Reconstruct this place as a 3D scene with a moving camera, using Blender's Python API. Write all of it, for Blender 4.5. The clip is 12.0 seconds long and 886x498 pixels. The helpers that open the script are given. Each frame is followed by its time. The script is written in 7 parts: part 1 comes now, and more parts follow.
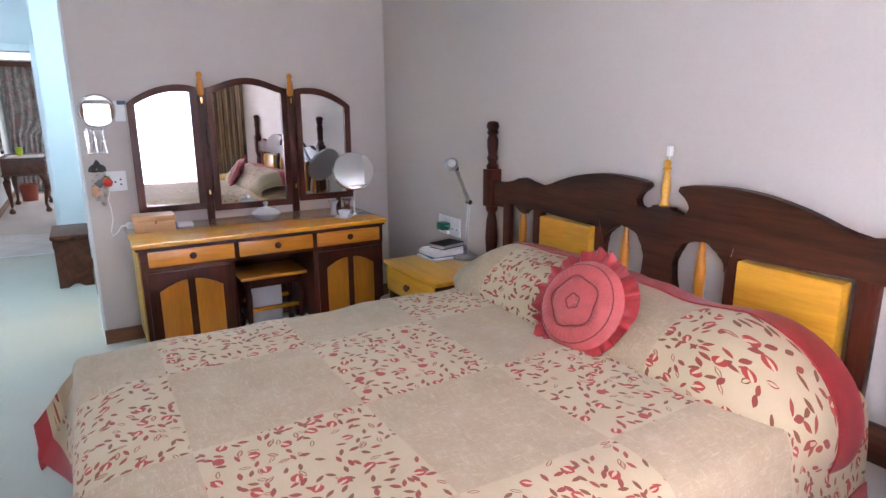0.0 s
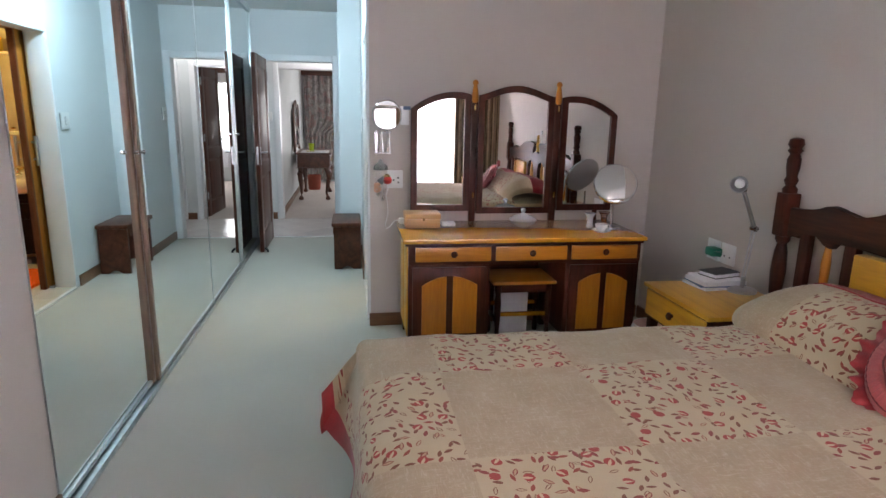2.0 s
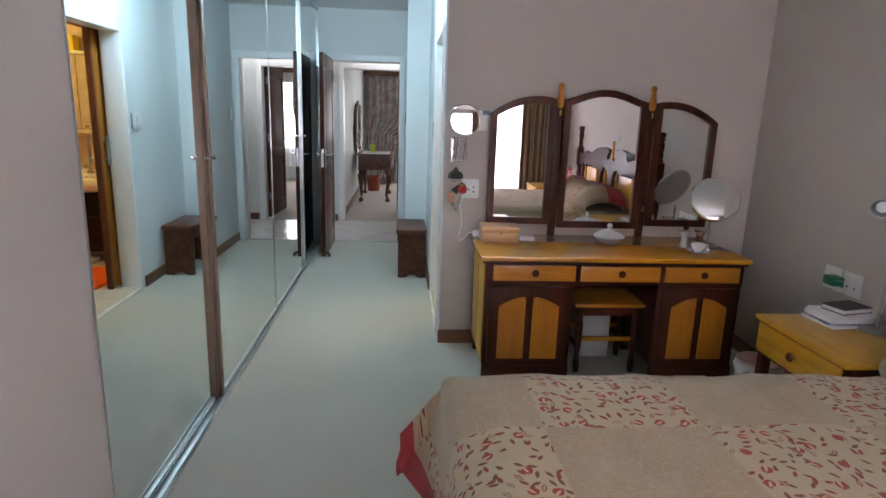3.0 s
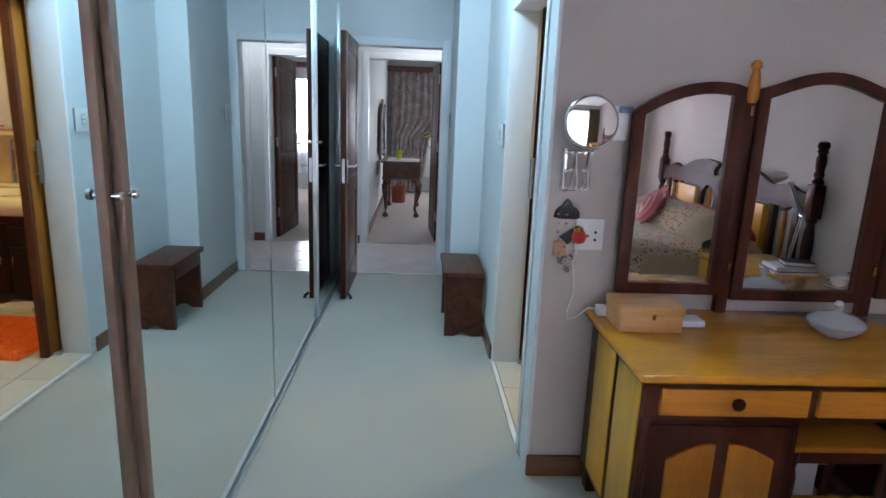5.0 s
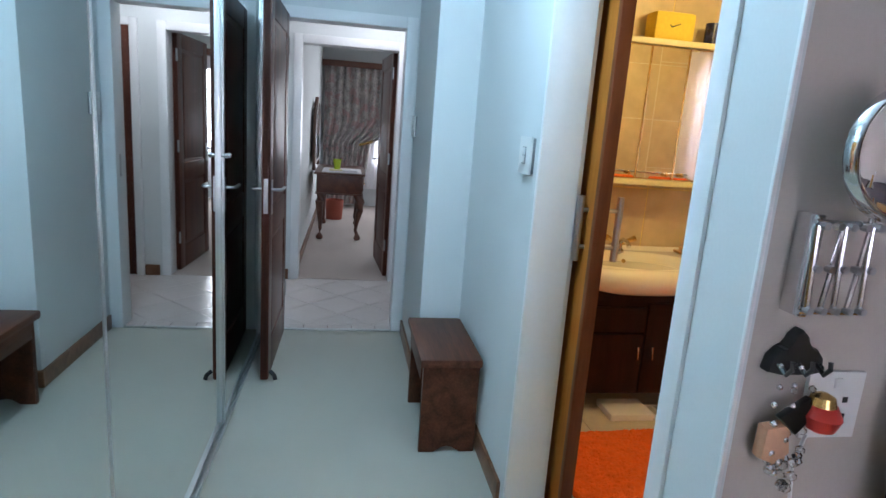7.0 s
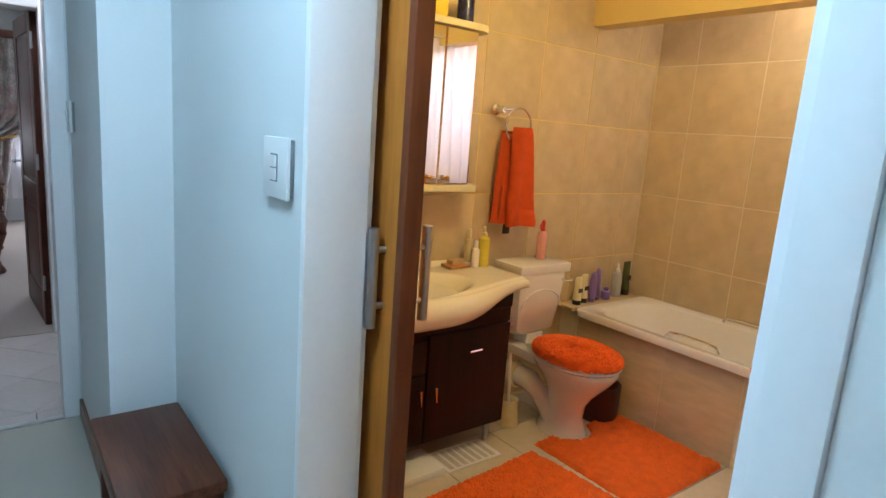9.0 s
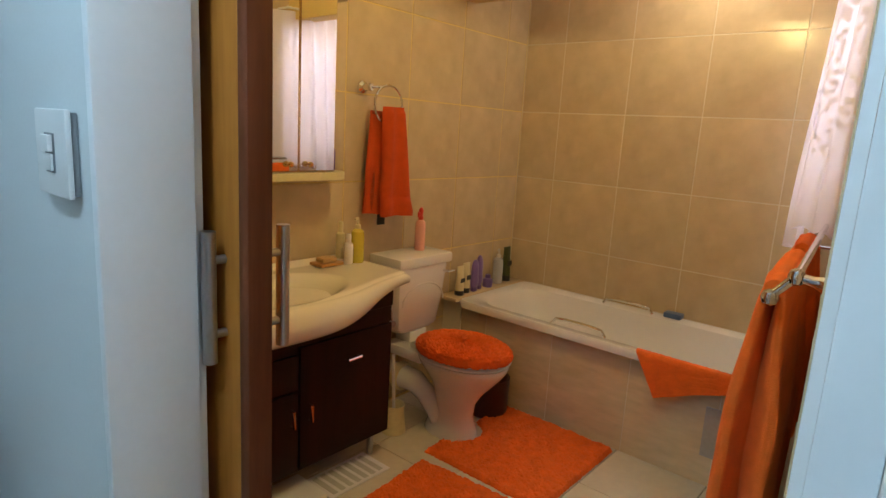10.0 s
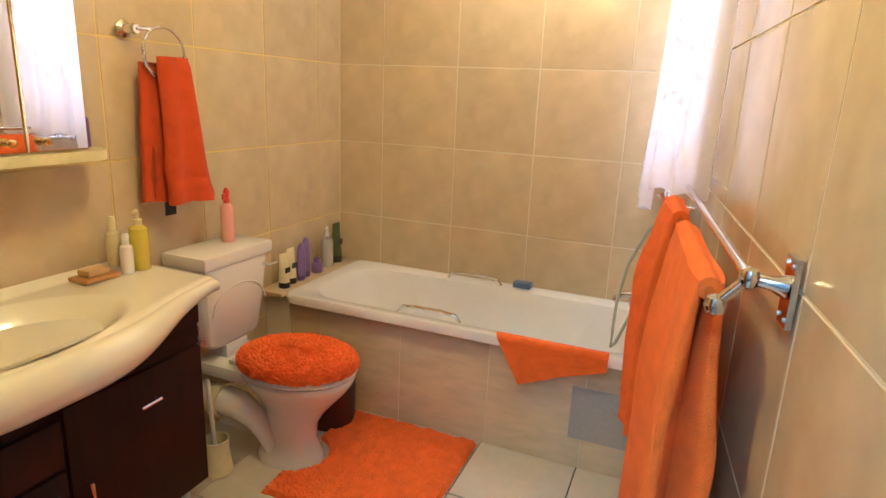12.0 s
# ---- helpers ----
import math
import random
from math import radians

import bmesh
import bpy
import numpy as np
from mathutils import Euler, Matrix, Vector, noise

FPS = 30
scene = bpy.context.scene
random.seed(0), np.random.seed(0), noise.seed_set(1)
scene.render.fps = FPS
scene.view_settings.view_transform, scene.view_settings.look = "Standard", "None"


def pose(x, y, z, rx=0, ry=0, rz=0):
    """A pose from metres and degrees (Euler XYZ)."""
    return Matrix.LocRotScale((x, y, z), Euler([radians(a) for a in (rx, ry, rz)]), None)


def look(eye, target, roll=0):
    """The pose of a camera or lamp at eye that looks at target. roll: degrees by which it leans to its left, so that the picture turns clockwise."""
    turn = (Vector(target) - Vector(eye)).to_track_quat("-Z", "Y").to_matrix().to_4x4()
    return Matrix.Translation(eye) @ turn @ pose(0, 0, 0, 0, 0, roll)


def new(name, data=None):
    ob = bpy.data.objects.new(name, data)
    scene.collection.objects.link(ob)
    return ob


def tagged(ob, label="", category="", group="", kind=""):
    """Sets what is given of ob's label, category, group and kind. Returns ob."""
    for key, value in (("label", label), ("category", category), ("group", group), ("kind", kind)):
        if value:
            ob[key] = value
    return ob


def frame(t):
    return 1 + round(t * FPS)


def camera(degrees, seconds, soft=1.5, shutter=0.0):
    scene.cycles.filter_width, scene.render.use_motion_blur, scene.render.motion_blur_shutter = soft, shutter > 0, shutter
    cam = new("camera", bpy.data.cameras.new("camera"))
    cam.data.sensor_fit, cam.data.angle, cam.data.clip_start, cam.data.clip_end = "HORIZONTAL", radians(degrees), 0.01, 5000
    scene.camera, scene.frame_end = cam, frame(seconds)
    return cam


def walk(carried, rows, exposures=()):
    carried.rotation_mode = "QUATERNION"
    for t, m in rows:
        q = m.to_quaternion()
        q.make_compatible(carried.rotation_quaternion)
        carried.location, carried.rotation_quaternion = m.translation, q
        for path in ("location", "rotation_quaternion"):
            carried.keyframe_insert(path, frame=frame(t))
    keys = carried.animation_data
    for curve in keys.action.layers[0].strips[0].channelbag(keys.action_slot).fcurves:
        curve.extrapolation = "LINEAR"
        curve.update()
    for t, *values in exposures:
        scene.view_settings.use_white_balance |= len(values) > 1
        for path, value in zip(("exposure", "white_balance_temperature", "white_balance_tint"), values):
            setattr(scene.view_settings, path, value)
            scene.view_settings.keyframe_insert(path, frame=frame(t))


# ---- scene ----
cam = camera(73.5, 12.0)
PATH = [
    (0, (0.012, -0.171, 1.462), (1.016, 1.496, 1.0), -0.3),
    (0.5, (-0.017, -0.151, 1.462), (0.787, 1.624, 1.007), 0.0),
    (1, (-0.043, -0.125, 1.463), (0.567, 1.727, 1.017), 0.2),
    (1.5, (-0.071, -0.094, 1.462), (0.373, 1.806, 1.022), 0.6),
    (2, (-0.123, -0.017, 1.467), (0.184, 1.909, 1.025), 1.1),
    (2.5, (-0.2, 0.111, 1.482), (-0.006, 2.051, 1.038), 1.5),
    (3, (-0.249, 0.276, 1.493), (-0.109, 2.221, 1.047), 1.8),
    (3.2, (-0.261, 0.383, 1.475), (-0.13, 2.33, 1.036), 1.9),
    (5, (-0.486, 1.784, 1.461), (-0.394, 3.733, 1.021), 2.2),
    (5.5, (-0.552, 2.147, 1.459), (-0.462, 4.097, 1.023), 3.0),
    (6, (-0.603, 2.538, 1.467), (-0.487, 4.485, 1.026), 3.3),
    (6.5, (-0.641, 2.886, 1.456), (-0.449, 4.831, 1.032), 3.7),
    (6.7, (-0.644, 3.008, 1.451), (-0.409, 4.95, 1.034), 3.9),
    (8.3, (-0.597, 3.80, 1.456), (0.307, 5.538, 1.066), 4.9),
    (8.5, (-0.564, 3.866, 1.453), (0.419, 5.566, 1.076), 4.7),
    (8.8, (-0.547, 3.943, 1.453), (0.581, 5.552, 1.081), 4.3),
    (9, (-0.512, 3.999, 1.457), (0.688, 5.554, 1.081), 4.2),
    (9.5, (-0.399, 4.108, 1.451), (0.975, 5.511, 1.073), 3.8),
    (10, (-0.328, 4.204, 1.429), (1.174, 5.465, 1.04), 3.4),
    (10.5, (-0.282, 4.311, 1.427), (1.334, 5.417, 1.019), 3.2),
    (11, (-0.235, 4.402, 1.431), (1.485, 5.325, 1.0), 2.8),
    (11.5, (-0.115, 4.461, 1.43), (1.657, 5.259, 0.959), 2.6),
    (12, (0.031, 4.519, 1.435), (1.826, 5.246, 0.935), 2.5),
]
EXPOSURES = [(0, 0.82, 6200, 11), (0.8, 0.55, 6500, 10), (1.5, 0.29, 6800, 11), (2.0, 0.26, 6850, 11), (3.0, 0.05, 6800, 11), (5.0, -0.02, 6050, 9), (6.0, -0.07, 6050, 9), (6.7, 0.03, 6050, 9), (8.3, 0.3, 6100, 9), (9.0, 0.08, 6000, 9), (9.5, -0.22, 5900, 9), (10.0, -0.45, 6300, 10), (10.5, -0.42, 6350, 10), (11.0, -0.08, 6300, 10), (11.5, 0.17, 5850, 9), (12, 0.42, 5350, 8)]
walk(cam, [(t, look(eye, target, roll)) for t, eye, target, roll in PATH], EXPOSURES)
# ---- world and large lights ----
world = bpy.data.worlds.new("sky")
scene.world = world
world.use_nodes = True
wt = world.node_tree
sky = wt.nodes.new("ShaderNodeTexSky")
sky.sky_type, sky.sun_disc = "NISHITA", False
sky.sun_elevation, sky.sun_rotation = radians(42), radians(150)
wt.links.new(sky.outputs[0], wt.nodes["Background"].inputs[0])
wt.nodes["Background"].inputs[1].default_value = 0.08


def area_lamp(name, eye, target, sx, sy, watts, colour):
    data = bpy.data.lights.new(name, "AREA")
    data.shape, data.size, data.size_y, data.energy, data.color = "RECTANGLE", sx, sy, watts, colour
    ob = new(name, data)
    ob.matrix_world = look(eye, target)
    return ob


def bulb(name, place, watts, colour, radius=0.08):
    data = bpy.data.lights.new(name, "POINT")
    data.energy, data.color, data.shadow_soft_size = watts, colour, radius
    ob = new(name, data)
    ob.location = place
    return ob


area_lamp("bedroom_window_light", (0.42, -0.775, 1.35), (0.42, 3, 1.25), 1.9, 1.6, 165, (0.96, 0.955, 1.06))
area_lamp("far_window_light", (0.75, 13.05, 1.35), (0.75, 9, 1.0), 1.9, 1.3, 82, (0.93, 0.95, 1.0))
area_lamp("bathroom_window_light", (2.39, 4.34, 1.62), (2.29, 5.6, 1.3), 0.42, 0.8, 8, (1.0, 0.93, 1.02))
bulb("dressing_bulb", (-0.60, 4.75, 2.40), 44, (0.58, 0.86, 1.07), 0.10)
bulb("hall_bulb", (-0.35, 7.85, 2.40), 15, (0.97, 0.95, 1.0), 0.10)
bulb("bathroom_bulb", (1.10, 5.20, 2.27), 27, (1.0, 0.74, 0.28), 0.08)
bulb("bath_alcove_bulb", (2.48, 5.15, 2.30), 9, (1.0, 0.86, 0.68), 0.06)


# ---- materials ----
def nodes_of(name):
    m = bpy.data.materials.new(name)
    m.use_nodes = True
    return m, m.node_tree.nodes, m.node_tree.links, m.node_tree.nodes["Principled BSDF"]


def lighter(c, k):
    return (min(1, c[0] * k), min(1, c[1] * k), min(1, c[2] * k), 1)


def surface(name, colour, rough=0.5, metal=0.0, var=0.12, big=3.0, fine=60.0, bump=0.05, depth=0.004, stretch=(1, 1, 1), coat=0.0, spread=0.0, sheen=0.0):
    """A base colour that varies at two scales, with fine relief. spread: change of tone from piece to piece."""
    m, n, l, b = nodes_of(name)
    tc, mp = n.new("ShaderNodeTexCoord"), n.new("ShaderNodeMapping")
    mp.inputs["Scale"].default_value = stretch
    l.new(tc.outputs["Object"], mp.inputs["Vector"])
    a, f = n.new("ShaderNodeTexNoise"), n.new("ShaderNodeTexNoise")
    a.inputs["Scale"].default_value, a.inputs["Detail"].default_value = big, 4
    f.inputs["Scale"].default_value, f.inputs["Detail"].default_value = fine, 3
    for t in (a, f):
        l.new(mp.outputs[0], t.inputs["Vector"])
    mix = n.new("ShaderNodeMath")
    mix.operation, mix.inputs[1].default_value = "MULTIPLY_ADD", 0.45
    l.new(f.outputs[0], mix.inputs[0])
    half = n.new("ShaderNodeMath")
    half.operation, half.inputs[1].default_value = "MULTIPLY", 0.55
    l.new(a.outputs[0], half.inputs[0])
    l.new(half.outputs[0], mix.inputs[2])
    ramp = n.new("ShaderNodeValToRGB")
    ramp.color_ramp.elements[0].position, ramp.color_ramp.elements[1].position = 0.3, 0.7
    ramp.color_ramp.elements[0].color, ramp.color_ramp.elements[1].color = lighter(colour, 1 - var), lighter(colour, 1 + var)
    l.new(mix.outputs[0], ramp.inputs[0])
    out = ramp.outputs[0]
    if spread:
        info, hsv, mr = n.new("ShaderNodeObjectInfo"), n.new("ShaderNodeHueSaturation"), n.new("ShaderNodeMapRange")
        mr.inputs["To Min"].default_value, mr.inputs["To Max"].default_value = 1 - spread, 1 + spread
        l.new(info.outputs["Random"], mr.inputs[0])
        l.new(mr.outputs[0], hsv.inputs["Value"])
        l.new(out, hsv.inputs["Color"])
        out = hsv.outputs[0]
    l.new(out, b.inputs["Base Color"])
    b.inputs["Roughness"].default_value, b.inputs["Metallic"].default_value = rough, metal
    b.inputs["Coat Weight"].default_value, b.inputs["Coat Roughness"].default_value = coat, 0.15
    b.inputs["Sheen Weight"].default_value = sheen
    if bump:
        bp = n.new("ShaderNodeBump")
        bp.inputs["Strength"].default_value, bp.inputs["Distance"].default_value = bump, depth
        l.new(f.outputs[0], bp.inputs["Height"])
        l.new(bp.outputs[0], b.inputs["Normal"])
    return m


def wood(name, dark, light, rough=0.35, axis=0, scale=14.0, coat=0.25):
    """Grain along one axis (0 x, 1 y, 2 z) in two tones."""
    m, n, l, b = nodes_of(name)
    tc, mp = n.new("ShaderNodeTexCoord"), n.new("ShaderNodeMapping")
    s = [1.0, 1.0, 1.0]
    s[axis] = 0.09
    mp.inputs["Scale"].default_value = s
    l.new(tc.outputs["Object"], mp.inputs["Vector"])
    a, f = n.new("ShaderNodeTexNoise"), n.new("ShaderNodeTexNoise")
    a.inputs["Scale"].default_value, a.inputs["Detail"].default_value, a.inputs["Distortion"].default_value = scale, 5, 1.2
    f.inputs["Scale"].default_value, f.inputs["Detail"].default_value = scale * 9, 3
    for t in (a, f):
        l.new(mp.outputs[0], t.inputs["Vector"])
    mixer = n.new("ShaderNodeMath")
    mixer.operation, mixer.inputs[1].default_value = "MULTIPLY_ADD", 0.35
    sub = n.new("ShaderNodeMath")
    sub.operation, sub.inputs[1].default_value = "MULTIPLY", 0.65
    l.new(a.outputs[0], sub.inputs[0])
    l.new(f.outputs[0], mixer.inputs[0])
    l.new(sub.outputs[0], mixer.inputs[2])
    ramp = n.new("ShaderNodeValToRGB")
    ramp.color_ramp.elements[0].position, ramp.color_ramp.elements[1].position = 0.36, 0.64
    ramp.color_ramp.elements[0].color, ramp.color_ramp.elements[1].color = (*dark, 1), (*light, 1)
    l.new(mixer.outputs[0], ramp.inputs[0])
    l.new(ramp.outputs[0], b.inputs["Base Color"])
    b.inputs["Roughness"].default_value = rough
    b.inputs["Coat Weight"].default_value, b.inputs["Coat Roughness"].default_value = coat, 0.2
    b.inputs["Specular IOR Level"].default_value = 0.2 if coat < 0.1 else 0.5
    bp = n.new("ShaderNodeBump")
    bp.inputs["Strength"].default_value, bp.inputs["Distance"].default_value = 0.08, 0.002
    l.new(f.outputs[0], bp.inputs["Height"])
    l.new(bp.outputs[0], b.inputs["Normal"])
    return m


def clear_glass(name, colour=(1, 1, 1), rough=0.0):
    m, n, l, b = nodes_of(name)
    b.inputs["Base Color"].default_value = (*colour, 1)
    b.inputs["Transmission Weight"].default_value, b.inputs["Roughness"].default_value, b.inputs["IOR"].default_value = 1, rough, 1.45
    return m


def mirror(name, tint=(0.86, 0.9, 0.89)):
    m, n, l, b = nodes_of(name)
    b.inputs["Base Color"].default_value, b.inputs["Metallic"].default_value, b.inputs["Roughness"].default_value = (*tint, 1), 1, 0.015
    return m


def net(name, colour, pattern=0.0):
    """Thin cloth that lets light through, with woven motifs where pattern is set."""
    m, n, l, b = nodes_of(name)
    n.remove(b)
    d, t, mix = n.new("ShaderNodeBsdfDiffuse"), n.new("ShaderNodeBsdfTranslucent"), n.new("ShaderNodeMixShader")
    for s in (d, t):
        s.inputs[0].default_value = (*colour, 1)
    mix.inputs[0].default_value = 0.55
    if pattern:
        tc, vo, ramp = n.new("ShaderNodeTexCoord"), n.new("ShaderNodeTexVoronoi"), n.new("ShaderNodeValToRGB")
        vo.inputs["Scale"].default_value = pattern
        ramp.color_ramp.elements[0].position, ramp.color_ramp.elements[1].position = 0.35, 0.5
        ramp.color_ramp.elements[0].color, ramp.color_ramp.elements[1].color = (0.25, 0.25, 0.25, 1), (0.62, 0.62, 0.62, 1)
        l.new(tc.outputs["Object"], vo.inputs["Vector"])
        l.new(vo.outputs["Distance"], ramp.inputs[0])
        l.new(ramp.outputs[0], mix.inputs[0])
    l.new(d.outputs[0], mix.inputs[1])
    l.new(t.outputs[0], mix.inputs[2])
    l.new(mix.outputs[0], n["Material Output"].inputs[0])
    return m


def striped(name, c1, c2, axis, scale):
    m, n, l, b = nodes_of(name)
    tc, wv, ramp, ns = n.new("ShaderNodeTexCoord"), n.new("ShaderNodeTexWave"), n.new("ShaderNodeValToRGB"), n.new("ShaderNodeTexNoise")
    wv.bands_direction = "XYZ"[axis]
    wv.inputs["Scale"].default_value, wv.inputs["Distortion"].default_value = scale, 0.6
    ramp.color_ramp.elements[0].color, ramp.color_ramp.elements[1].color = (*c1, 1), (*c2, 1)
    ramp.color_ramp.elements[0].position, ramp.color_ramp.elements[1].position = 0.35, 0.75
    l.new(tc.outputs["Object"], wv.inputs["Vector"])
    l.new(wv.outputs[0], ramp.inputs[0])
    l.new(ramp.outputs[0], b.inputs["Base Color"])
    b.inputs["Roughness"].default_value = 0.85
    ns.inputs["Scale"].default_value = 300
    bp = n.new("ShaderNodeBump")
    bp.inputs["Strength"].default_value, bp.inputs["Distance"].default_value = 0.2, 0.002
    l.new(tc.outputs["Object"], ns.inputs["Vector"])
    l.new(ns.outputs[0], bp.inputs["Height"])
    l.new(bp.outputs[0], b.inputs["Normal"])
    return m


def calc(n, l, op, a, b=None, c=None):
    k = n.new("ShaderNodeMath")
    k.operation = op
    for i, v in enumerate((a, b, c)):
        if v is None:
            continue
        if isinstance(v, (int, float)):
            k.inputs[i].default_value = v
        else:
            l.new(v, k.inputs[i])
    return k.outputs[0]


def printed(n, l, vec, cell, a, w, seed, cup=False):
    """Masks of pointed leaves, or of tulips with a notched rim (cup), strewn over the cloth: the shape, its core, two random numbers."""
    mp = n.new("ShaderNodeMapping")
    mp.inputs["Scale"].default_value = (1 / cell, 1 / cell, 1)
    mp.inputs["Location"].default_value = (seed, seed * 0.7, 0)
    l.new(vec, mp.inputs["Vector"])
    vo = n.new("ShaderNodeTexVoronoi")
    vo.voronoi_dimensions = "2D"
    vo.inputs["Scale"].default_value, vo.inputs["Randomness"].default_value = 1.0, 0.8
    l.new(mp.outputs[0], vo.inputs["Vector"])
    sub = n.new("ShaderNodeVectorMath")
    sub.operation = "SUBTRACT"
    l.new(mp.outputs[0], sub.inputs[0])
    l.new(vo.outputs["Position"], sub.inputs[1])
    sep = n.new("ShaderNodeSeparateColor")
    l.new(vo.outputs["Color"], sep.inputs[0])
    rot = n.new("ShaderNodeVectorRotate")
    rot.rotation_type = "Z_AXIS"
    l.new(sub.outputs[0], rot.inputs["Vector"])
    l.new(calc(n, l, "MULTIPLY", sep.outputs[0], 6.28), rot.inputs["Angle"])
    xyz = n.new("ShaderNodeSeparateXYZ")
    l.new(rot.outputs[0], xyz.inputs[0])
    q = calc(n, l, "DIVIDE", xyz.outputs[0], a)
    arch = calc(n, l, "SUBTRACT", 1.0, calc(n, l, "MULTIPLY", q, q))
    ay = calc(n, l, "ABSOLUTE", xyz.outputs[1])
    shape = calc(n, l, "LESS_THAN", ay, calc(n, l, "MULTIPLY", arch, w))
    core = calc(n, l, "LESS_THAN", ay, calc(n, l, "SUBTRACT", calc(n, l, "MULTIPLY", arch, w * 0.75), w * 0.22))
    if cup:
        k = calc(n, l, "DIVIDE", xyz.outputs[1], w)
        body = calc(n, l, "SUBTRACT", 1.0, calc(n, l, "POWER", calc(n, l, "ABSOLUTE", calc(n, l, "MULTIPLY", calc(n, l, "ADD", q, 0.25), 1.25)), 2.5))
        rim = calc(n, l, "MULTIPLY_ADD", calc(n, l, "ABSOLUTE", calc(n, l, "COSINE", calc(n, l, "MULTIPLY", k, 4.7))), 0.5, 0.22)
        inside = calc(n, l, "LESS_THAN", calc(n, l, "ABSOLUTE", k), body)
        shape = calc(n, l, "MULTIPLY", inside, calc(n, l, "LESS_THAN", q, rim))
        off = calc(n, l, "ABSOLUTE", calc(n, l, "SUBTRACT", k, 0.12))
        core = calc(n, l, "LESS_THAN", off, calc(n, l, "SUBTRACT", calc(n, l, "MULTIPLY", arch, 0.46), 0.17))
    return shape, core, sep.outputs[1], sep.outputs[2]


def blend(n, l, fac, a, b):
    k = n.new("ShaderNodeMix")
    k.data_type = "RGBA"
    if isinstance(fac, (int, float)):
        k.inputs[0].default_value = fac
    else:
        l.new(fac, k.inputs[0])
    for i, v in ((6, a), (7, b)):
        if isinstance(v, tuple):
            k.inputs[i].default_value = (*v, 1)
        else:
            l.new(v, k.inputs[i])
    return k.outputs[2]


def quilt_cloth(name, x0, y0, cell, chequer, row):
    """Linen patches, every other one printed with red and brown leaves and tulips."""
    m, n, l, b = nodes_of(name)
    uv = n.new("ShaderNodeUVMap")
    vec = uv.outputs[0]
    xyz = n.new("ShaderNodeSeparateXYZ")
    l.new(vec, xyz.inputs[0])
    gx = calc(n, l, "FLOOR", calc(n, l, "DIVIDE", calc(n, l, "SUBTRACT", xyz.outputs[0], x0), cell))
    gy = calc(n, l, "FLOOR", calc(n, l, "DIVIDE", calc(n, l, "SUBTRACT", xyz.outputs[1], y0), row))
    total = calc(n, l, "ADD", gx, gy) if chequer else gy
    floral = calc(n, l, "GREATER_THAN", calc(n, l, "ABSOLUTE", calc(n, l, "MODULO", total, 2.0)), 0.5)
    ns, fine = n.new("ShaderNodeTexNoise"), n.new("ShaderNodeTexNoise")
    ns.inputs["Scale"].default_value, fine.inputs["Scale"].default_value = 9, 260
    ns.inputs["Detail"].default_value = 6
    l.new(vec, ns.inputs["Vector"])
    l.new(vec, fine.inputs["Vector"])
    plain = blend(n, l, ns.outputs[0], (0.315, 0.215, 0.122), (0.43, 0.32, 0.20))
    plain = blend(n, l, calc(n, l, "MULTIPLY", fine.outputs[0], 0.35), plain, (0.24, 0.17, 0.10))
    for sx, sy in ((26, 190), (190, 26)):
        mp, fib = n.new("ShaderNodeMapping"), n.new("ShaderNodeTexNoise")
        mp.inputs["Scale"].default_value = (sx, sy, 1)
        fib.inputs["Scale"].default_value, fib.inputs["Detail"].default_value, fib.inputs["Distortion"].default_value = 1.0, 4, 1.5
        l.new(vec, mp.inputs["Vector"])
        l.new(mp.outputs[0], fib.inputs["Vector"])
        k = n.new("ShaderNodeMapRange")
        k.inputs["From Min"].default_value, k.inputs["From Max"].default_value, k.inputs["To Max"].default_value = 0.54, 0.70, 0.55
        l.new(fib.outputs[0], k.inputs[0])
        plain = blend(n, l, k.outputs[0], plain, (0.50, 0.40, 0.29))
    ground = blend(n, l, ns.outputs[0], (0.385, 0.285, 0.17), (0.46, 0.355, 0.225))
    s1, c1, r1, g1 = printed(n, l, vec, 0.034, 0.43, 0.16, 3.1)
    s2, c2, r2, g2 = printed(n, l, vec, 0.074, 0.27, 0.19, 7.7, True)
    s3, c3, r3, g3 = printed(n, l, vec, 0.047, 0.34, 0.135, 11.3)
    leafc = blend(n, l, calc(n, l, "GREATER_THAN", r1, 0.45), (0.17, 0.048, 0.018), (0.25, 0.040, 0.018))
    leafi = blend(n, l, calc(n, l, "MULTIPLY", calc(n, l, "GREATER_THAN", g1, 0.85), c1), leafc, ground)
    col = blend(n, l, calc(n, l, "MULTIPLY", s1, calc(n, l, "LESS_THAN", r1, 0.66)), ground, leafi)
    leaf3 = blend(n, l, calc(n, l, "MULTIPLY", calc(n, l, "GREATER_THAN", g3, 0.72), c3), (0.22, 0.032, 0.022), (0.40, 0.24, 0.14))
    col = blend(n, l, calc(n, l, "MULTIPLY", s3, calc(n, l, "LESS_THAN", r3, 0.45)), col, leaf3)
    tul = blend(n, l, calc(n, l, "MULTIPLY", c2, calc(n, l, "GREATER_THAN", g2, 0.12)), (0.31, 0.03, 0.02), (0.50, 0.34, 0.21))
    col = blend(n, l, calc(n, l, "MULTIPLY", s2, calc(n, l, "LESS_THAN", r2, 0.60)), col, tul)
    l.new(blend(n, l, floral, plain, col), b.inputs["Base Color"])
    b.inputs["Roughness"].default_value = 0.9
    b.inputs["Sheen Weight"].default_value = 0.15
    bp = n.new("ShaderNodeBump")
    bp.inputs["Strength"].default_value, bp.inputs["Distance"].default_value = 0.3, 0.003
    l.new(fine.outputs[0], bp.inputs["Height"])
    wr = n.new("ShaderNodeBump")
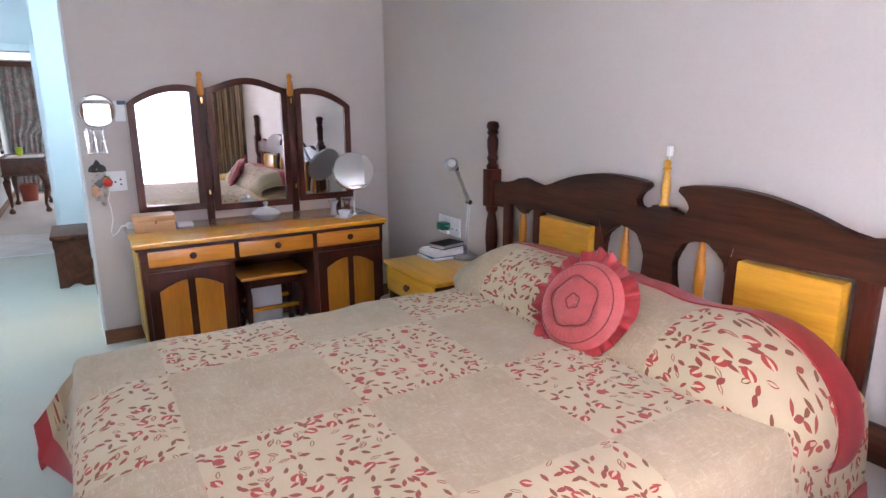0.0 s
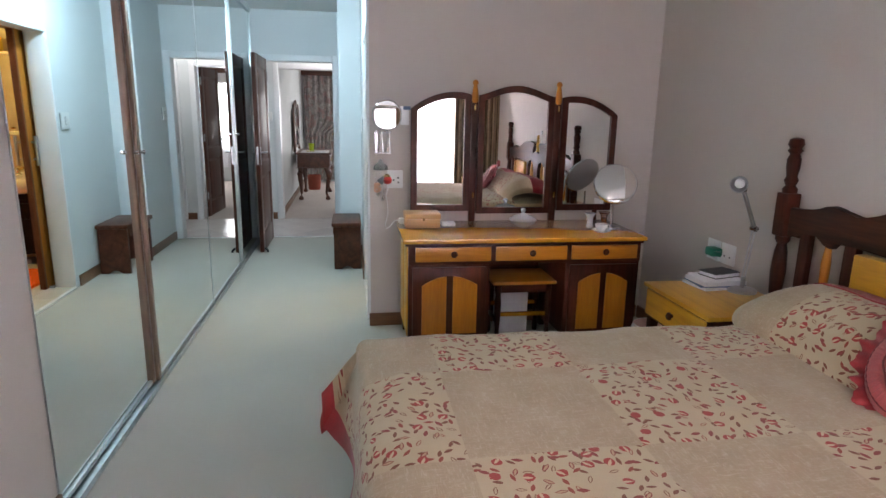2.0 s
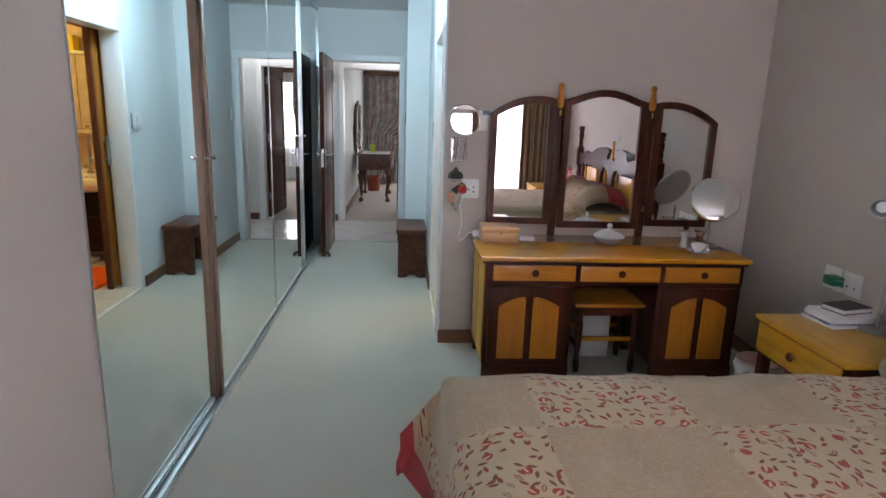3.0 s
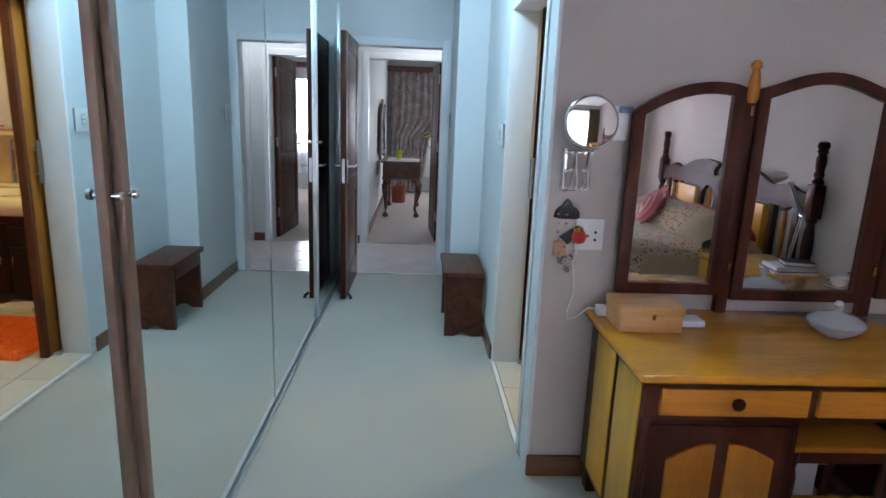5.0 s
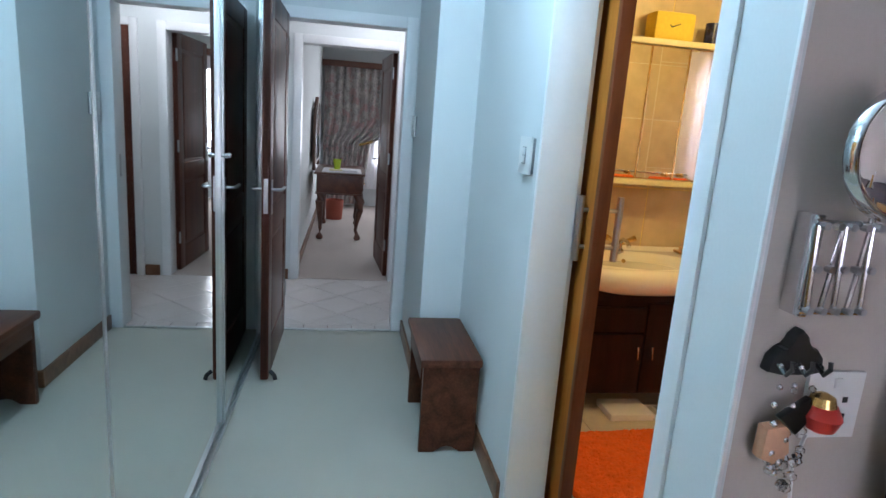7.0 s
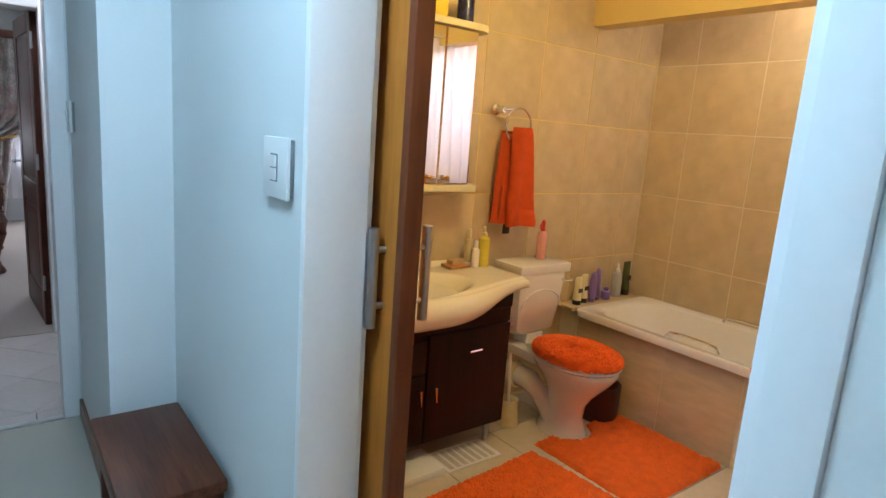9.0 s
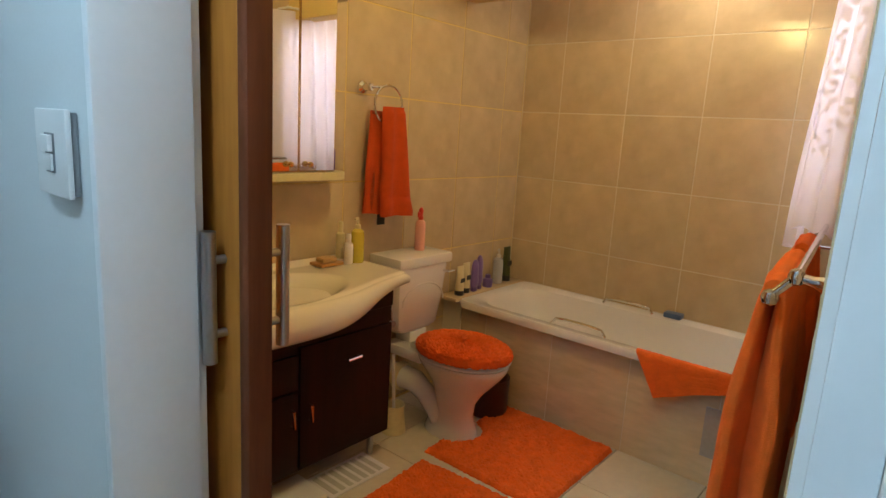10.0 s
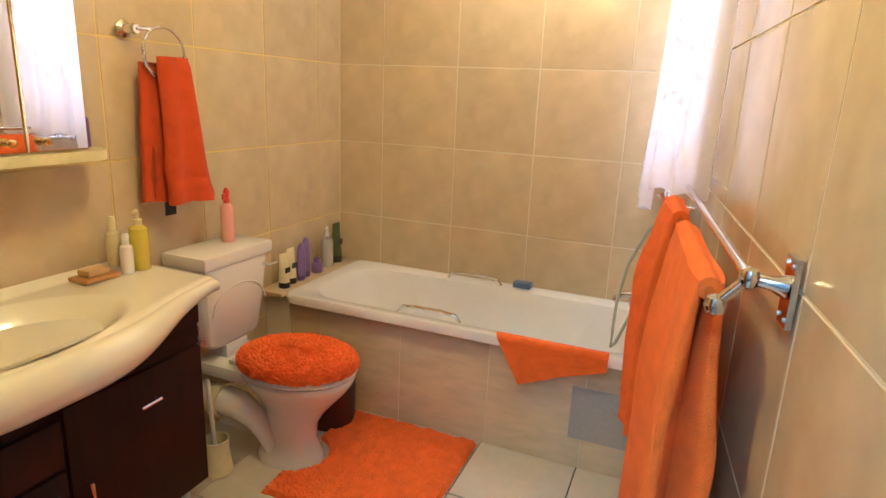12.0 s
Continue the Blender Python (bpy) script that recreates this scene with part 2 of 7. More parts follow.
    wr.inputs["Strength"].default_value, wr.inputs["Distance"].default_value = 0.35, 0.02
    l.new(ns.outputs[0], wr.inputs["Height"])
    l.new(bp.outputs[0], wr.inputs["Normal"])
    l.new(wr.outputs[0], b.inputs["Normal"])
    return m


TAUPE = surface("taupe_wall_paint", (0.53, 0.47, 0.425), 0.75, var=0.03, big=1.2, fine=140, bump=0.06)
PALE = surface("pale_wall_paint", (0.67, 0.70, 0.705), 0.7, var=0.03, big=1.2, fine=140, bump=0.06)
CEIL = surface("ceiling_paint", (0.78, 0.78, 0.77), 0.85, var=0.02, big=1.0, fine=90, bump=0.04)
GLOSS_WHITE = surface("white_gloss_paint", (0.78, 0.79, 0.80), 0.32, var=0.025, big=2.5, fine=70, bump=0.04)
YELLOW_PAINT = surface("yellow_wall_paint", (0.69, 0.51, 0.18), 0.6, var=0.04, big=1.5, fine=110, bump=0.05)
CARPET = surface("sage_carpet", (0.42, 0.405, 0.345), 0.95, var=0.10, big=1.3, fine=420, bump=0.5, depth=0.006, sheen=0.2)
CARPET2 = surface("beige_carpet", (0.42, 0.35, 0.31), 0.95, var=0.10, big=1.3, fine=420, bump=0.5, depth=0.006, sheen=0.2)
SKIRT = wood("skirting_wood", (0.13, 0.05, 0.022), (0.23, 0.10, 0.045), 0.4, 0)
DARK = wood("dark_stained_wood", (0.038, 0.009, 0.005), (0.095, 0.022, 0.011), 0.40, 2, 10, 0.06)
PIPING = surface("dark_red_piping", (0.15, 0.008, 0.012), 0.5, 0, 0.2, 20, 200, 0.2)
DARKX = wood("dark_stained_wood_long", (0.038, 0.009, 0.005), (0.095, 0.022, 0.011), 0.40, 0, 10, 0.06)
DARKY = wood("dark_headboard_wood", (0.018, 0.006, 0.004), (0.080, 0.025, 0.012), 0.40, 1, 8, 0.06)
GOLD = wood("golden_pine", (0.51, 0.20, 0.012), (0.67, 0.30, 0.022), 0.2, 0, 12, 0.5)
GOLDZ = wood("golden_pine_upright", (0.42, 0.135, 0.009), (0.57, 0.215, 0.016), 0.32, 2, 12)
GOLDY = wood("golden_pine_cross", (0.50, 0.22, 0.014), (0.66, 0.32, 0.026), 0.3, 1, 12)
ORANGEW = wood("orange_pine", (0.44, 0.145, 0.010), (0.60, 0.23, 0.02), 0.3, 0, 12)
HONEY = wood("honey_pine_box", (0.46, 0.22, 0.065), (0.60, 0.32, 0.11), 0.4, 0, 12)
STOOLW = wood("brown_bench_wood", (0.05, 0.014, 0.007), (0.12, 0.038, 0.018), 0.42, 1, 10, 0.06)
DOORW = wood("dark_door_wood", (0.05, 0.014, 0.009), (0.12, 0.038, 0.022), 0.40, 2, 9, 0.07)
SLIDEW = wood("sliding_door_wood", (0.30, 0.10, 0.012), (0.42, 0.155, 0.025), 0.42, 2, 9, 0.05)
EDGEW = wood("sliding_door_edge_wood", (0.09, 0.022, 0.008), (0.15, 0.040, 0.015), 0.42, 2, 9, 0.05)
MAHOG = wood("mahogany", (0.06, 0.018, 0.010), (0.13, 0.042, 0.021), 0.36, 1, 9, 0.12)
VANITY = wood("dark_vanity_veneer", (0.011, 0.003, 0.003), (0.022, 0.0055, 0.005), 0.5, 2, 9, 0.03)
MIRROR = mirror("mirror_glass")
MIRROR2 = mirror("clear_mirror_glass", (0.9, 0.9, 0.9))
ALU = surface("aluminium", (0.55, 0.58, 0.58), 0.35, 0.9, 0.06, 4, 200, 0.03)
BRONZE = surface("bronze_frame", (0.22, 0.145, 0.10), 0.45, 0.2, 0.08, 4, 200, 0.03)
CHROME = surface("chrome", (0.72, 0.72, 0.74), 0.12, 1.0, 0.03, 6, 120, 0.0)
STEEL = surface("brushed_steel", (0.46, 0.46, 0.47), 0.32, 1.0, 0.06, 6, 220, 0.05)
CERAMIC = surface("white_ceramic", (0.80, 0.77, 0.74), 0.10, 0, 0.015, 2, 40, 0.0, coat=0.5)
BASIN = surface("cream_ceramic", (0.80, 0.75, 0.64), 0.10, 0, 0.015, 2, 40, 0.0, coat=0.5)
ACRYL = surface("bath_acrylic", (0.80, 0.775, 0.75), 0.15, 0, 0.015, 2, 40, 0.0, coat=0.4)
TILE = surface("beige_wall_tile", (0.61, 0.475, 0.295), 0.20, 0, 0.19, 2.6, 14, 0.02, stretch=(0.6, 0.6, 2.2), coat=0.3, spread=0.05)
FLOORTILE = surface("cream_floor_tile", (0.66, 0.585, 0.47), 0.2, 0, 0.07, 3.0, 30, 0.02, coat=0.2, spread=0.04)
WHITETILE = surface("white_threshold_tile", (0.76, 0.74, 0.71), 0.25, 0, 0.05, 3.0, 30, 0.02, spread=0.04)
HALLTILE = surface("pale_hall_tile", (0.62, 0.57, 0.55), 0.25, 0, 0.07, 3.0, 30, 0.02, spread=0.04)
GROUT = surface("pale_grout", (0.66, 0.58, 0.42), 0.9, 0, 0.06, 8, 200, 0.2)
FGROUT = surface("dark_floor_grout", (0.14, 0.11, 0.085), 0.9, 0, 0.1, 8, 200, 0.2)
TERRY = surface("orange_terry", (0.80, 0.135, 0.010), 0.95, 0, 0.16, 22, 320, 0.6, 0.006)
TERRY2 = surface("light_orange_terry", (0.86, 0.17, 0.016), 0.95, 0, 0.14, 22, 320, 0.6, 0.006)
PLASTIC = surface("white_plastic", (0.76, 0.76, 0.75), 0.35, 0, 0.02, 5, 60, 0.0)
# Dark grey that stands for the shade in the light switches' gaps.
GAPSHADE = surface("gap_shade_grey", (0.22, 0.23, 0.24), 0.5, 0, 0.05, 8, 80, 0.0)
BLACK = surface("black_plastic", (0.014, 0.014, 0.015), 0.3, 0, 0.1, 8, 80, 0.0)
REDCLOTH = surface("red_satin", (0.29, 0.014, 0.018), 0.55, 0, 0.25, 14, 200, 0.25, 0.004, sheen=0.06)
PINKCLOTH = surface("coral_satin", (0.37, 0.062, 0.058), 0.5, 0, 0.25, 18, 240, 0.3, 0.004, sheen=0.06)
GREEN = surface("green_plastic", (0.012, 0.17, 0.095), 0.35, 0, 0.05, 8, 80, 0.0)
PAPER = surface("paper", (0.72, 0.70, 0.72), 0.7, 0, 0.08, 9, 90, 0.1)
BOOKC = surface("dark_book_cover", (0.05, 0.035, 0.04), 0.4, 0, 0.3, 12, 60, 0.0)
PURPLE = surface("purple_plastic", (0.13, 0.075, 0.27), 0.35, 0, 0.08, 8, 60, 0.0)
OLIVE = surface("olive_plastic", (0.06, 0.075, 0.02), 0.35, 0, 0.2, 12, 60, 0.0)
CREAMP = surface("cream_plastic", (0.70, 0.62, 0.36), 0.4, 0, 0.08, 9, 60, 0.0)
YELLOWP = surface("yellow_liquid_plastic", (0.62, 0.50, 0.05), 0.2, 0, 0.05, 9, 60, 0.0, coat=0.4)
PINKP = surface("pink_liquid_plastic", (0.75, 0.36, 0.30), 0.25, 0, 0.06, 9, 60, 0.0, coat=0.4)
REDP = surface("red_plastic", (0.55, 0.03, 0.02), 0.3, 0, 0.06, 9, 60, 0.0)
BLUEP = surface("blue_plastic", (0.09, 0.14, 0.26), 0.35, 0, 0.08, 9, 60, 0.0)
SOAP = surface("soap", (0.52, 0.33, 0.15), 0.5, 0, 0.08, 9, 60, 0.0)
PINKBIN = surface("pink_bin_plastic", (0.60, 0.36, 0.33), 0.5, 0, 0.06, 6, 60, 0.0)
LIME = surface("lime_plastic", (0.48, 0.62, 0.03), 0.35, 0, 0.06, 9, 60, 0.0)
BRASS = surface("brass", (0.62, 0.42, 0.16), 0.22, 1.0, 0.05, 9, 90, 0.0)
CRYSTAL, _n, _l, _b = nodes_of("cut_crystal")
_b.inputs["Base Color"].default_value = (0.86, 0.88, 0.92, 1)
_b.inputs["Transmission Weight"].default_value, _b.inputs["Roughness"].default_value = 0.55, 0.12
TERRY3 = surface("deep_orange_terry", (0.56, 0.065, 0.005), 0.95, 0, 0.16, 22, 320, 0.6, 0.006)
GLASS = clear_glass("cut_glass", (0.96, 0.97, 0.98), 0.06)
PINKGLASS = clear_glass("pink_glass", (0.95, 0.80, 0.80), 0.05)
NET = net("white_net", (0.92, 0.91, 0.93))
LACE = net("white_lace", (0.90, 0.86, 0.88), 36.0)
DRAPE = striped("brown_striped_curtain", (0.17, 0.10, 0.055), (0.34, 0.22, 0.13), 0, 9)
FLORAL = surface("faded_floral_curtain", (0.36, 0.335, 0.32), 0.9, 0, 0.6, 9, 34, 0.2, sheen=0.2)
_n, _l = FLORAL.node_tree.nodes, FLORAL.node_tree.links
_tc, _vo, _mr = _n.new("ShaderNodeTexCoord"), _n.new("ShaderNodeTexNoise"), _n.new("ShaderNodeMapRange")
_vo.inputs["Scale"].default_value, _vo.inputs["Detail"].default_value = 7.0, 2
_mr.inputs["From Min"].default_value, _mr.inputs["From Max"].default_value = 0.55, 0.62
_l.new(_tc.outputs["Object"], _vo.inputs["Vector"])
_l.new(_vo.outputs[0], _mr.inputs[0])
_base = _n["Principled BSDF"].inputs["Base Color"]
_l.new(blend(_n, _l, calc(_n, _l, "MULTIPLY", _mr.outputs[0], 0.6), _base.links[0].from_socket, (0.36, 0.20, 0.19)), _base)
QUILT = quilt_cloth("patchwork_quilt", 0.155, 1.255, 0.455, True, 0.49)
PILLOWC = quilt_cloth("patchwork_pillow", 0.14, 0.97, 0.45, False, 0.45)
LINEN = surface("plain_linen", (0.55, 0.45, 0.33), 0.9, 0, 0.1, 7, 260, 0.3, 0.003, sheen=0.2)
LAMPGLOW, _n, _l, _b = nodes_of("lamp_globe")
_b.inputs["Base Color"].default_value = (0.9, 0.9, 0.88, 1)
_b.inputs["Emission Color"].default_value, _b.inputs["Emission Strength"].default_value = (1, 0.97, 0.92, 1), 2.0


# ---- mesh helpers ----
def box(bm, x0, x1, y0, y1, z0, z1, bev=0.0):
    vs = [bm.verts.new((x, y, z)) for x in (x0, x1) for y in (y0, y1) for z in (z0, z1)]
    fs = [bm.faces.new([vs[i] for i in q]) for q in ((0, 1, 3, 2), (4, 6, 7, 5), (0, 4, 5, 1), (2, 3, 7, 6), (0, 2, 6, 4), (1, 5, 7, 3))]
    if bev:
        es = list({e for f in fs for e in f.edges})
        bmesh.ops.bevel(bm, geom=es, offset=bev, segments=2, affect="EDGES", profile=0.6)
    return bm


def B(x0, x1, y0, y1, z0, z1, bev=0.0):
    return box(bmesh.new(), x0, x1, y0, y1, z0, z1, bev)


def lathe(bm, prof, cx, cy, cz=0.0, segs=24, sx=1.0, sy=1.0, axis="z"):
    """A body of revolution from (radius, height) pairs."""
    rings = []
    for r, h in prof:
        ring = []
        for i in range(segs):
            a = 2 * math.pi * i / segs
            u, v = r * sx * math.cos(a), r * sy * math.sin(a)
            p = (cx + u, cy + v, cz + h) if axis == "z" else ((cx + h, cy + u, cz + v) if axis == "x" else (cx + u, cy + h, cz + v))
            ring.append(bm.verts.new(p))
        rings.append(ring)
    for a, b in zip(rings, rings[1:]):
        for i in range(segs):
            bm.faces.new((a[i], a[(i + 1) % segs], b[(i + 1) % segs], b[i]))
    bm.faces.new(rings[0][::-1])
    bm.faces.new(rings[-1])
    return bm


def Lt(*a, **k):
    return lathe(bmesh.new(), *a, **k)


def tube(bm, pts, r, segs=10):
    """A round bar through points."""
    pts = [Vector(p) for p in pts]
    rings, up = [], Vector((0.13, 0.21, 0.97))
    for i, p in enumerate(pts):
        d = (pts[min(i + 1, len(pts) - 1)] - pts[max(i - 1, 0)]).normalized()
        s = d.cross(up)
        s = s.normalized() if s.length > 1e-4 else Vector((1, 0, 0))
        t = s.cross(d).normalized()
        rr = r[i] if isinstance(r, (list, tuple)) else r
        rings.append([bm.verts.new(p + rr * (math.cos(2 * math.pi * k / segs) * s + math.sin(2 * math.pi * k / segs) * t)) for k in range(segs)])
    for a, b in zip(rings, rings[1:]):
        for k in range(segs):
            bm.faces.new((a[k], a[(k + 1) % segs], b[(k + 1) % segs], b[k]))
    bm.faces.new(rings[0][::-1])
    bm.faces.new(rings[-1])
    return bm


def Tb(pts, r, segs=10):
    return tube(bmesh.new(), pts, r, segs)


def slab(bm, outline, axis, a, b, bev=0.0):
    """A flat outline pushed out along an axis from a to b; holes not allowed."""
    def at(p, d):
        return {0: (d, p[0], p[1]), 1: (p[0], d, p[1]), 2: (p[0], p[1], d)}[axis]
    lo, hi = [bm.verts.new(at(p, a)) for p in outline], [bm.verts.new(at(p, b)) for p in outline]
    f1, f2 = bm.faces.new(lo), bm.faces.new(hi[::-1])
    k = len(lo)
    for i in range(k):
        bm.faces.new((lo[(i + 1) % k], lo[i], hi[i], hi[(i + 1) % k]))
    if bev:
        bmesh.ops.bevel(bm, geom=list(f1.edges) + list(f2.edges), offset=bev, segments=2, affect="EDGES", profile=0.6)
    bmesh.ops.triangulate(bm, faces=[f for f in bm.faces if len(f.verts) > 4])
    return bm


def Sl(*a, **k):
    return slab(bmesh.new(), *a, **k)


def sheet(fn, nu, nv, uvs=False, closed=False):
    """A surface over the unit square; fn(u, v) gives the place, and the cloth's own coordinates with uvs."""
    bm = bmesh.new()
    grid, cloth = [], {}
    for i in range(nu + 1):
        row = []
        for j in range(nv + 1):
            p = fn(i / nu, j / nv)
            v = bm.verts.new(p[:3])
            if uvs:
                cloth[v] = p[3:5]
            row.append(v)
        grid.append(row)
    lay = bm.loops.layers.uv.new("UVMap") if uvs else None
    for i in range(nu):
        for j in range(nv):
            f = bm.faces.new((grid[i][j], grid[i + 1][j], grid[i + 1][j + 1], grid[i][j + 1]))
            if uvs:
                for lp in f.loops:
                    lp[lay].uv = cloth[lp.vert]
    return bm


def thicken(bm, d):
    """Give a sheet a thickness."""
    bmesh.ops.recalc_face_normals(bm, faces=bm.faces)
    bmesh.ops.solidify(bm, geom=list(bm.faces), thickness=d)
    return bm


def mesh_of(name, bm, material, smooth=None):
    me = bpy.data.meshes.new(name)
    bmesh.ops.recalc_face_normals(bm, faces=bm.faces)
    bm.to_mesh(me)
    bm.free()
    me.materials.append(material)
    if smooth is not False:
        me.polygons.foreach_set("use_smooth", [True] * len(me.polygons))
        me.set_sharp_from_angle(angle=radians(38))
    return me


def part(name, bm, material, parent, label="", smooth=None):
    ob = new(name, mesh_of(name, bm, material, smooth))
    ob.parent = parent
    if parent is not None and parent.parent is None:
        ob.matrix_parent_inverse = parent.matrix_basis.inverted()
    return tagged(ob, label)


def thing(name, place, label, category, group="", kind=""):
    ob = new(name)
    ob.empty_display_size = 0.1
    ob.matrix_basis = Matrix.Translation(place)
    return tagged(ob, label, category, group, kind)


def solo(name, bm, material, label, category, group="", kind="", smooth=None):
    return tagged(new(name, mesh_of(name, bm, material, smooth)), label, category, group, kind)


def structure(name, bm, material, label, category):
    return solo(name, bm, material, label, category, kind="structure", smooth=False)


def arc(cx, cz, rx, rz, a0, a1, k):
    return [(cx + rx * math.cos(radians(a0 + (a1 - a0) * i / k)), cz + rz * math.sin(radians(a0 + (a1 - a0) * i / k))) for i in range(k + 1)]


def wob(x, y, s=1.0, seed=0.0):
    return noise.noise((x * s + seed, y * s - seed, seed * 1.7))


TOP = 2.56
# The bathroom's window wall runs at a small angle: its inner face.
SLANT = 0.0945


def south(x):
    return 4.2495 + SLANT * x


# ---- the shell ----
structure("floor", B(-1.95, 2.02, -0.83, 7.16, -0.12, 0.0), CARPET, "pale sage green carpet through bedroom and dressing passage", "carpet")
structure("ceiling", B(-1.95, 2.9, -0.83, 7.14, TOP, TOP + 0.12), CEIL, "plain white ceiling over bedroom and passage", "ceiling")
structure("wall_east", B(2.02, 2.17, -0.83, 4.0, 0, TOP), TAUPE, "taupe painted plaster wall behind the bed", "wall")
wn = structure("wall_north", B(0.012, 2.17, 4.0, 4.118, 0, TOP), TAUPE, "taupe painted plaster wall behind the dressing table", "wall")
bm = B(-1.95, -1.194, -0.83, 2.085, 0, TOP)
structure("wall_west", bm, TAUPE, "taupe painted wall that ends at the wardrobe", "wall")
bm = bmesh.new()
box(bm, -1.194, -0.55, -0.83, -0.63, 0, TOP)
box(bm, 1.48, 2.02, -0.83, -0.63, 0, TOP)
box(bm, -0.55, 1.48, -0.83, -0.63, 0, 0.5)
box(bm, -0.55, 1.48, -0.83, -0.63, 2.16, TOP)
structure("wall_south", bm, TAUPE, "taupe painted wall with a wide window", "wall")
structure("wall_wardrobe_back", B(-1.95, -1.85, 2.085, 7.14, 0, TOP), PALE, "plain wall behind the built-in wardrobe", "wall")
bm = bmesh.new()
box(bm, 0.0, 0.14, 5.138, 6.25, 0, TOP)
box(bm, 0.012, 0.14, 4.118, 4.149, 2.04, TOP)
box(bm, 0.0, 0.14, 4.149, 5.138, 2.04, TOP)
box(bm, 0.012, 0.14, 4.118, 4.149, 0, 2.04)
structure("wall_passage", bm, PALE, "pale painted wall beside the bathroom doorway", "wall")
structure("wall_end", B(0.0, 0.0118, 4.0, 4.149, 0, TOP), PALE, "pale painted end of the wall beside the bathroom doorway", "wall")
structure("wall_nib", B(-0.22, 0.14, 6.25, 7.14, 0, TOP), PALE, "pale painted wall that narrows the passage", "wall")
bm = bmesh.new()
box(bm, -1.95, -1.06, 7.14, 7.28, 0, TOP)
box(bm, -0.28, 2.9, 7.14, 7.28, 0, TOP)
box(bm, -1.06, -0.28, 7.14, 7.28, 2.045, TOP)
structure("wall_passage_end", bm, PALE, "pale painted wall with the doorway to the hall", "wall")


def door_frame(name, x0, x1, y0, y1, top, label):
    """A white steel door frame with jambs and head standing 5 mm proud."""
    f = thing(name, ((x0 + x1) / 2, y0, 0), label, "door frame", kind="structure")
    part("jamb", B(x0 - 0.05, x0 + 0.02, y0 - 0.012, y1 + 0.012, 0, top + 0.05, 0.006), GLOSS_WHITE, f)
    part("jamb", B(x1 - 0.02, x1 + 0.05, y0 - 0.012, y1 + 0.012, 0, top + 0.05, 0.006), GLOSS_WHITE, f)
    part("head", B(x0 + 0.021, x1 - 0.021, y0 - 0.012, y1 + 0.012, top - 0.02, top + 0.05, 0.006), GLOSS_WHITE, f)
    return f


df = door_frame("door_frame_1", -1.06, -0.28, 7.14, 7.28, 2.04, "white painted steel frame of the hall doorway")
part("threshold_strip", B(-1.04, -0.30, 7.125, 7.16, 0.0, 0.008, 0.003), ALU, df, "thin metal threshold strip")
part("strike_plate", B(-0.302, -0.299, 7.18, 7.205, 0.98, 1.12), STEEL, df)
jf = thing("door_frame_2", (0.07, 4.65, 0), "white painted frame of the bathroom sliding doorway", "door frame", kind="structure")
part("jamb", B(-0.008, 0.148, 4.150, 4.205, 0, 2.04, 0.006), GLOSS_WHITE, jf)
part("door_stop", B(0.05, 0.1475, 4.2052, 4.2395, 0, 2.019, 0.003), GLOSS_WHITE, jf)
part("jamb", B(-0.006, 0.142, 5.124, 5.146, 0, 2.04, 0.006), GLOSS_WHITE, jf)
part("jamb_bead", B(0.143, 0.160, 5.136, 5.165, 0, 2.04, 0.004), GLOSS_WHITE, jf)
part("head", B(-0.003, 0.142, 4.209, 5.123, 2.02, 2.045, 0.004), GLOSS_WHITE, jf)
part("floor_guide", B(0.145, 0.183, 5.09, 5.12, 0.016, 0.032, 0.004), ALU, jf)
part("jamb_lining", B(0.1485, 0.1585, 4.13, 4.258, 0.016, 2.04, 0.003), GLOSS_WHITE, jf)
part("corner_bead", B(-0.004, 0.004, 3.996, 4.004, 0, TOP, 0.002), GLOSS_WHITE, jf)
part("track_pelmet", B(0.15, 0.27, 4.22, 6.2, 2.03, 2.12, 0.004), SLIDEW, jf, "wooden pelmet over the door track")

# hall
structure("hall_floor_bed", B(-3.0, 2.9, 7.161, 8.47, -0.12, -0.012), FGROUT, "mortar bed under the hall tiles", "floor")
structure("hall_ceiling", B(-3.0, 2.9, 7.14, 8.6, TOP + 0.001, TOP + 0.12), CEIL, "plain white hall ceiling", "ceiling")
structure("wall_hall_west", B(-3.1, -3.0, 7.14, 8.6, 0, TOP), PALE, "plain wall closing the hall", "wall")
structure("wall_hall_east", B(2.9, 3.0, 6.4, 8.6, 0, TOP), PALE, "plain wall closing the hall", "wall")
structure("wall_hall_south", B(-3.0, -1.95, 7.14, 7.28, 0, TOP), PALE, "plain wall closing the hall", "wall")
bm = bmesh.new()
box(bm, -3.0, -1.06, 8.45, 8.6, 0, TOP)
box(bm, -0.22, 2.9, 8.45, 8.6, 0, TOP)
box(bm, -1.06, -0.22, 8.45, 8.6, 2.045, TOP)
structure("wall_hall_north", bm, PALE, "pale painted wall with the doorway to the far bedroom", "wall")
door_frame("door_frame_3", -1.06, -0.22, 8.45, 8.6, 2.04, "white painted frame of the far bedroom doorway")

# far bedroom
structure("far_floor", B(-1.2, 3.0, 8.471, 13.2, -0.12, 0.002), CARPET2, "beige carpet of the far bedroom", "carpet")
structure("far_ceiling", B(-1.2, 3.0, 8.6, 13.35, TOP, TOP + 0.12), CEIL, "plain white ceiling of the far bedroom", "ceiling")
structure("wall_far_west", B(-1.22, -1.08, 8.6, 13.35, 0, TOP), PALE, "pale wall behind the mahogany dressing table", "wall")
structure("wall_far_east", B(3.0, 3.1, 8.6, 13.35, 0, TOP), PALE, "plain wall closing the far bedroom", "wall")
bm = bmesh.new()
box(bm, -1.08, -0.2, 13.2, 13.35, 0, TOP)
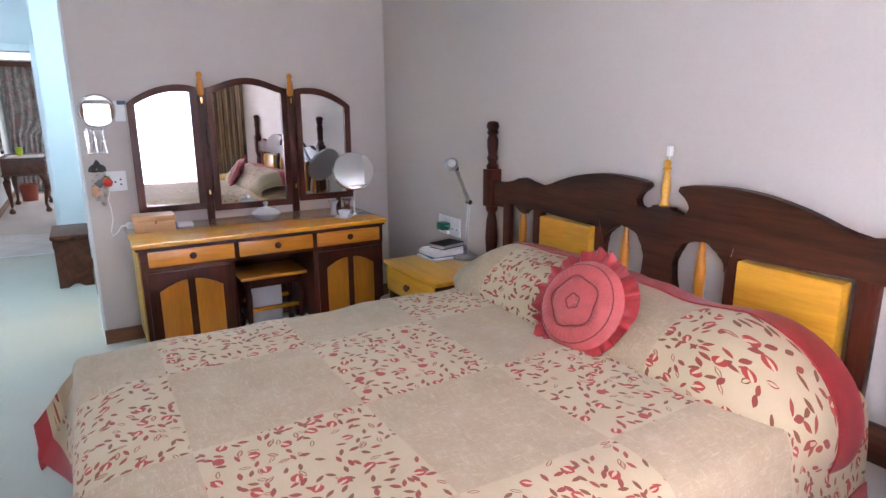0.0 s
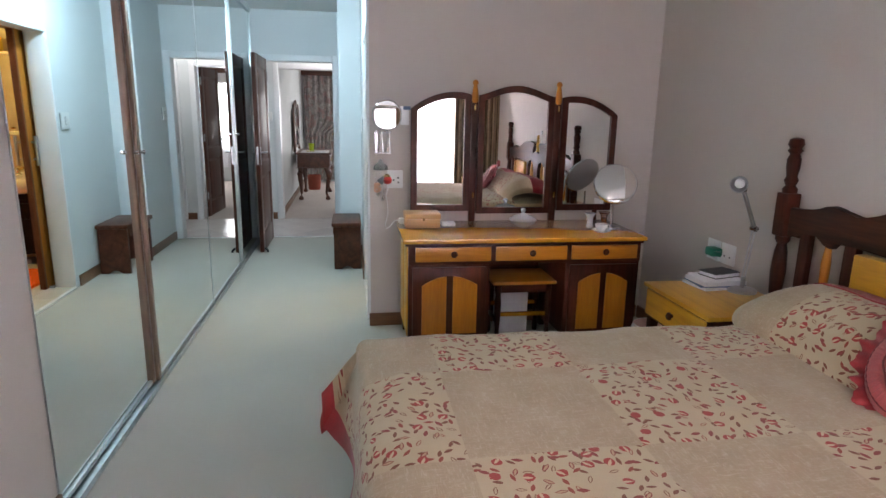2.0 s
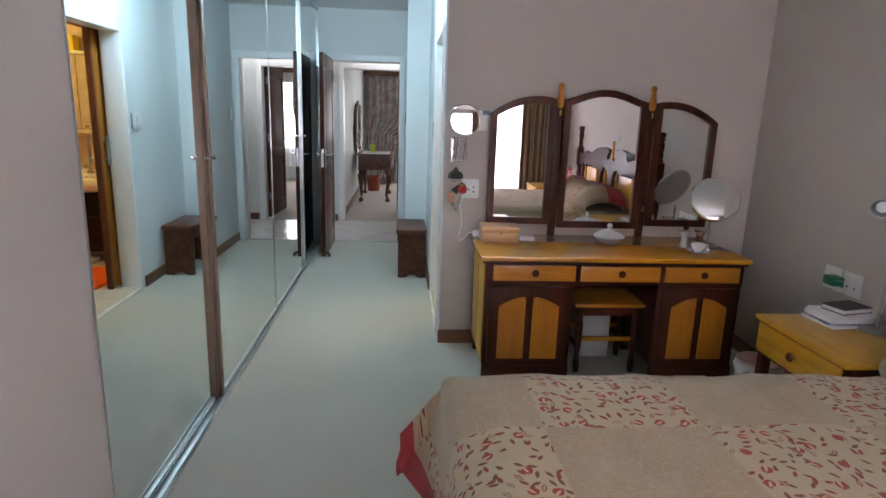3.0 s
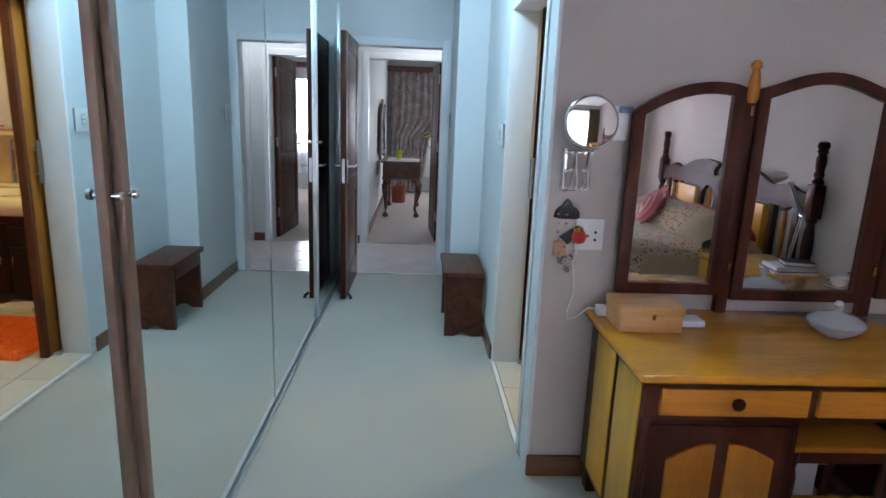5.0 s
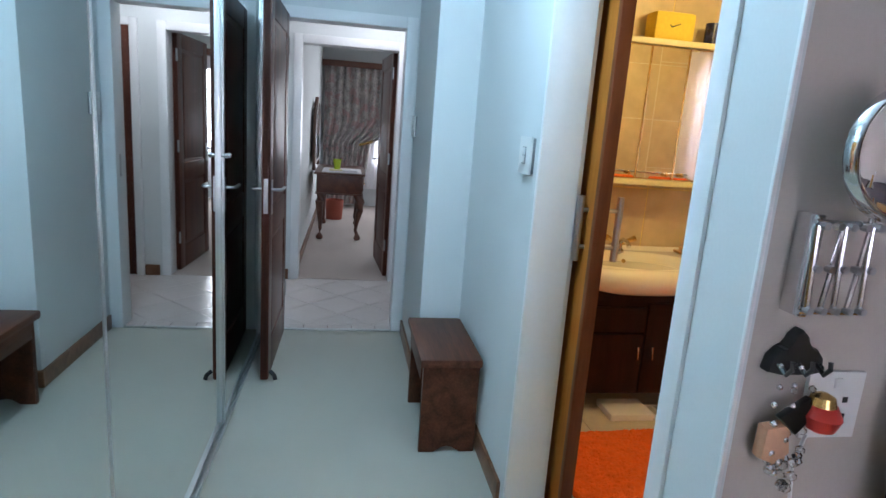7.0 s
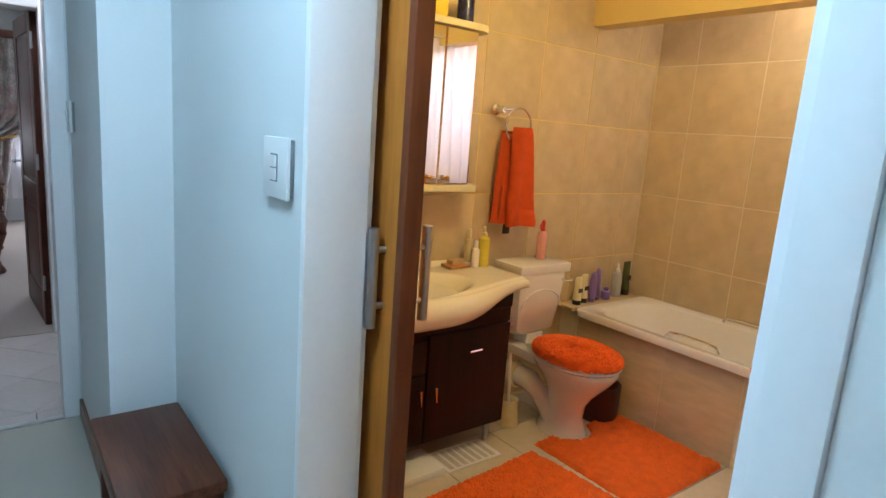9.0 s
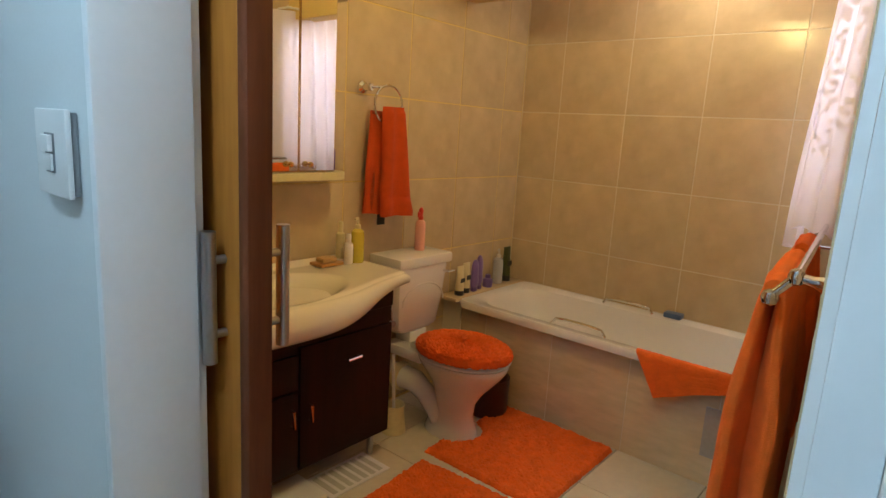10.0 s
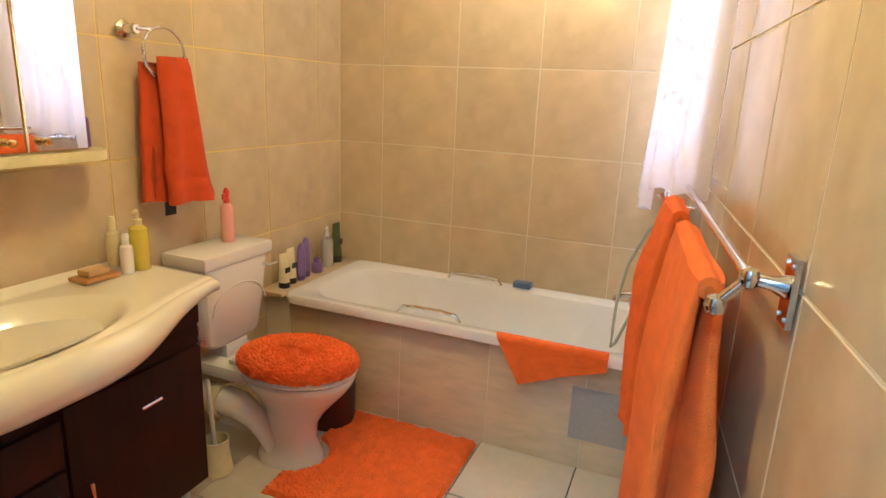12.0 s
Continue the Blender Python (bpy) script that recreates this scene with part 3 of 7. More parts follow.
box(bm, 1.7, 3.0, 13.2, 13.35, 0, TOP)
box(bm, -0.2, 1.7, 13.2, 13.35, 0, 0.7)
box(bm, -0.2, 1.7, 13.2, 13.35, 2.1, TOP)
structure("wall_far_north", bm, PALE, "pale wall with a curtained window", "wall")

# bathroom shell
structure("bath_floor_bed", B(0.0, 2.81, 4.118, 6.3, -0.12, 0.006), FGROUT, "dark grout bed of the bathroom floor", "floor")
structure("bath_ceiling", B(0.14, 2.95, 4.1, 6.42, 2.44, 2.55), CEIL, "white bathroom ceiling", "ceiling")
structure("wall_bath_north", B(0.14, 2.95, 6.276, 6.42, 0, 2.44), YELLOW_PAINT, "yellow painted bathroom wall, tiled below", "wall")
structure("wall_bath_east", B(2.816, 2.95, 4.1, 6.276, 0, 2.44), GROUT, "tiled wall behind the bath", "wall")
structure("wall_bath_west", B(0.141, 0.18, 5.30, 6.276, 0, 2.44), YELLOW_PAINT, "yellow wall beside the pocket of the sliding door", "wall")


def slanted(x0, x1, d0, d1, z0, z1, bm=None):
    """A box along the angled wall; d is the distance out from its face into the room."""
    bm = bm or bmesh.new()
    v0 = len(bm.verts)
    box(bm, x0, x1, d0, d1, z0, z1)
    bm.verts.ensure_lookup_table()
    for v in list(bm.verts)[v0:]:
        v.co.y += south(v.co.x)
    return bm


W0, W1, WZ0, WZ1 = 2.15, 2.63, 1.22, 2.06
bm = slanted(0.159, W0, -0.15, -0.006, 0, 2.44)
slanted(W1, 2.83, -0.15, -0.006, 0, 2.44, bm)
slanted(W0, W1, -0.15, -0.006, 0, WZ0, bm)
slanted(W0, W1, -0.15, -0.006, WZ1, 2.44, bm)
structure("wall_bath_south", bm, GROUT, "tiled bathroom wall with a small window over the bath", "wall")
structure("bulkhead", B(2.17, 2.29, 4.42, 6.276, 2.10, 2.44), YELLOW_PAINT, "yellow painted bulkhead above the bath edge", "bulkhead")


def window(name, x0, x1, y, z0, z1, label, bars, slope=0.0):
    w = thing(name, ((x0 + x1) / 2, y, z0), label, "window", kind="structure")
    def fit_in(bm):
        for v in bm.verts:
            v.co.y += slope * (v.co.x - (x0 + x1) / 2)
        return bm
    for a, b, c, d in ((x0, x0 + 0.045, z0, z1), (x1 - 0.045, x1, z0, z1), (x0 + 0.046, x1 - 0.046, z0, z0 + 0.045), (x0 + 0.046, x1 - 0.046, z1 - 0.045, z1)):
        part("window_frame", fit_in(B(a, b, y - 0.02, y + 0.02, c, d, 0.004)), GLOSS_WHITE, w)
    edges = [x0 + 0.045] + [x0 + (x1 - x0) * i / bars for i in range(1, bars)] + [x1 - 0.045]
    for e in edges[1:-1]:
        part("mullion", fit_in(B(e - 0.018, e + 0.018, y - 0.015, y + 0.015, z0 + 0.046, z1 - 0.046, 0.003)), GLOSS_WHITE, w)
    for a, b in zip(edges, edges[1:]):
        p = part("pane", fit_in(B(a + 0.02, b - 0.02, y - 0.003, y + 0.003, z0 + 0.05, z1 - 0.05)), GLASS, w)
        p.visible_shadow = False
    return w


window("window_1", -0.55, 1.48, -0.74, 0.5, 2.16, "wide white-framed bedroom window behind net curtain", 3)
window("window_2", -0.2, 1.7, 13.28, 0.7, 2.1, "white-framed window of the far bedroom", 3)
window("window_3", W0, W1, south((W0 + W1) / 2) - 0.10, WZ0, WZ1, "small white-framed bathroom window", 1, SLANT)


def skirting(name, runs, label):
    """Runs of (x0, x1, y0, y1)."""
    s = thing(name, (runs[0][0], runs[0][2], 0), label, "skirting board", kind="structure")
    for x0, x1, y0, y1 in runs:
        part("skirting_board", B(x0, x1, y0, y1, 0.0, 0.092, 0.005), SKIRT, s)
    return s


skirting("baseboard_1", [(0.0, 2.0, 3.982, 3.999), (2.002, 2.019, -0.62, 3.98), (-1.193, -1.176, -0.62, 2.085)], "brown wooden skirting board round the bedroom")
skirting("baseboard_2", [(-0.017, -0.001, 5.2, 6.23), (-0.237, -0.221, 6.25, 7.12), (-0.237, -0.001, 6.232, 6.249)], "brown wooden skirting board along the passage")
skirting("baseboard_3", [(-1.5, -1.125, 8.432, 8.449), (-0.15, -0.032, 8.432, 8.449), (-1.079, -1.062, 8.62, 13.15)], "brown wooden skirting board beyond the passage")


# ---- lights that hang from the ceilings ----
def ceiling_light(place, r, label):
    x, y, z = place
    c = thing("ceiling_light", (x, y, z), label, "ceiling light", kind="")
    part("rose", Lt([(r, 0), (r, -0.015), (r * 0.8, -0.03), (0.03, -0.032)], x, y, z - 0.001), PLASTIC, c)
    part("lampholder", Lt([(0.025, -0.032), (0.025, -0.06), (0.02, -0.065)], x, y, z), PLASTIC, c)
    return c


ceiling_light((-0.60, 4.75, TOP), 0.07, "small white ceiling light above the dressing passage")
ceiling_light((-0.35, 7.85, TOP), 0.07, "small white ceiling light in the hall")
ceiling_light((1.10, 5.20, 2.44), 0.07, "small white ceiling light in the bathroom")
ceiling_light((2.48, 5.15, 2.44), 0.06, "small white ceiling light above the bath")


# ---- mirrored wardrobe ----
def wardrobe():
    w = thing("mirrored_wardrobe", (-1.5, 4.6, 0), "built-in wardrobe with floor-to-ceiling sliding mirror doors", "wardrobe")
    part("carcass", B(-1.84, -1.30, 2.09, 6.98, 0.0, 2.50), PALE, w, "pale painted carcass")
    part("end_panel", B(-1.84, -1.18, 6.98, 7.12, 0.0, TOP - 0.002, 0.003), PALE, w)
    part("bottom_track", B(-1.285, -1.15, 2.09, 6.975, 0.0, 0.012, 0.002), ALU, w, "ribbed aluminium floor track")
    for x in (-1.278, -1.208, -1.154):
        part("track_rib", B(x - 0.003, x + 0.003, 2.095, 6.97, 0.012, 0.026), ALU, w)
    part("top_track", B(-1.285, -1.15, 2.09, 6.975, 2.50, 2.555, 0.003), ALU, w)
    doors = ((2.088, 3.165, -1.192, ALU, 0.003, 0.034), (3.169, 4.56, -1.172, BRONZE, 0.036, 0.006), (4.562, 5.80, -1.172, ALU, 0.006, 0.022), (5.802, 6.95, -1.166, ALU, 0.022, 0.02))
    for i, (a, b, x, m, w0, w1) in enumerate(doors):
        d = part("mirror_door", B(x - 0.012, x - 0.004, a + 0.004, b - 0.004, 0.03, 2.49), ALU, w, "sliding mirror door")
        part("mirror", B(x - 0.004, x, a + 0.005, b - 0.005, 0.045, 2.48), MIRROR, d)
        part("stile", B(x - (0.008 if i == 1 else 0.016), x + (0.012 if w0 > 0.01 else 0.003), a, a + w0, 0.027, 2.495, 0.0025), m, d)
        part("stile", B(x - 0.016, x + (0.012 if w1 > 0.01 else 0.003), b - w1, b, 0.027, 2.495, 0.0025), BRONZE if i == 0 else ALU, d)
        part("rail", B(x - 0.014, x + 0.008, a + w0 + 0.001, b - w1 - 0.001, 0.028, 0.05, 0.003), ALU, d)
    for y, x in ((3.148, -1.18), (3.186, -1.16), (5.787, -1.16), (5.812, -1.154)):
        part("knob", Lt([(0.007, 0), (0.007, 0.012), (0.012, 0.016), (0.011, 0.026), (0.004, 0.028)], x, y, 1.255, 12, axis="x"), CHROME, w)
    return w


wardrobe()


# ---- bed ----
BX0, BX1, BY0, BY1, BZ = -0.06, 1.93, 0.60, 2.13, 0.655


def bed():
    b = thing("double_bed", (0.95, 1.365, 0), "double bed with a dark carved headboard and patchwork quilt", "bed")
    part("base", B(0.02, 1.90, 0.68, 2.05, 0.06, 0.34, 0.02), LINEN, b, "upholstered bed base")
    for x in (0.12, 1.8):
        for y in (0.78, 1.95):
            part("castor", Lt([(0.03, 0), (0.03, 0.04), (0.015, 0.06)], x, y, 0, 12), BLACK, b)
    part("mattress", B(-0.02, 1.90, 0.645, 2.085, 0.341, 0.61, 0.05), LINEN, b)
    # quilt: top, rounded edge, then a hanging side that flares
    drop = 0.33

    def cloth(u, v):
        return cloth_at(-drop + u * (BX1 - BX0 + drop), -drop + v * (BY1 - BY0 + 2 * drop))

    def cloth_at(s, t):
        over_x = max(0.0, -s)
        over_y = max(0.0, -t, t - (BY1 - BY0))
        side = 1 if t > BY1 - BY0 else -1
        x, y, z = BX0 + max(0.0, s), BY0 + min(max(t, 0.0), BY1 - BY0), BZ
        r = 0.09
        fold = 0.5 * (1 + math.sin(14 * (s + t)))
        down = 0.0
        for o, ax in ((over_x, 0), (over_y, 1)):
            if o > 0:
                a = min(o / r, math.pi / 2)
                out = r * math.sin(a) * 0.55 + max(0, o - r * 1.57) * ((0.06 + 0.42 * min(1.0, max(0.0, (t - (BY1 - BY0) + 0.30) / 0.30)) ** 2 if ax == 0 else 0.10) + 0.08 * fold)
                dz = r * (1 - math.cos(a)) + max(0, o - r * 1.57)
                down = max(down, dz) if not (over_x and over_y) else down + dz * 0.62
                if ax == 0:
                    x -= out
                else:
                    y += side * out
        edge = min(1.0, max(0.0, s) / 0.14) * min(1.0, max(0.0, min(t, BY1 - BY0 - t)) / 0.14)
        puff = 0.012 * wob(s, t, 3.2, 2.0) + 0.006 * wob(s, t, 9.0, 5.0)
        z = BZ - down - 0.028 * (1 - edge) ** 2 + puff
        return (x, y, max(z, 0.06), x if not over_x else BX0 - over_x, (BY0 + t))

    q = part("quilt", sheet(cloth, 110, 100, uvs=True), QUILT, b, "beige patchwork quilt with red leaf prints")

    # the red border carries on from the quilt's lower edges
    for nm, fn in (("hem", lambda u, v: cloth_at(-drop - 0.075 * u, -drop - 0.075 + v * (BY1 - BY0 + 2 * drop + 0.15))[:3]), ("hem", lambda u, v: cloth_at(-drop + v * (BX1 - BX0 + drop), BY1 - BY0 + drop + 0.075 * u)[:3]), ("hem", lambda u, v: cloth_at(-drop + v * (BX1 - BX0 + drop), -drop - 0.075 * u)[:3])):
        part(nm, thicken(sheet(fn, 4, 90), 0.005), REDCLOTH, b, "red satin quilt border")
    # pillows under the turned quilt: a long roll
    def roll(u, v):
        s = 0.26 + 1.90 * v
        a = -0.35 + (math.pi + 0.45) * u
        e = max(0.0, (2.16 - s) / 1.66)
        k = min(1.0, e / 0.11) ** 0.5
        sag = 0.02 * wob(v * 6, u, 1.0, 4.0) - 0.010 * math.cos((v - 0.5) * 4 * math.pi)
        over = max(0.0, 0.83 - s)
        bend = min(over / 0.15, math.pi / 2)
        below = max(0.0, over - 0.15 * math.pi / 2)
        thin = 1 - 0.45 * min(1.0, over / 0.44)
        rz, rx = (0.166 + sag) * (0.35 + 0.65 * k) * thin, 0.235 * (0.75 + 0.25 * k) * (0.9 + 0.1 * thin)
        x = 1.655 - rx * math.cos(a)
        h = rz * math.sin(a) + 0.045 * (x - 1.5) * k * 2 + 0.008 * wob(x * 8, s * 8, 1, 1) + 0.012 * math.sin(22 * x) * min(1.0, below / 0.1)
        y = max(s, 0.83) - 0.15 * math.sin(bend) - h * math.sin(bend)
        z = 0.655 - 0.15 * (1 - math.cos(bend)) - below + h * math.cos(bend)
        return (x, y, z, u * 0.78, s)

    part("pillow_roll", sheet(roll, 30, 110, uvs=True), PILLOWC, b, "pillows covered by the turned-up patchwork quilt")

    def border(u, v):
        w = 0.02 + 0.98 * v
        x, y, z = roll(0.60 + 0.10 * u, w)[:3]
        side = min(1.0, max(0.0, 0.83 - (0.26 + 1.90 * w)) / 0.235)
        lift = 0.006 + 0.007 * wob(w * 30, u, 1, 8) * u
        reach = (1.87 - x) * u
        return (x + reach, y - lift * side, z + lift * (1 - side) - 0.022 * u * (1 - side))

    part("pillow_border", thicken(sheet(border, 6, 110), 0.008), REDCLOTH, b, "red satin border of the quilt")
    # headboard
    hb0, hb1 = 1.955, 1.995
    cy = 1.376

    def half(sign):
        pts = [(0.055, 1.062), (0.095, 1.05), (0.122, 1.062), (0.133, 1.09), (0.12, 1.115), (0.09, 1.13), (0.07, 1.147), (0.078, 1.165)]
        pts += [(a, 1.182 - 0.014 * ((0.27 - a) / 0.19) ** 2) for a in (0.11, 0.15, 0.20, 0.25)]
        pts += [(a, 1.182 - 0.097 * ((a - 0.27) / 0.42) ** 2) for a in (0.30, 0.36, 0.42, 0.48, 0.54, 0.60, 0.65, 0.69)]
        pts += [(0.74, 1.075), (0.80, 1.085), (0.84, 1.102), (0.88, 1.108), (0.92, 1.10), (0.97, 1.075), (1.02, 1.065), (1.125, 1.065)]
        low = [(1.125, 0.93), (1.05, 0.93), (1.04, 0.95), (1.0, 0.96), (0.94, 0.965), (0.90, 0.93), (0.86, 0.92), (0.84, 0.955), (0.74, 0.955), (0.312, 0.945)]
        for i in range(22):
            g = math.pi * i / 21
            r = 0.108 + 0.013 * abs(math.sin(3.5 * g))
            low.append((0.186 + r * math.cos(g), 0.858 + r * math.sin(g)))
        low += [(0.075, 0.80), (0.095, 0.74)]
        return [(cy + sign * a, z) for a, z in pts], [(cy + sign * a, z) for a, z in low]

    lt, ll = half(1)
    rt, rl = half(-1)
    outline = lt + ll + [(cy + 0.1, 0.50), (cy - 0.1, 0.50)] + rl[::-1] + rt[::-1] + [(cy - 0.045, 1.078), (cy + 0.045, 1.078)]
    part("headboard", Sl(outline, 0, hb0, hb1, bev=0.006), DARKY, b, "dark carved headboard with scalloped cut-outs")
    part("lower_rail", B(hb0 + 0.004, hb1 - 0.004, 0.25, 2.50, 0.40, 0.52, 0.006), DARKY, b)
    for s in (1, -1):
        part("golden_panel", B(hb0 - 0.028, hb1 - 0.004, *sorted((cy + s * 0.356, cy + s * 0.702)), 0.60, 0.938, 0.012), GOLDY, b, "raised golden pine panel")
        part("panel_stile", B(hb0 + 0.002, hb1 - 0.002, *sorted((cy + s * 0.296, cy + s * 0.353)), 0.50, 0.965, 0.006), DARK, b)
        part("panel_stile", B(hb0 + 0.002, hb1 - 0.002, *sorted((cy + s * 0.722, cy + s * 0.785)), 0.50, 0.965, 0.006), DARK, b)
        part("slat", B(hb0 + 0.004, hb1 - 0.004, *sorted((cy + s * 0.985, cy + s * 1.045)), 0.50, 0.965, 0.006), DARK, b)
        for d in (0.186, 0.885):
            part("spindle", Lt([(0.006, 0), (0.012, 0.08), (0.018, 0.17), (0.021, 0.32), (0.014, 0.39), (0.008, 0.448)], (hb0 + hb1) / 2, cy + s * d, 0.53, 12), GOLDZ, b, "turned golden spindle")
        py = cy + s * 1.165
        part("post", B(1.935, 2.005, py - 0.035, py + 0.035, 0.0, 0.5, 0.008), DARK, b)
        prof = [(0.030, 0.5), (0.034, 0.54), (0.024, 0.58), (0.030, 0.64), (0.036, 0.74), (0.030, 0.84), (0.022, 0.88), (0.034, 0.90), (0.034, 0.92)]
        part("turned_post", Lt(prof, 1.97, py, 0, 16), DARK, b)
        part("post_block", B(1.932, 2.008, py - 0.038, py + 0.038, 0.92, 1.13, 0.008), DARK, b)
        prof = [(0.032, 1.13), (0.034, 1.15), (0.022, 1.165), (0.032, 1.19), (0.024, 1.21), (0.030, 1.25), (0.031, 1.29), (0.022, 1.315), (0.034, 1.33), (0.026, 1.342), (0.036, 1.36), (0.030, 1.385), (0.012, 1.392)]
        part("post_finial", Lt(prof, 1.97, py, 0, 18), DARK, b, "carved turned finial")
    part("centre_finial", Lt([(0.016, 1.07), (0.022, 1.085), (0.014, 1.10), (0.019, 1.14), (0.015, 1.19), (0.010, 1.215), (0.018, 1.225), (0.011, 1.235), (0.016, 1.252), (0.005, 1.262)], 1.975, cy, 0, 16), GOLDY, b, "turned golden finial")
    return b


bed()


def cushion():
    """A round gathered cushion with a frill, leaning against the pillows."""
    c = thing("round_cushion", (1.45, 1.33, 0.67), "round coral satin cushion with a ruffled red frill", "cushion")
    m = pose(1.445, 1.275, 0.787, 0, -61, 8)

    def face(u, v):
        a, r = 2 * math.pi * v, 0.165 * u
        gather = 0.0014 * math.sin(48 * a + 1.5 * math.sin(5 * a)) * (0.2 + u)
        h = 0.055 * math.sqrt(max(0, 1 - u ** 2.6)) - 0.012 * math.exp(-((u - 0.55) / 0.05) ** 2) - 0.018 * math.exp(-(u / 0.10) ** 2) - 0.010 * math.exp(-((u - 0.95) / 0.05) ** 2)
        return tuple(m @ Vector((r * math.cos(a), r * math.sin(a), h + gather)))

    part("front", sheet(face, 26, 150), PINKCLOTH, c, "gathered coral satin front")

    def back(u, v):
        a, r = 2 * math.pi * v, 0.165 * u
        return tuple(m @ Vector((r * math.cos(a), r * math.sin(a), -0.05 * math.sqrt(max(0, 1 - u ** 2.6)))))

    part("back", sheet(back, 8, 40), REDCLOTH, c)

    def frill(u, v):
        a = 2 * math.pi * v
        w = 0.7 * math.sin(19 * a + math.sin(3 * a)) + 0.5 * math.sin(31 * a + 1) + 0.4 * math.sin(7 * a + 2)
        low = max(0.0, -math.cos(a))
        r = 0.158 + (0.050 - 0.018 * low) * u + 0.006 * u * (math.sin(5 * a + 1) + w)
        return tuple(m @ Vector((r * math.cos(a), r * math.sin(a), -0.006 - (0.010 - 0.040 * low) * u + 0.014 * w * u)))

    part("frill", thicken(sheet(frill, 5, 240), 0.003), REDCLOTH, c, "ruffled red frill")
    for rr, lobe in ((0.142, 0.0), (0.090, 0.06), (0.026, 0.08)):
        h = 0.055 * math.sqrt(1 - (rr / 0.165) ** 2.6) - 0.002
        part("piping", Tb([m @ Vector((rr * (1 + lobe * math.sin(5 * a)) * math.cos(a), rr * (1 + lobe * math.sin(5 * a)) * math.sin(a), h)) for a in [2 * math.pi * i / 48 for i in range(49)]], 0.003, 8), PIPING, c)
    return c


cushion()


def knob(parent, x, y, z, axis="y", r=0.016, m=None):
    prof = [(r * 0.5, 0.0), (r * 0.45, 0.008), (r, 0.014), (r, 0.020), (r * 0.7, 0.027), (r * 0.2, 0.029)]
    if axis == "y":
        prof = [(a, -h) for a, h in prof]
        bm = Lt(prof, x, y, z, 14, axis="y")
    else:
        bm = Lt([(a, -h) for a, h in prof], x, y, z, 14, axis="x")
    return part("knob", bm, m or DARK, parent, "dark turned knob")


# ---- nightstands ----
def nightstand(y0, y1, label):
    x0, x1, zt = 1.425, 1.92, 0.62
    s = thing("nightstand", ((x0 + x1) / 2, (y0 + y1) / 2, 0), label, "nightstand", "nightstands beside the bed")
    part("top", B(x0 - 0.005, x1, y0, y1, zt - 0.022, zt, 0.006), GOLDY, s, "golden pine top")
    part("frame", B(x0 + 0.022, x1 - 0.02, y0 + 0.03, y1 - 0.03, 0.455, zt - 0.023), DARK, s)
    part("drawer_surround", B(x0 + 0.012, x0 + 0.0215, y0 + 0.02, y1 - 0.02, 0.44, zt - 0.023, 0.002), DARK, s)
    d = part("drawer_front", B(x0, x0 + 0.0118, y0 + 0.03, y1 - 0.03, 0.455, zt - 0.030, 0.004), GOLDY, s, "golden pine drawer front")
    knob(d, x0, (y0 + y1) / 2, 0.525, "x", 0.02)
    for x in (x0 + 0.04, x1 - 0.05):
        for y in (y0 + 0.045, y1 - 0.045):
            part("leg", B(x - 0.022, x + 0.022, y - 0.022, y + 0.022, 0, 0.454, 0.005), DARK, s)
    part("shelf", B(x0 + 0.07, x1 - 0.08, y0 + 0.07, y1 - 0.07, 0.16, 0.18, 0.003), GOLDY, s)
    return s


nightstand(2.24, 2.83, "golden pine nightstand with dark frame beside the bed")
nightstand(-0.33, 0.25, "golden pine nightstand at the window side of the bed")
p = thing("paper_stack", (1.76, 2.74, 0.621), "stack of white papers and magazines on the nightstand", "papers")
for i, (w, h, a, m) in enumerate(((0.13, 0.012, 6, PAPER), (0.125, 0.006, -4, BLUEP), (0.12, 0.022, 3, PAPER), (0.115, 0.005, -7, PAPER))):
    bm = B(-w, w, -w * 0.72, w * 0.72, 0, h, 0.002)
    bmesh.ops.transform(bm, matrix=pose(1.76, 2.72, 0.621 + (0, 0.0125, 0.019, 0.0415)[i], 0, 0, a), verts=bm.verts)
    part("magazine", bm, m, p)
bk = thing("book", (1.78, 2.74, 0.668), "dark paperback book on a pile of papers", "book")
for z0, z1, m, w in ((0.0, 0.004, BOOKC, 0), (0.0041, 0.022, PAPER, 0.004), (0.0221, 0.026, BOOKC, 0)):
    bm = B(-0.085 + w, 0.085 - w, -0.058 + w, 0.058 - w, z0, z1)
    bmesh.ops.transform(bm, matrix=pose(1.79, 2.74, 0.668, 0, 0, 14), verts=bm.verts)
    part("cover" if m is BOOKC else "pages", bm, m, bk)

lp = thing("reading_lamp", (1.83, 2.62, 0.62), "slim silver jointed reading lamp on the nightstand", "lamp")
part("base", Lt([(0.07, 0.0), (0.07, 0.012), (0.06, 0.018), (0.015, 0.022)], 1.83, 2.60, 0.621, 24), STEEL, lp)
part("stem", Tb([(1.83, 2.60, 0.64), (1.83, 2.60, 0.70)], 0.011), STEEL, lp)
for o in (-0.011, 0.011):
    part("lower_arm", Tb([(1.83, 2.60 + o, 0.70), (1.86, 2.609 + o, 0.943)], 0.0045), STEEL, lp)
    part("upper_arm", Tb([(1.86, 2.609 + o, 0.943), (1.765, 2.60 + o, 1.14)], 0.0045), STEEL, lp)
part("joint", Lt([(0.014, -0.016), (0.014, 0.016)], 1.86, 2.609, 0.943, 12, axis="y"), CHROME, lp)
part("head_joint", Lt([(0.011, -0.016), (0.011, 0.016)], 1.765, 2.60, 1.14, 12, axis="y"), CHROME, lp)
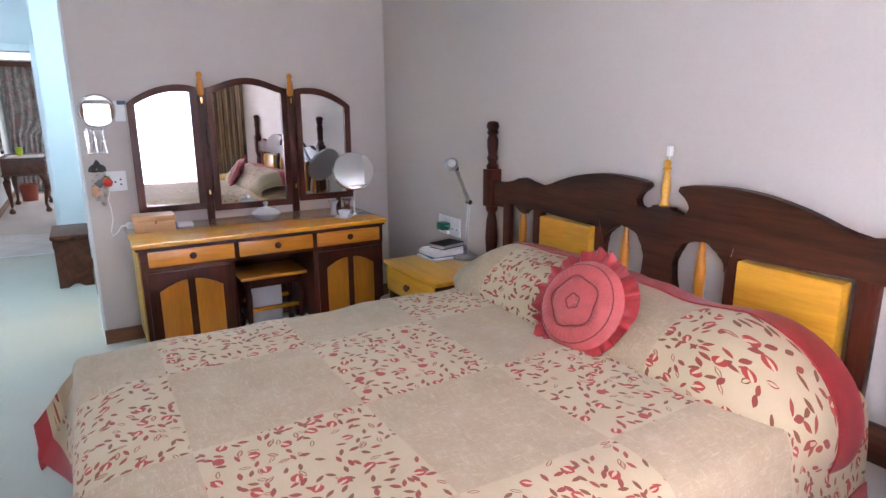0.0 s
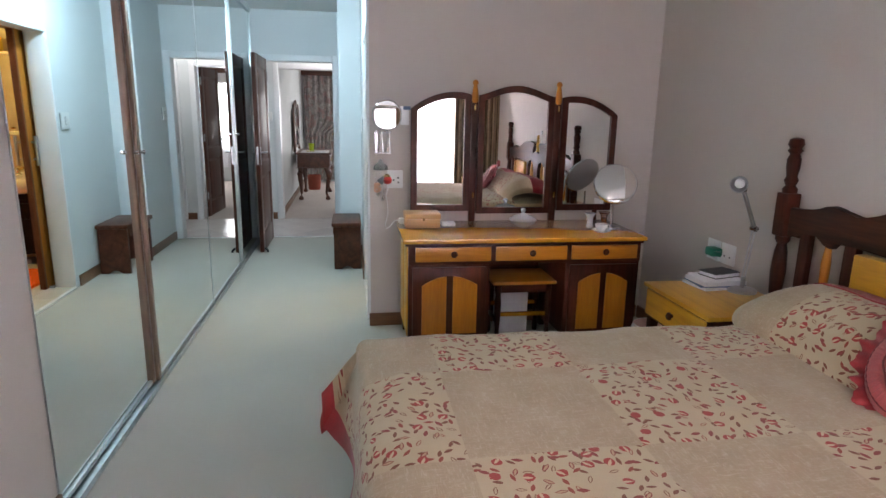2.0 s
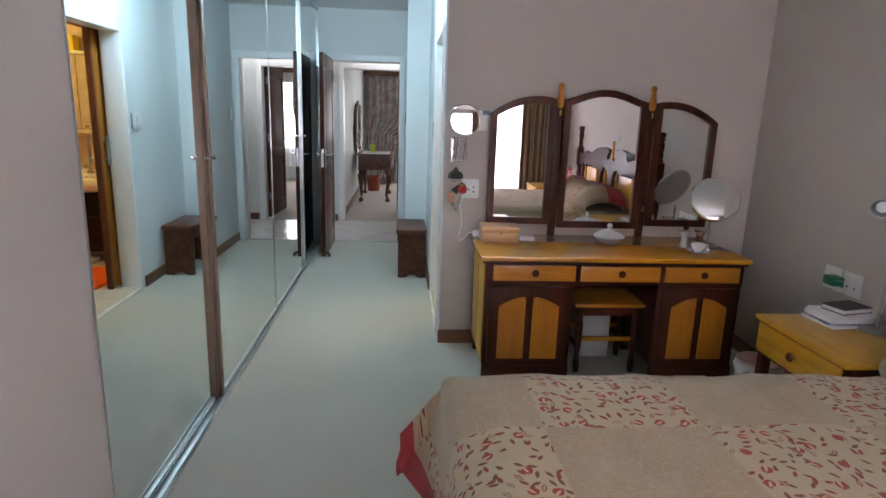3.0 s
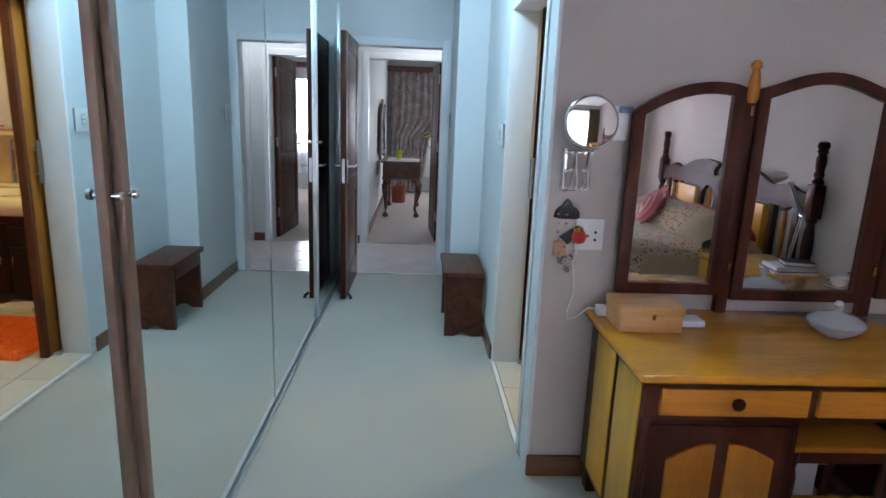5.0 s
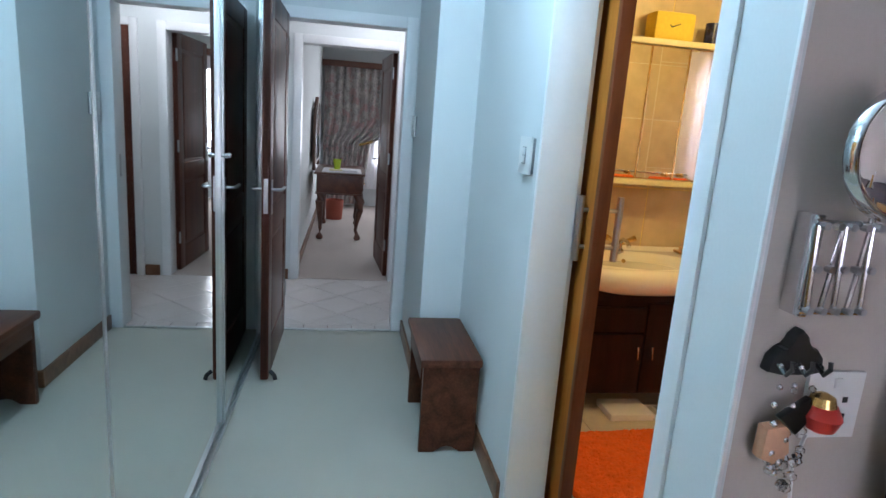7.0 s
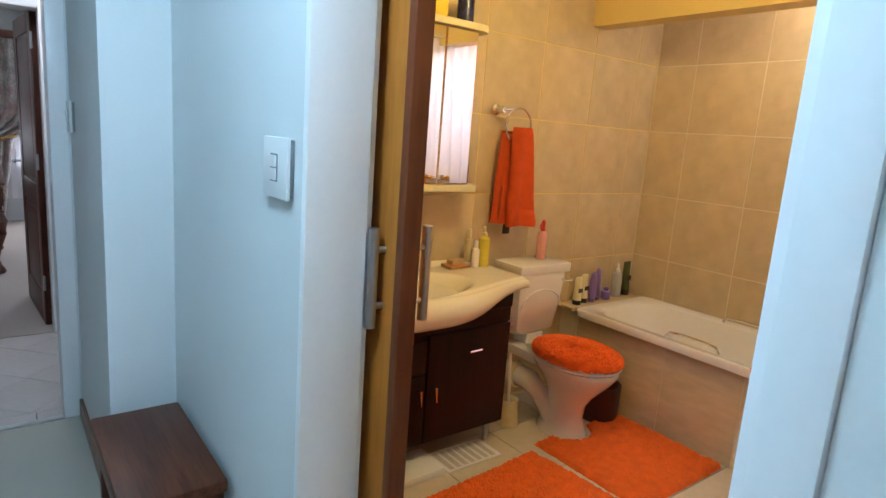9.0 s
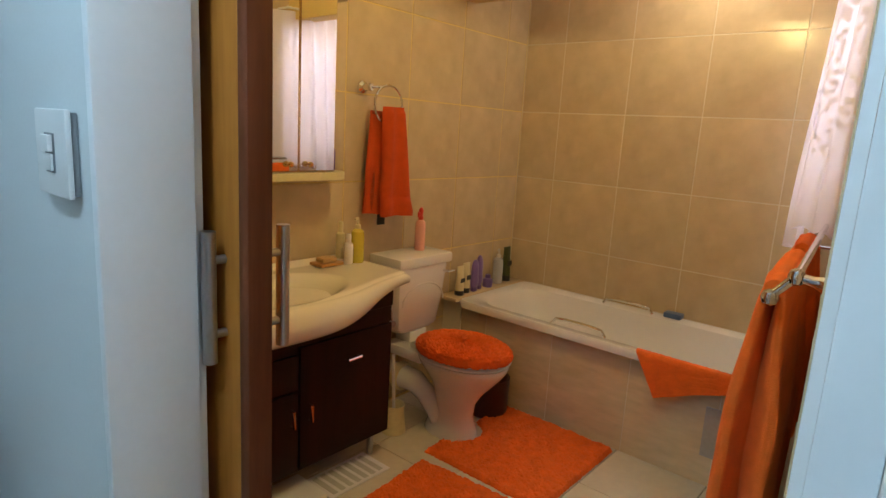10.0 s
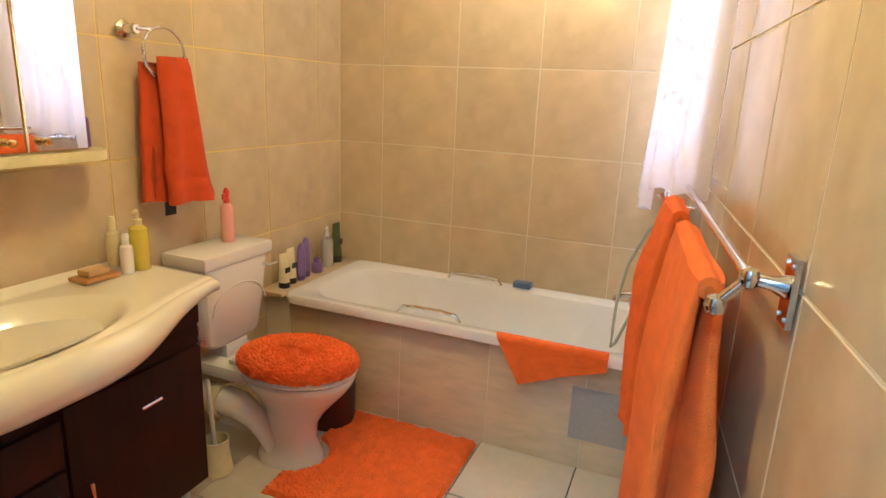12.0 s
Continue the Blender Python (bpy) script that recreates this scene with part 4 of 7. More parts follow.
bm = Lt([(0.012, 0.0), (0.022, 0.012), (0.036, 0.05), (0.04, 0.075), (0.036, 0.074), (0.02, 0.03)], 0, 0, 0, 20)
bmesh.ops.transform(bm, matrix=look((1.745, 2.59, 1.183), (0.9, 1.7, 0.95)) @ pose(0, 0, 0, 180), verts=bm.verts)
part("shade", bm, STEEL, lp, "small silver bell shade")
bm = Lt([(0.004, -0.018), (0.018, -0.012), (0.024, 0.0), (0.018, 0.012), (0.004, 0.018)], 0, 0, 0, 14)
bmesh.ops.transform(bm, matrix=look((1.745, 2.59, 1.183), (0.9, 1.7, 0.95)) @ pose(0, 0, -0.05), verts=bm.verts)
part("bulb", bm, PLASTIC, lp)


def socket(name, axis, a, b, at, z0, z1, label, holes):
    """A wall plate with sockets; axis is the wall's normal."""
    s = thing(name, (at, a, z0) if axis == 0 else (a, at, z0), label, "wall socket")
    def slot(u0, u1, w0, w1, d0, d1, nm, m, bev=0.0):
        part(nm, B(at - d1, at - d0, u0, u1, w0, w1, bev) if axis == 0 else B(u0, u1, at - d1, at - d0, w0, w1, bev), m, s)
    slot(a, b, z0, z1, 0.0, 0.009, "plate", PLASTIC, 0.003)
    for u, w in holes:
        slot(u - 0.005, u + 0.005, w - 0.005, w + 0.005, 0.0085, 0.0095, "pin_hole", BLACK)
    slot((a + b) / 2 - 0.006, (a + b) / 2 + 0.006, z1 - 0.028, z1 - 0.01, 0.009, 0.013, "rocker", PLASTIC, 0.001)
    return s


socket("wall_socket", 0, 3.08, 3.20, 2.019, 0.655, 0.775, "white wall socket above the nightstand", [(3.12, 0.70), (3.16, 0.70), (3.14, 0.725)])
socket("wall_socket", 0, 2.94, 3.065, 2.019, 0.655, 0.775, "white wall socket above the nightstand", [(2.98, 0.70), (3.03, 0.70)])
g = thing("night_light", (1.99, 3.08, 0.70), "green plug-in night light in the wall socket", "night light")
part("body", B(1.945, 2.009, 3.045, 3.125, 0.69, 0.74, 0.012), GREEN, g)
part("nose", Sl([(1.96, 2.99), (1.95, 3.05), (2.0, 3.05)], 2, 0.70, 0.725, bev=0.004), GREEN, g)
part("prong_block", B(1.99, 2.0095, 3.06, 3.10, 0.66, 0.69, 0.004), PLASTIC, g)
bn = thing("waste_bin", (1.58, 3.16, 0), "pink waste bin with a plastic liner between the furniture", "waste bin")
part("bucket", Lt([(0.085, 0.001), (0.11, 0.30), (0.105, 0.30), (0.08, 0.02)], 1.60, 3.02, 0, 24), PINKBIN, bn)

def liner(u, v):
    a = 2 * math.pi * v
    return (1.60 + (0.106 + 0.016 * u) * math.cos(a), 3.02 + (0.106 + 0.016 * u) * math.sin(a), 0.305 - 0.05 * u + 0.018 * math.sin(7 * a) * u)

part("liner", sheet(liner, 4, 40), PLASTIC, bn, "white plastic liner")
cs = thing("cord_switch", (2.0, 1.396, 1.27), "small white pull-cord switch on the wall above the headboard", "switch")
part("body", B(1.997, 2.019, 1.387, 1.405, 1.272, 1.312, 0.004), PLASTIC, cs)
part("cord", Tb([(2.008, 1.397, 1.273), (2.008, 1.396, 1.16)], 0.002, 6), PLASTIC, cs)
al = thing("alarm_sensor", (1.98, 3.96, 2.28), "small white alarm sensor in the corner of the walls", "sensor")
part("body", Sl([(1.945, 3.998), (2.018, 3.925), (2.018, 3.998)], 2, 2.262, 2.36, bev=0.006), PLASTIC, al)
part("lens", B(1.968, 1.982, 3.948, 3.962, 2.275, 2.31, 0.004), CERAMIC, al)


# ---- dressing table ----
YELLOWZ = wood("yellow_pine_upright", (0.50, 0.235, 0.012), (0.66, 0.34, 0.025), 0.32, 2, 12)


def dressing_table():
    x0, x1, y0, y1 = 0.215, 1.685, 3.385, 3.96
    t = thing("dressing_table", ((x0 + x1) / 2, 3.65, 0), "golden pine dressing table with dark frame and arched door panels", "dressing table")
    part("top", B(0.18, 1.705, 3.355, 3.985, 0.722, 0.75, 0.008), GOLD, t, "glossy golden pine top")
    part("top_moulding", B(0.195, 1.69, 3.37, 3.92, 0.706, 0.7215, 0.004), DARKX, t)
    # drawer row
    part("drawer_case", B(x0, x1, y0 + 0.012, y1, 0.585, 0.7055, 0.003), DARKX, t)
    for a, b in ((0.255, 0.715), (0.745, 1.195), (1.225, 1.655)):
        d = part("drawer", B(a, b, y0 - 0.006, y0 + 0.0118, 0.607, 0.695, 0.005), ORANGEW, t, "orange pine drawer front")
        knob(d, (a + b) / 2, y0 - 0.006, 0.655, "y", 0.02)
    # pedestals
    for a, b in ((x0, 0.715), (1.20, x1)):
        p = part("pedestal", B(a, b, y0 + 0.022, y1, 0.10, 0.584, 0.003), DARK, t, "dark stained cupboard")
        dr = part("door", B(a + 0.025, b - 0.025, y0 + 0.004, y0 + 0.0215, 0.115, 0.57, 0.004), DARK, p, "dark cupboard door")
        mid, w = (a + b) / 2, (b - a - 0.05) / 2 - 0.075
        for s in (-1, 1):
            i, o = mid + s * 0.02, mid + s * (0.02 + w)
            pts = [(i, 0.15), (o, 0.15), (o, 0.46)] + [(o + (i - o) * k / 8, 0.46 + 0.055 * math.sin(math.pi / 2 * k / 8)) for k in range(1, 9)]
            part("arched_panel", Sl(pts, 1, y0 - 0.006, y0 + 0.0038, bev=0.004), GOLDZ, p, "arched golden pine panel")
        # shaped plinth
        pts = [(a, 0.0), (a, 0.099), (b, 0.099), (b, 0.0), (b - 0.09, 0.0), (b - 0.11, 0.03), (b - 0.15, 0.045), (a + 0.15, 0.045), (a + 0.11, 0.03), (a + 0.09, 0.0)]
        part("plinth", Sl(pts, 1, y0 + 0.008, y0 + 0.04, bev=0.003), DARKX, t)
        for y in (y1 - 0.05,):
            for x in (a + 0.04, b - 0.04):
                part("foot", B(x - 0.03, x + 0.03, y - 0.03, y + 0.03, 0, 0.099, 0.004), DARK, t)
    for y in (3.425, 3.66):
        part("side_panel", B(x0 - 0.008, x0 - 0.0005, y, y + 0.20, 0.13, 0.69, 0.003), YELLOWZ, t, "upright golden side panel")
    part("back_panel", B(0.716, 1.199, y1 - 0.02, y1 - 0.008, 0.10, 0.584), DARKX, t)
    return t


dressing_table()


def dressing_stool():
    s = thing("stool", (0.96, 3.62, 0), "small dark stool with golden pine seat under the dressing table", "stool")
    part("seat", B(0.765, 1.185, 3.50, 3.84, 0.415, 0.437, 0.008), ORANGEW, s)
    part("apron", B(0.81, 1.145, 3.535, 3.555, 0.355, 0.414, 0.003), DARKX, s)
    part("apron", B(0.81, 1.145, 3.785, 3.805, 0.355, 0.414, 0.003), DARKX, s)
    for x in (0.81, 1.145):
        for y in (3.545, 3.795):
            part("leg", Lt([(0.016, 0), (0.020, 0.05), (0.014, 0.10), (0.020, 0.2), (0.022, 0.30), (0.016, 0.34), (0.022, 0.37), (0.022, 0.414)], x, y, 0, 12), DARK, s)
    part("stretcher", B(0.82, 1.135, 3.535, 3.56, 0.195, 0.22, 0.006), GOLD, s, "golden pine foot rail")
    part("stretcher", B(0.82, 1.135, 3.78, 3.805, 0.195, 0.22, 0.006), GOLD, s)
    part("side_stretcher", B(0.80, 0.82, 3.57, 3.77, 0.14, 0.165, 0.005), DARK, s)
    part("side_stretcher", B(1.135, 1.155, 3.57, 3.77, 0.14, 0.165, 0.005), DARK, s)
    return s


dressing_stool()
sb = thing("storage_box", (0.98, 3.80, 0.0), "pale plastic box on the floor behind the stool", "box")
part("body", B(0.86, 1.08, 3.76, 3.87, 0.0, 0.32, 0.01), PAPER, sb)
part("lid", B(0.85, 1.09, 3.755, 3.875, 0.321, 0.34, 0.004), BLUEP, sb)


def triple_mirror():
    t = thing("triple_mirror", (0.96, 3.84, 0.75), "three-part dressing mirror with dark arched frames", "mirror")

    def wing(x0, x1, z0, side_in, side_out, crown, y, slope):
        """A framed glass whose top arches from one side's height to the other's."""
        fw = 0.042
        k = 14

        def top(u):
            base = side_in + (side_out - side_in) * u
            return base + crown(u)

        def outline(inset):
            a, b = x0 + inset, x1 - inset
            pts = [(a, z0 + inset), (b, z0 + inset)]
            for i in range(k + 1):
                u = 1 - i / k
                x = a + (b - a) * u
                pts.append((x, top((x - x0) / (x1 - x0)) - inset))
            return pts

        outer, inner = outline(0.0), outline(fw)
        bm = bmesh.new()
        n = len(outer)
        rows = []
        for dy, pts in ((0.0, outer), (0.0, inner), (0.03, inner), (0.03, outer)):
            rows.append([bm.verts.new((x, y + dy + slope * (x - (x0 + x1) / 2), z)) for x, z in pts])
        for r in range(4):
            a, b = rows[r], rows[(r + 1) % 4]
            for i in range(n):
                bm.faces.new((a[i], a[(i + 1) % n], b[(i + 1) % n], b[i]))
        fr = part("mirror_frame", bm, DARK, t, "dark stained arched frame")
        bm = bmesh.new()
        gl = outline(fw - 0.004)
        f = bm.faces.new([bm.verts.new((x, y + 0.014 + slope * (x - (x0 + x1) / 2), z)) for x, z in gl])
        bmesh.ops.triangulate(bm, faces=[f])
        thickened = bmesh.ops.extrude_face_region(bm, geom=list(bm.faces))
        for v in thickened["geom"]:
            if isinstance(v, bmesh.types.BMVert):
                v.co.y += 0.005
        part("glass", bm, MIRROR2, fr)
        return fr

    YM = 3.925
    wing(0.278, 0.676, 0.828, 1.513, 1.597, lambda u: 0.053 * math.sin(math.pi * u) ** 0.8 - 0.012 * (1 - u), YM - 0.006, 0.0)
    wing(0.728, 1.250, 0.808, 1.594, 1.594, lambda u: 0.068 * math.sin(math.pi * u) ** 1.3, YM, 0.0)
    wing(1.302, 1.700, 0.828, 1.590, 1.494, lambda u: 0.053 * math.sin(math.pi * u) ** 0.8 - 0.012 * u, YM - 0.006, 0.0)
    for x in (0.702, 1.276):
        part("post", B(x - 0.022, x + 0.022, YM + 0.008, YM + 0.045, 0.751, 1.60, 0.006), DARK, t)
        part("finial", Lt([(0.013, 1.545), (0.021, 1.56), (0.022, 1.60), (0.017, 1.637), (0.012, 1.66), (0.019, 1.665), (0.019, 1.68), (0.010, 1.692)], x, YM + 0.005, 0, 14), GOLDZ, t, "turned golden finial")
        for z in (0.92, 1.5):
            part("hinge", B(x - 0.006, x + 0.006, YM - 0.008, YM + 0.004, z, z + 0.035), BRASS, t)
    for x in (0.37, 1.60):
        part("stay", B(x - 0.015, x + 0.015, YM + 0.03, YM + 0.046, 0.751, 0.9), DARK, t)
    return t


triple_mirror()
wb = thing("wooden_box", (0.33, 3.70, 0.751), "honey pine box with a hinged lid on the dressing table", "box")
part("body", B(0.228, 0.448, 3.70, 3.865, 0.751, 0.81, 0.004), HONEY, wb)
part("lid", B(0.223, 0.453, 3.695, 3.87, 0.8105, 0.845, 0.008), HONEY, wb)
part("catch", B(0.335, 0.347, 3.691, 3.6945, 0.80, 0.818), BRASS, wb)
tl = thing("tissue_pack", (0.50, 3.72, 0.751), "small white packet on the dressing table", "packet")
part("packet", B(0.47, 0.56, 3.76, 3.84, 0.751, 0.775, 0.006), PAPER, tl)
gd = thing("glass_dish", (1.0, 3.71, 0.751), "cut-glass bowl with a domed glass lid", "glass bowl")
part("bowl", Lt([(0.035, 0.001), (0.045, 0.006), (0.085, 0.035), (0.092, 0.05), (0.086, 0.05), (0.04, 0.012)], 1.0, 3.71, 0.751, 28), CRYSTAL, gd)
part("lid", Lt([(0.092, 0.0515), (0.088, 0.06), (0.06, 0.078), (0.02, 0.088), (0.01, 0.094), (0.012, 0.105), (0.018, 0.115), (0.01, 0.128), (0.003, 0.13)], 1.0, 3.71, 0.751, 28), CRYSTAL, gd)
cu = thing("teacup", (1.47, 3.60, 0.751), "white floral porcelain cup on a saucer", "teacup")
part("saucer", Lt([(0.035, 0.0), (0.04, 0.004), (0.062, 0.012), (0.06, 0.015), (0.03, 0.006)], 1.47, 3.53, 0.751, 24), CERAMIC, cu)
part("cup", Lt([(0.022, 0.008), (0.026, 0.012), (0.04, 0.035), (0.042, 0.05), (0.039, 0.05), (0.02, 0.014)], 1.47, 3.53, 0.751, 24), CERAMIC, cu)
part("handle", Tb([(1.51 + 0.014 * math.sin(a), 3.53, 0.785 + 0.014 * math.cos(a)) for a in [math.pi * i / 8 for i in range(9)]], 0.003, 6), CERAMIC, cu)
for x, y, m in ((1.445, 3.66, CRYSTAL), (1.56, 3.70, PINKGLASS)):
    v = thing("posy_vase", (x, y, 0.751), "small flared glass vase on the dressing table", "vase", "vases on the dressing table")
    part("vase", Lt([(0.022, 0.001), (0.026, 0.01), (0.018, 0.04), (0.022, 0.075), (0.038, 0.10), (0.034, 0.10), (0.016, 0.06), (0.015, 0.03)], x, y, 0.751, 20), m, v)
rm = thing("table_mirror", (1.56, 3.62, 0.751), "round swivelling vanity mirror on a stand", "mirror")
mm = look((1.595, 3.645, 1.045), (1.285, 2.745, 1.56))
bm = Lt([(0.134, -0.012), (0.140, -0.006), (0.140, 0.006), (0.134, 0.008), (0.128, 0.006)], 0, 0, 0, 40)
bmesh.ops.transform(bm, matrix=mm, verts=bm.verts)
part("rim", bm, CHROME, rm)
bm = Lt([(0.130, -0.0135), (0.126, -0.016)], 0, 0, 0, 40)
bmesh.ops.transform(bm, matrix=mm, verts=bm.verts)
part("glass", bm, MIRROR2, rm)
part("stem", Tb([(1.61, 3.69, 0.76), (1.61, 3.69, 0.93)], 0.007), CHROME, rm)
part("foot", Lt([(0.06, 0), (0.06, 0.006), (0.02, 0.014), (0.008, 0.02)], 1.61, 3.69, 0.751, 24), CHROME, rm)


# ---- things on the wall beside the dressing table ----
sm = thing("shaving_mirror", (0.13, 3.98, 1.3), "round chrome shaving mirror on a folding wall arm", "mirror")
MC = Vector((0.120, 3.905, 1.455))
sv = look(MC, (0.138, 2.905, 1.478))
for prof, nm, m in (([(0.088, 0.012), (0.096, 0.006), (0.098, -0.008), (0.094, -0.016), (0.088, -0.012)], "rim", CHROME), ([(0.0895, -0.0135), (0.085, -0.0145)], "glass", MIRROR2), ([(0.087, 0.0125), (0.06, 0.02), (0.015, 0.024)], "back", CHROME)):
    bm = Lt(prof, 0, 0, 0, 44)
    bmesh.ops.transform(bm, matrix=sv, verts=bm.verts)
    part(nm, bm, m, sm)
part("yoke", Tb([MC + Vector((0, 0.035, -0.06)), MC + Vector((0.02, 0.05, -0.11)), Vector((0.115, 3.95, 1.35))], 0.005), CHROME, sm)
for i in range(5):
    x = 0.052 + 0.023 * i
    part("scissor_bar", Tb([(x, 3.948, 1.215), (x + (0.012 if i % 2 else -0.008), 3.948, 1.345)], 0.0045, 8), CHROME, sm)
    for z in (1.215, 1.28, 1.345):
        part("rivet", Lt([(0.006, -0.008), (0.006, 0.004)], x, 3.946, z, 8, axis="y"), STEEL, sm)
part("wall_plate", B(0.047, 0.062, 3.955, 3.999, 1.20, 1.36, 0.003), CHROME, sm)
part("cross_bar", Tb([(0.042, 3.952, 1.35), (0.152, 3.952, 1.35)], 0.004, 8), CHROME, sm)
part("cross_bar", Tb([(0.042, 3.952, 1.21), (0.152, 3.952, 1.21)], 0.004, 8), CHROME, sm)
bx = thing("wall_adapter", (0.235, 3.97, 1.45), "white adapter box behind the folding mirror", "adapter")
part("box", B(0.212, 0.268, 3.94, 3.999, 1.395, 1.515, 0.006), PLASTIC, bx)
part("clip", B(0.228, 0.275, 3.925, 3.9395, 1.492, 1.515, 0.003), BLUEP, bx)
HX = -0.022
hk = thing("hook_rack", (0.105, 3.98, 1.12), "black scrolled hook holding necklaces", "hook")
part("plate", Sl([(0.055, 1.10), (0.06, 1.125), (0.075, 1.14), (0.088, 1.138), (0.092, 1.16), (0.105, 1.172), (0.118, 1.16), (0.122, 1.138), (0.137, 1.14), (0.15, 1.125), (0.153, 1.10), (0.13, 1.095), (0.08, 1.095)], 1, 3.975, 3.999, bev=0.004), BLACK, hk)
for x in (0.07, 0.105, 0.137):
    part("hook", Tb([(x, 3.975, 1.115), (x, 3.955, 1.105), (x, 3.945, 1.118), (x, 3.947, 1.13)], 0.004, 8), BLACK, hk)


def necklace(x, w, low, m, bead, label):
    n = thing("necklace", (x, 3.95, 1.1), label, "necklace", "necklaces on the hook")
    k = 18
    for i in range(k):
        u = i / (k - 1)
        px = x + w * math.cos(math.pi * u)
        pz = 1.115 - (1.115 - low) * math.sin(math.pi * u)
        r = bead * (0.6 + 0.5 * math.sin(math.pi * u))
        part("bead", Lt([(r * 0.3, -r), (r * 0.9, -r * 0.5), (r, 0), (r * 0.9, r * 0.5), (r * 0.3, r)], px, 3.962 + 0.006 * (i % 2), pz, 8), m, n)
    return n


necklace(0.085, 0.016, 0.93, CHROME, 0.007, "silver bead necklace hanging from the hook")
necklace(0.115, 0.020, 0.90, GLASS, 0.008, "clear bead necklace hanging from the hook")
tr = thing("trinket", (0.145, 3.965, 1.03), "red glossy trinket hanging from the hook", "ornament")
part("bauble", Lt([(0.006, 0.03), (0.02, 0.02), (0.03, 0.0), (0.022, -0.022), (0.006, -0.03)], 0.15, 3.955, 1.035, 14), REDP, tr)
part("cap", Lt([(0.022, 0.0), (0.018, 0.014), (0.006, 0.02)], 0.145, 3.955, 1.055, 12), BRASS, tr)
ts = thing("trinket_pouch", (0.09, 3.96, 1.0), "peach and black beaded pouch hanging from the hook", "pouch")
part("flap", Sl([(0.075, 1.03), (0.125, 1.065), (0.135, 1.03), (0.11, 1.0)], 1, 3.955, 3.97, bev=0.004), BLACK, ts)
part("pouch", Sl([(0.06, 1.01), (0.10, 1.015), (0.11, 0.965), (0.085, 0.945), (0.058, 0.955)], 1, 3.958, 3.985, bev=0.008), surface("peach_cloth", (0.62, 0.33, 0.20), 0.7), ts)
for i in range(9):
    a, r = i * 2.4, 0.004 + 0.0015 * (i % 3)
    part("bead", Lt([(r * 0.4, -r), (r, 0), (r * 0.4, r)], 0.105 + 0.03 * math.cos(a), 3.965, 0.955 + 0.045 * math.sin(a * 1.3), 8), CHROME if i % 3 else BLACK, ts)
for o in (hk, tr, ts, *[q for q in scene.objects if q.name.startswith("necklace")]):
    o.matrix_basis = Matrix.Translation((HX, 0, 0)) @ o.matrix_basis
socket("wall_socket", 1, 0.125, 0.232, 3.999, 0.975, 1.095, "white wall socket below the folding mirror", [(0.17, 1.03), (0.20, 1.045), (0.20, 1.015)])
cb = thing("charger_cable", (0.17, 3.93, 0.76), "white charger with its cable on the dressing table corner", "cable")
part("plug", B(0.195, 0.235, 3.86, 3.90, 0.751, 0.79, 0.008), PLASTIC, cb)
part("cable", Tb([(0.196, 3.88, 0.775), (0.17, 3.90, 0.77), (0.14, 3.94, 0.72), (0.118, 3.975, 0.70), (0.112, 3.98, 0.73), (0.13, 3.982, 0.80), (0.128, 3.982, 0.86), (0.118, 3.982, 0.93), (0.135, 3.985, 0.985)], 0.0032, 8), PLASTIC, cb)


# ---- bedroom window dressing ----
def drape(x0, x1, y, z0, z1, folds, amp, nu=60, axis=0, slope=0.0, taper=0.0, seed=1.0):
    def fn(u, v):
        s = x0 + (x1 - x0) * u
        a = amp * (0.55 + 0.45 * (1 - v)) * math.sin(2 * math.pi * folds * u + 0.7 * math.sin(5 * u + seed)) + 0.3 * amp * wob(u * 8, v * 2, 1, seed)
        k = s + taper * (1 - v) * (0.5 - u)
        d = y + a + slope * (s - x0)
        return (k, d, z0 + (z1 - z0) * v) if axis == 0 else (d, k, z0 + (z1 - z0) * v)
    return thicken(sheet(fn, nu, 14), 0.003)


ng = thing("net_curtain", (0.45, -0.58, 0.05), "full-length white net curtain over the bedroom window", "net curtain")
part("net", drape(-0.62, 1.56, -0.58, 0.06, 2.22, 26, 0.018, 150), NET, ng)
part("wire", Tb([(-0.66, -0.58, 2.225), (1.60, -0.58, 2.225)], 0.005), PLASTIC, ng)
for a, b in ((1.345, 1.99), (-1.12, -0.55)):
    c = thing("curtain", ((a + b) / 2, -0.51, 0.03), "brown striped full-length curtain drawn aside", "curtain", "bedroom curtains")
    part("cloth", drape(a, b, -0.50, 0.03, 2.30, 8, 0.035, 90), DRAPE, c)
cr = thing("curtain_rail", (0.45, -0.50, 2.31), "dark wooden curtain pole above the window", "curtain rail")
part("pole", Tb([(-1.14, -0.50, 2.325), (1.99, -0.50, 2.325)], 0.014), DARKX, cr)
for x in (-0.9, 1.9):
    part("bracket", B(x - 0.012, x + 0.012, -0.629, -0.48, 2.30, 2.31), DARKX, cr)


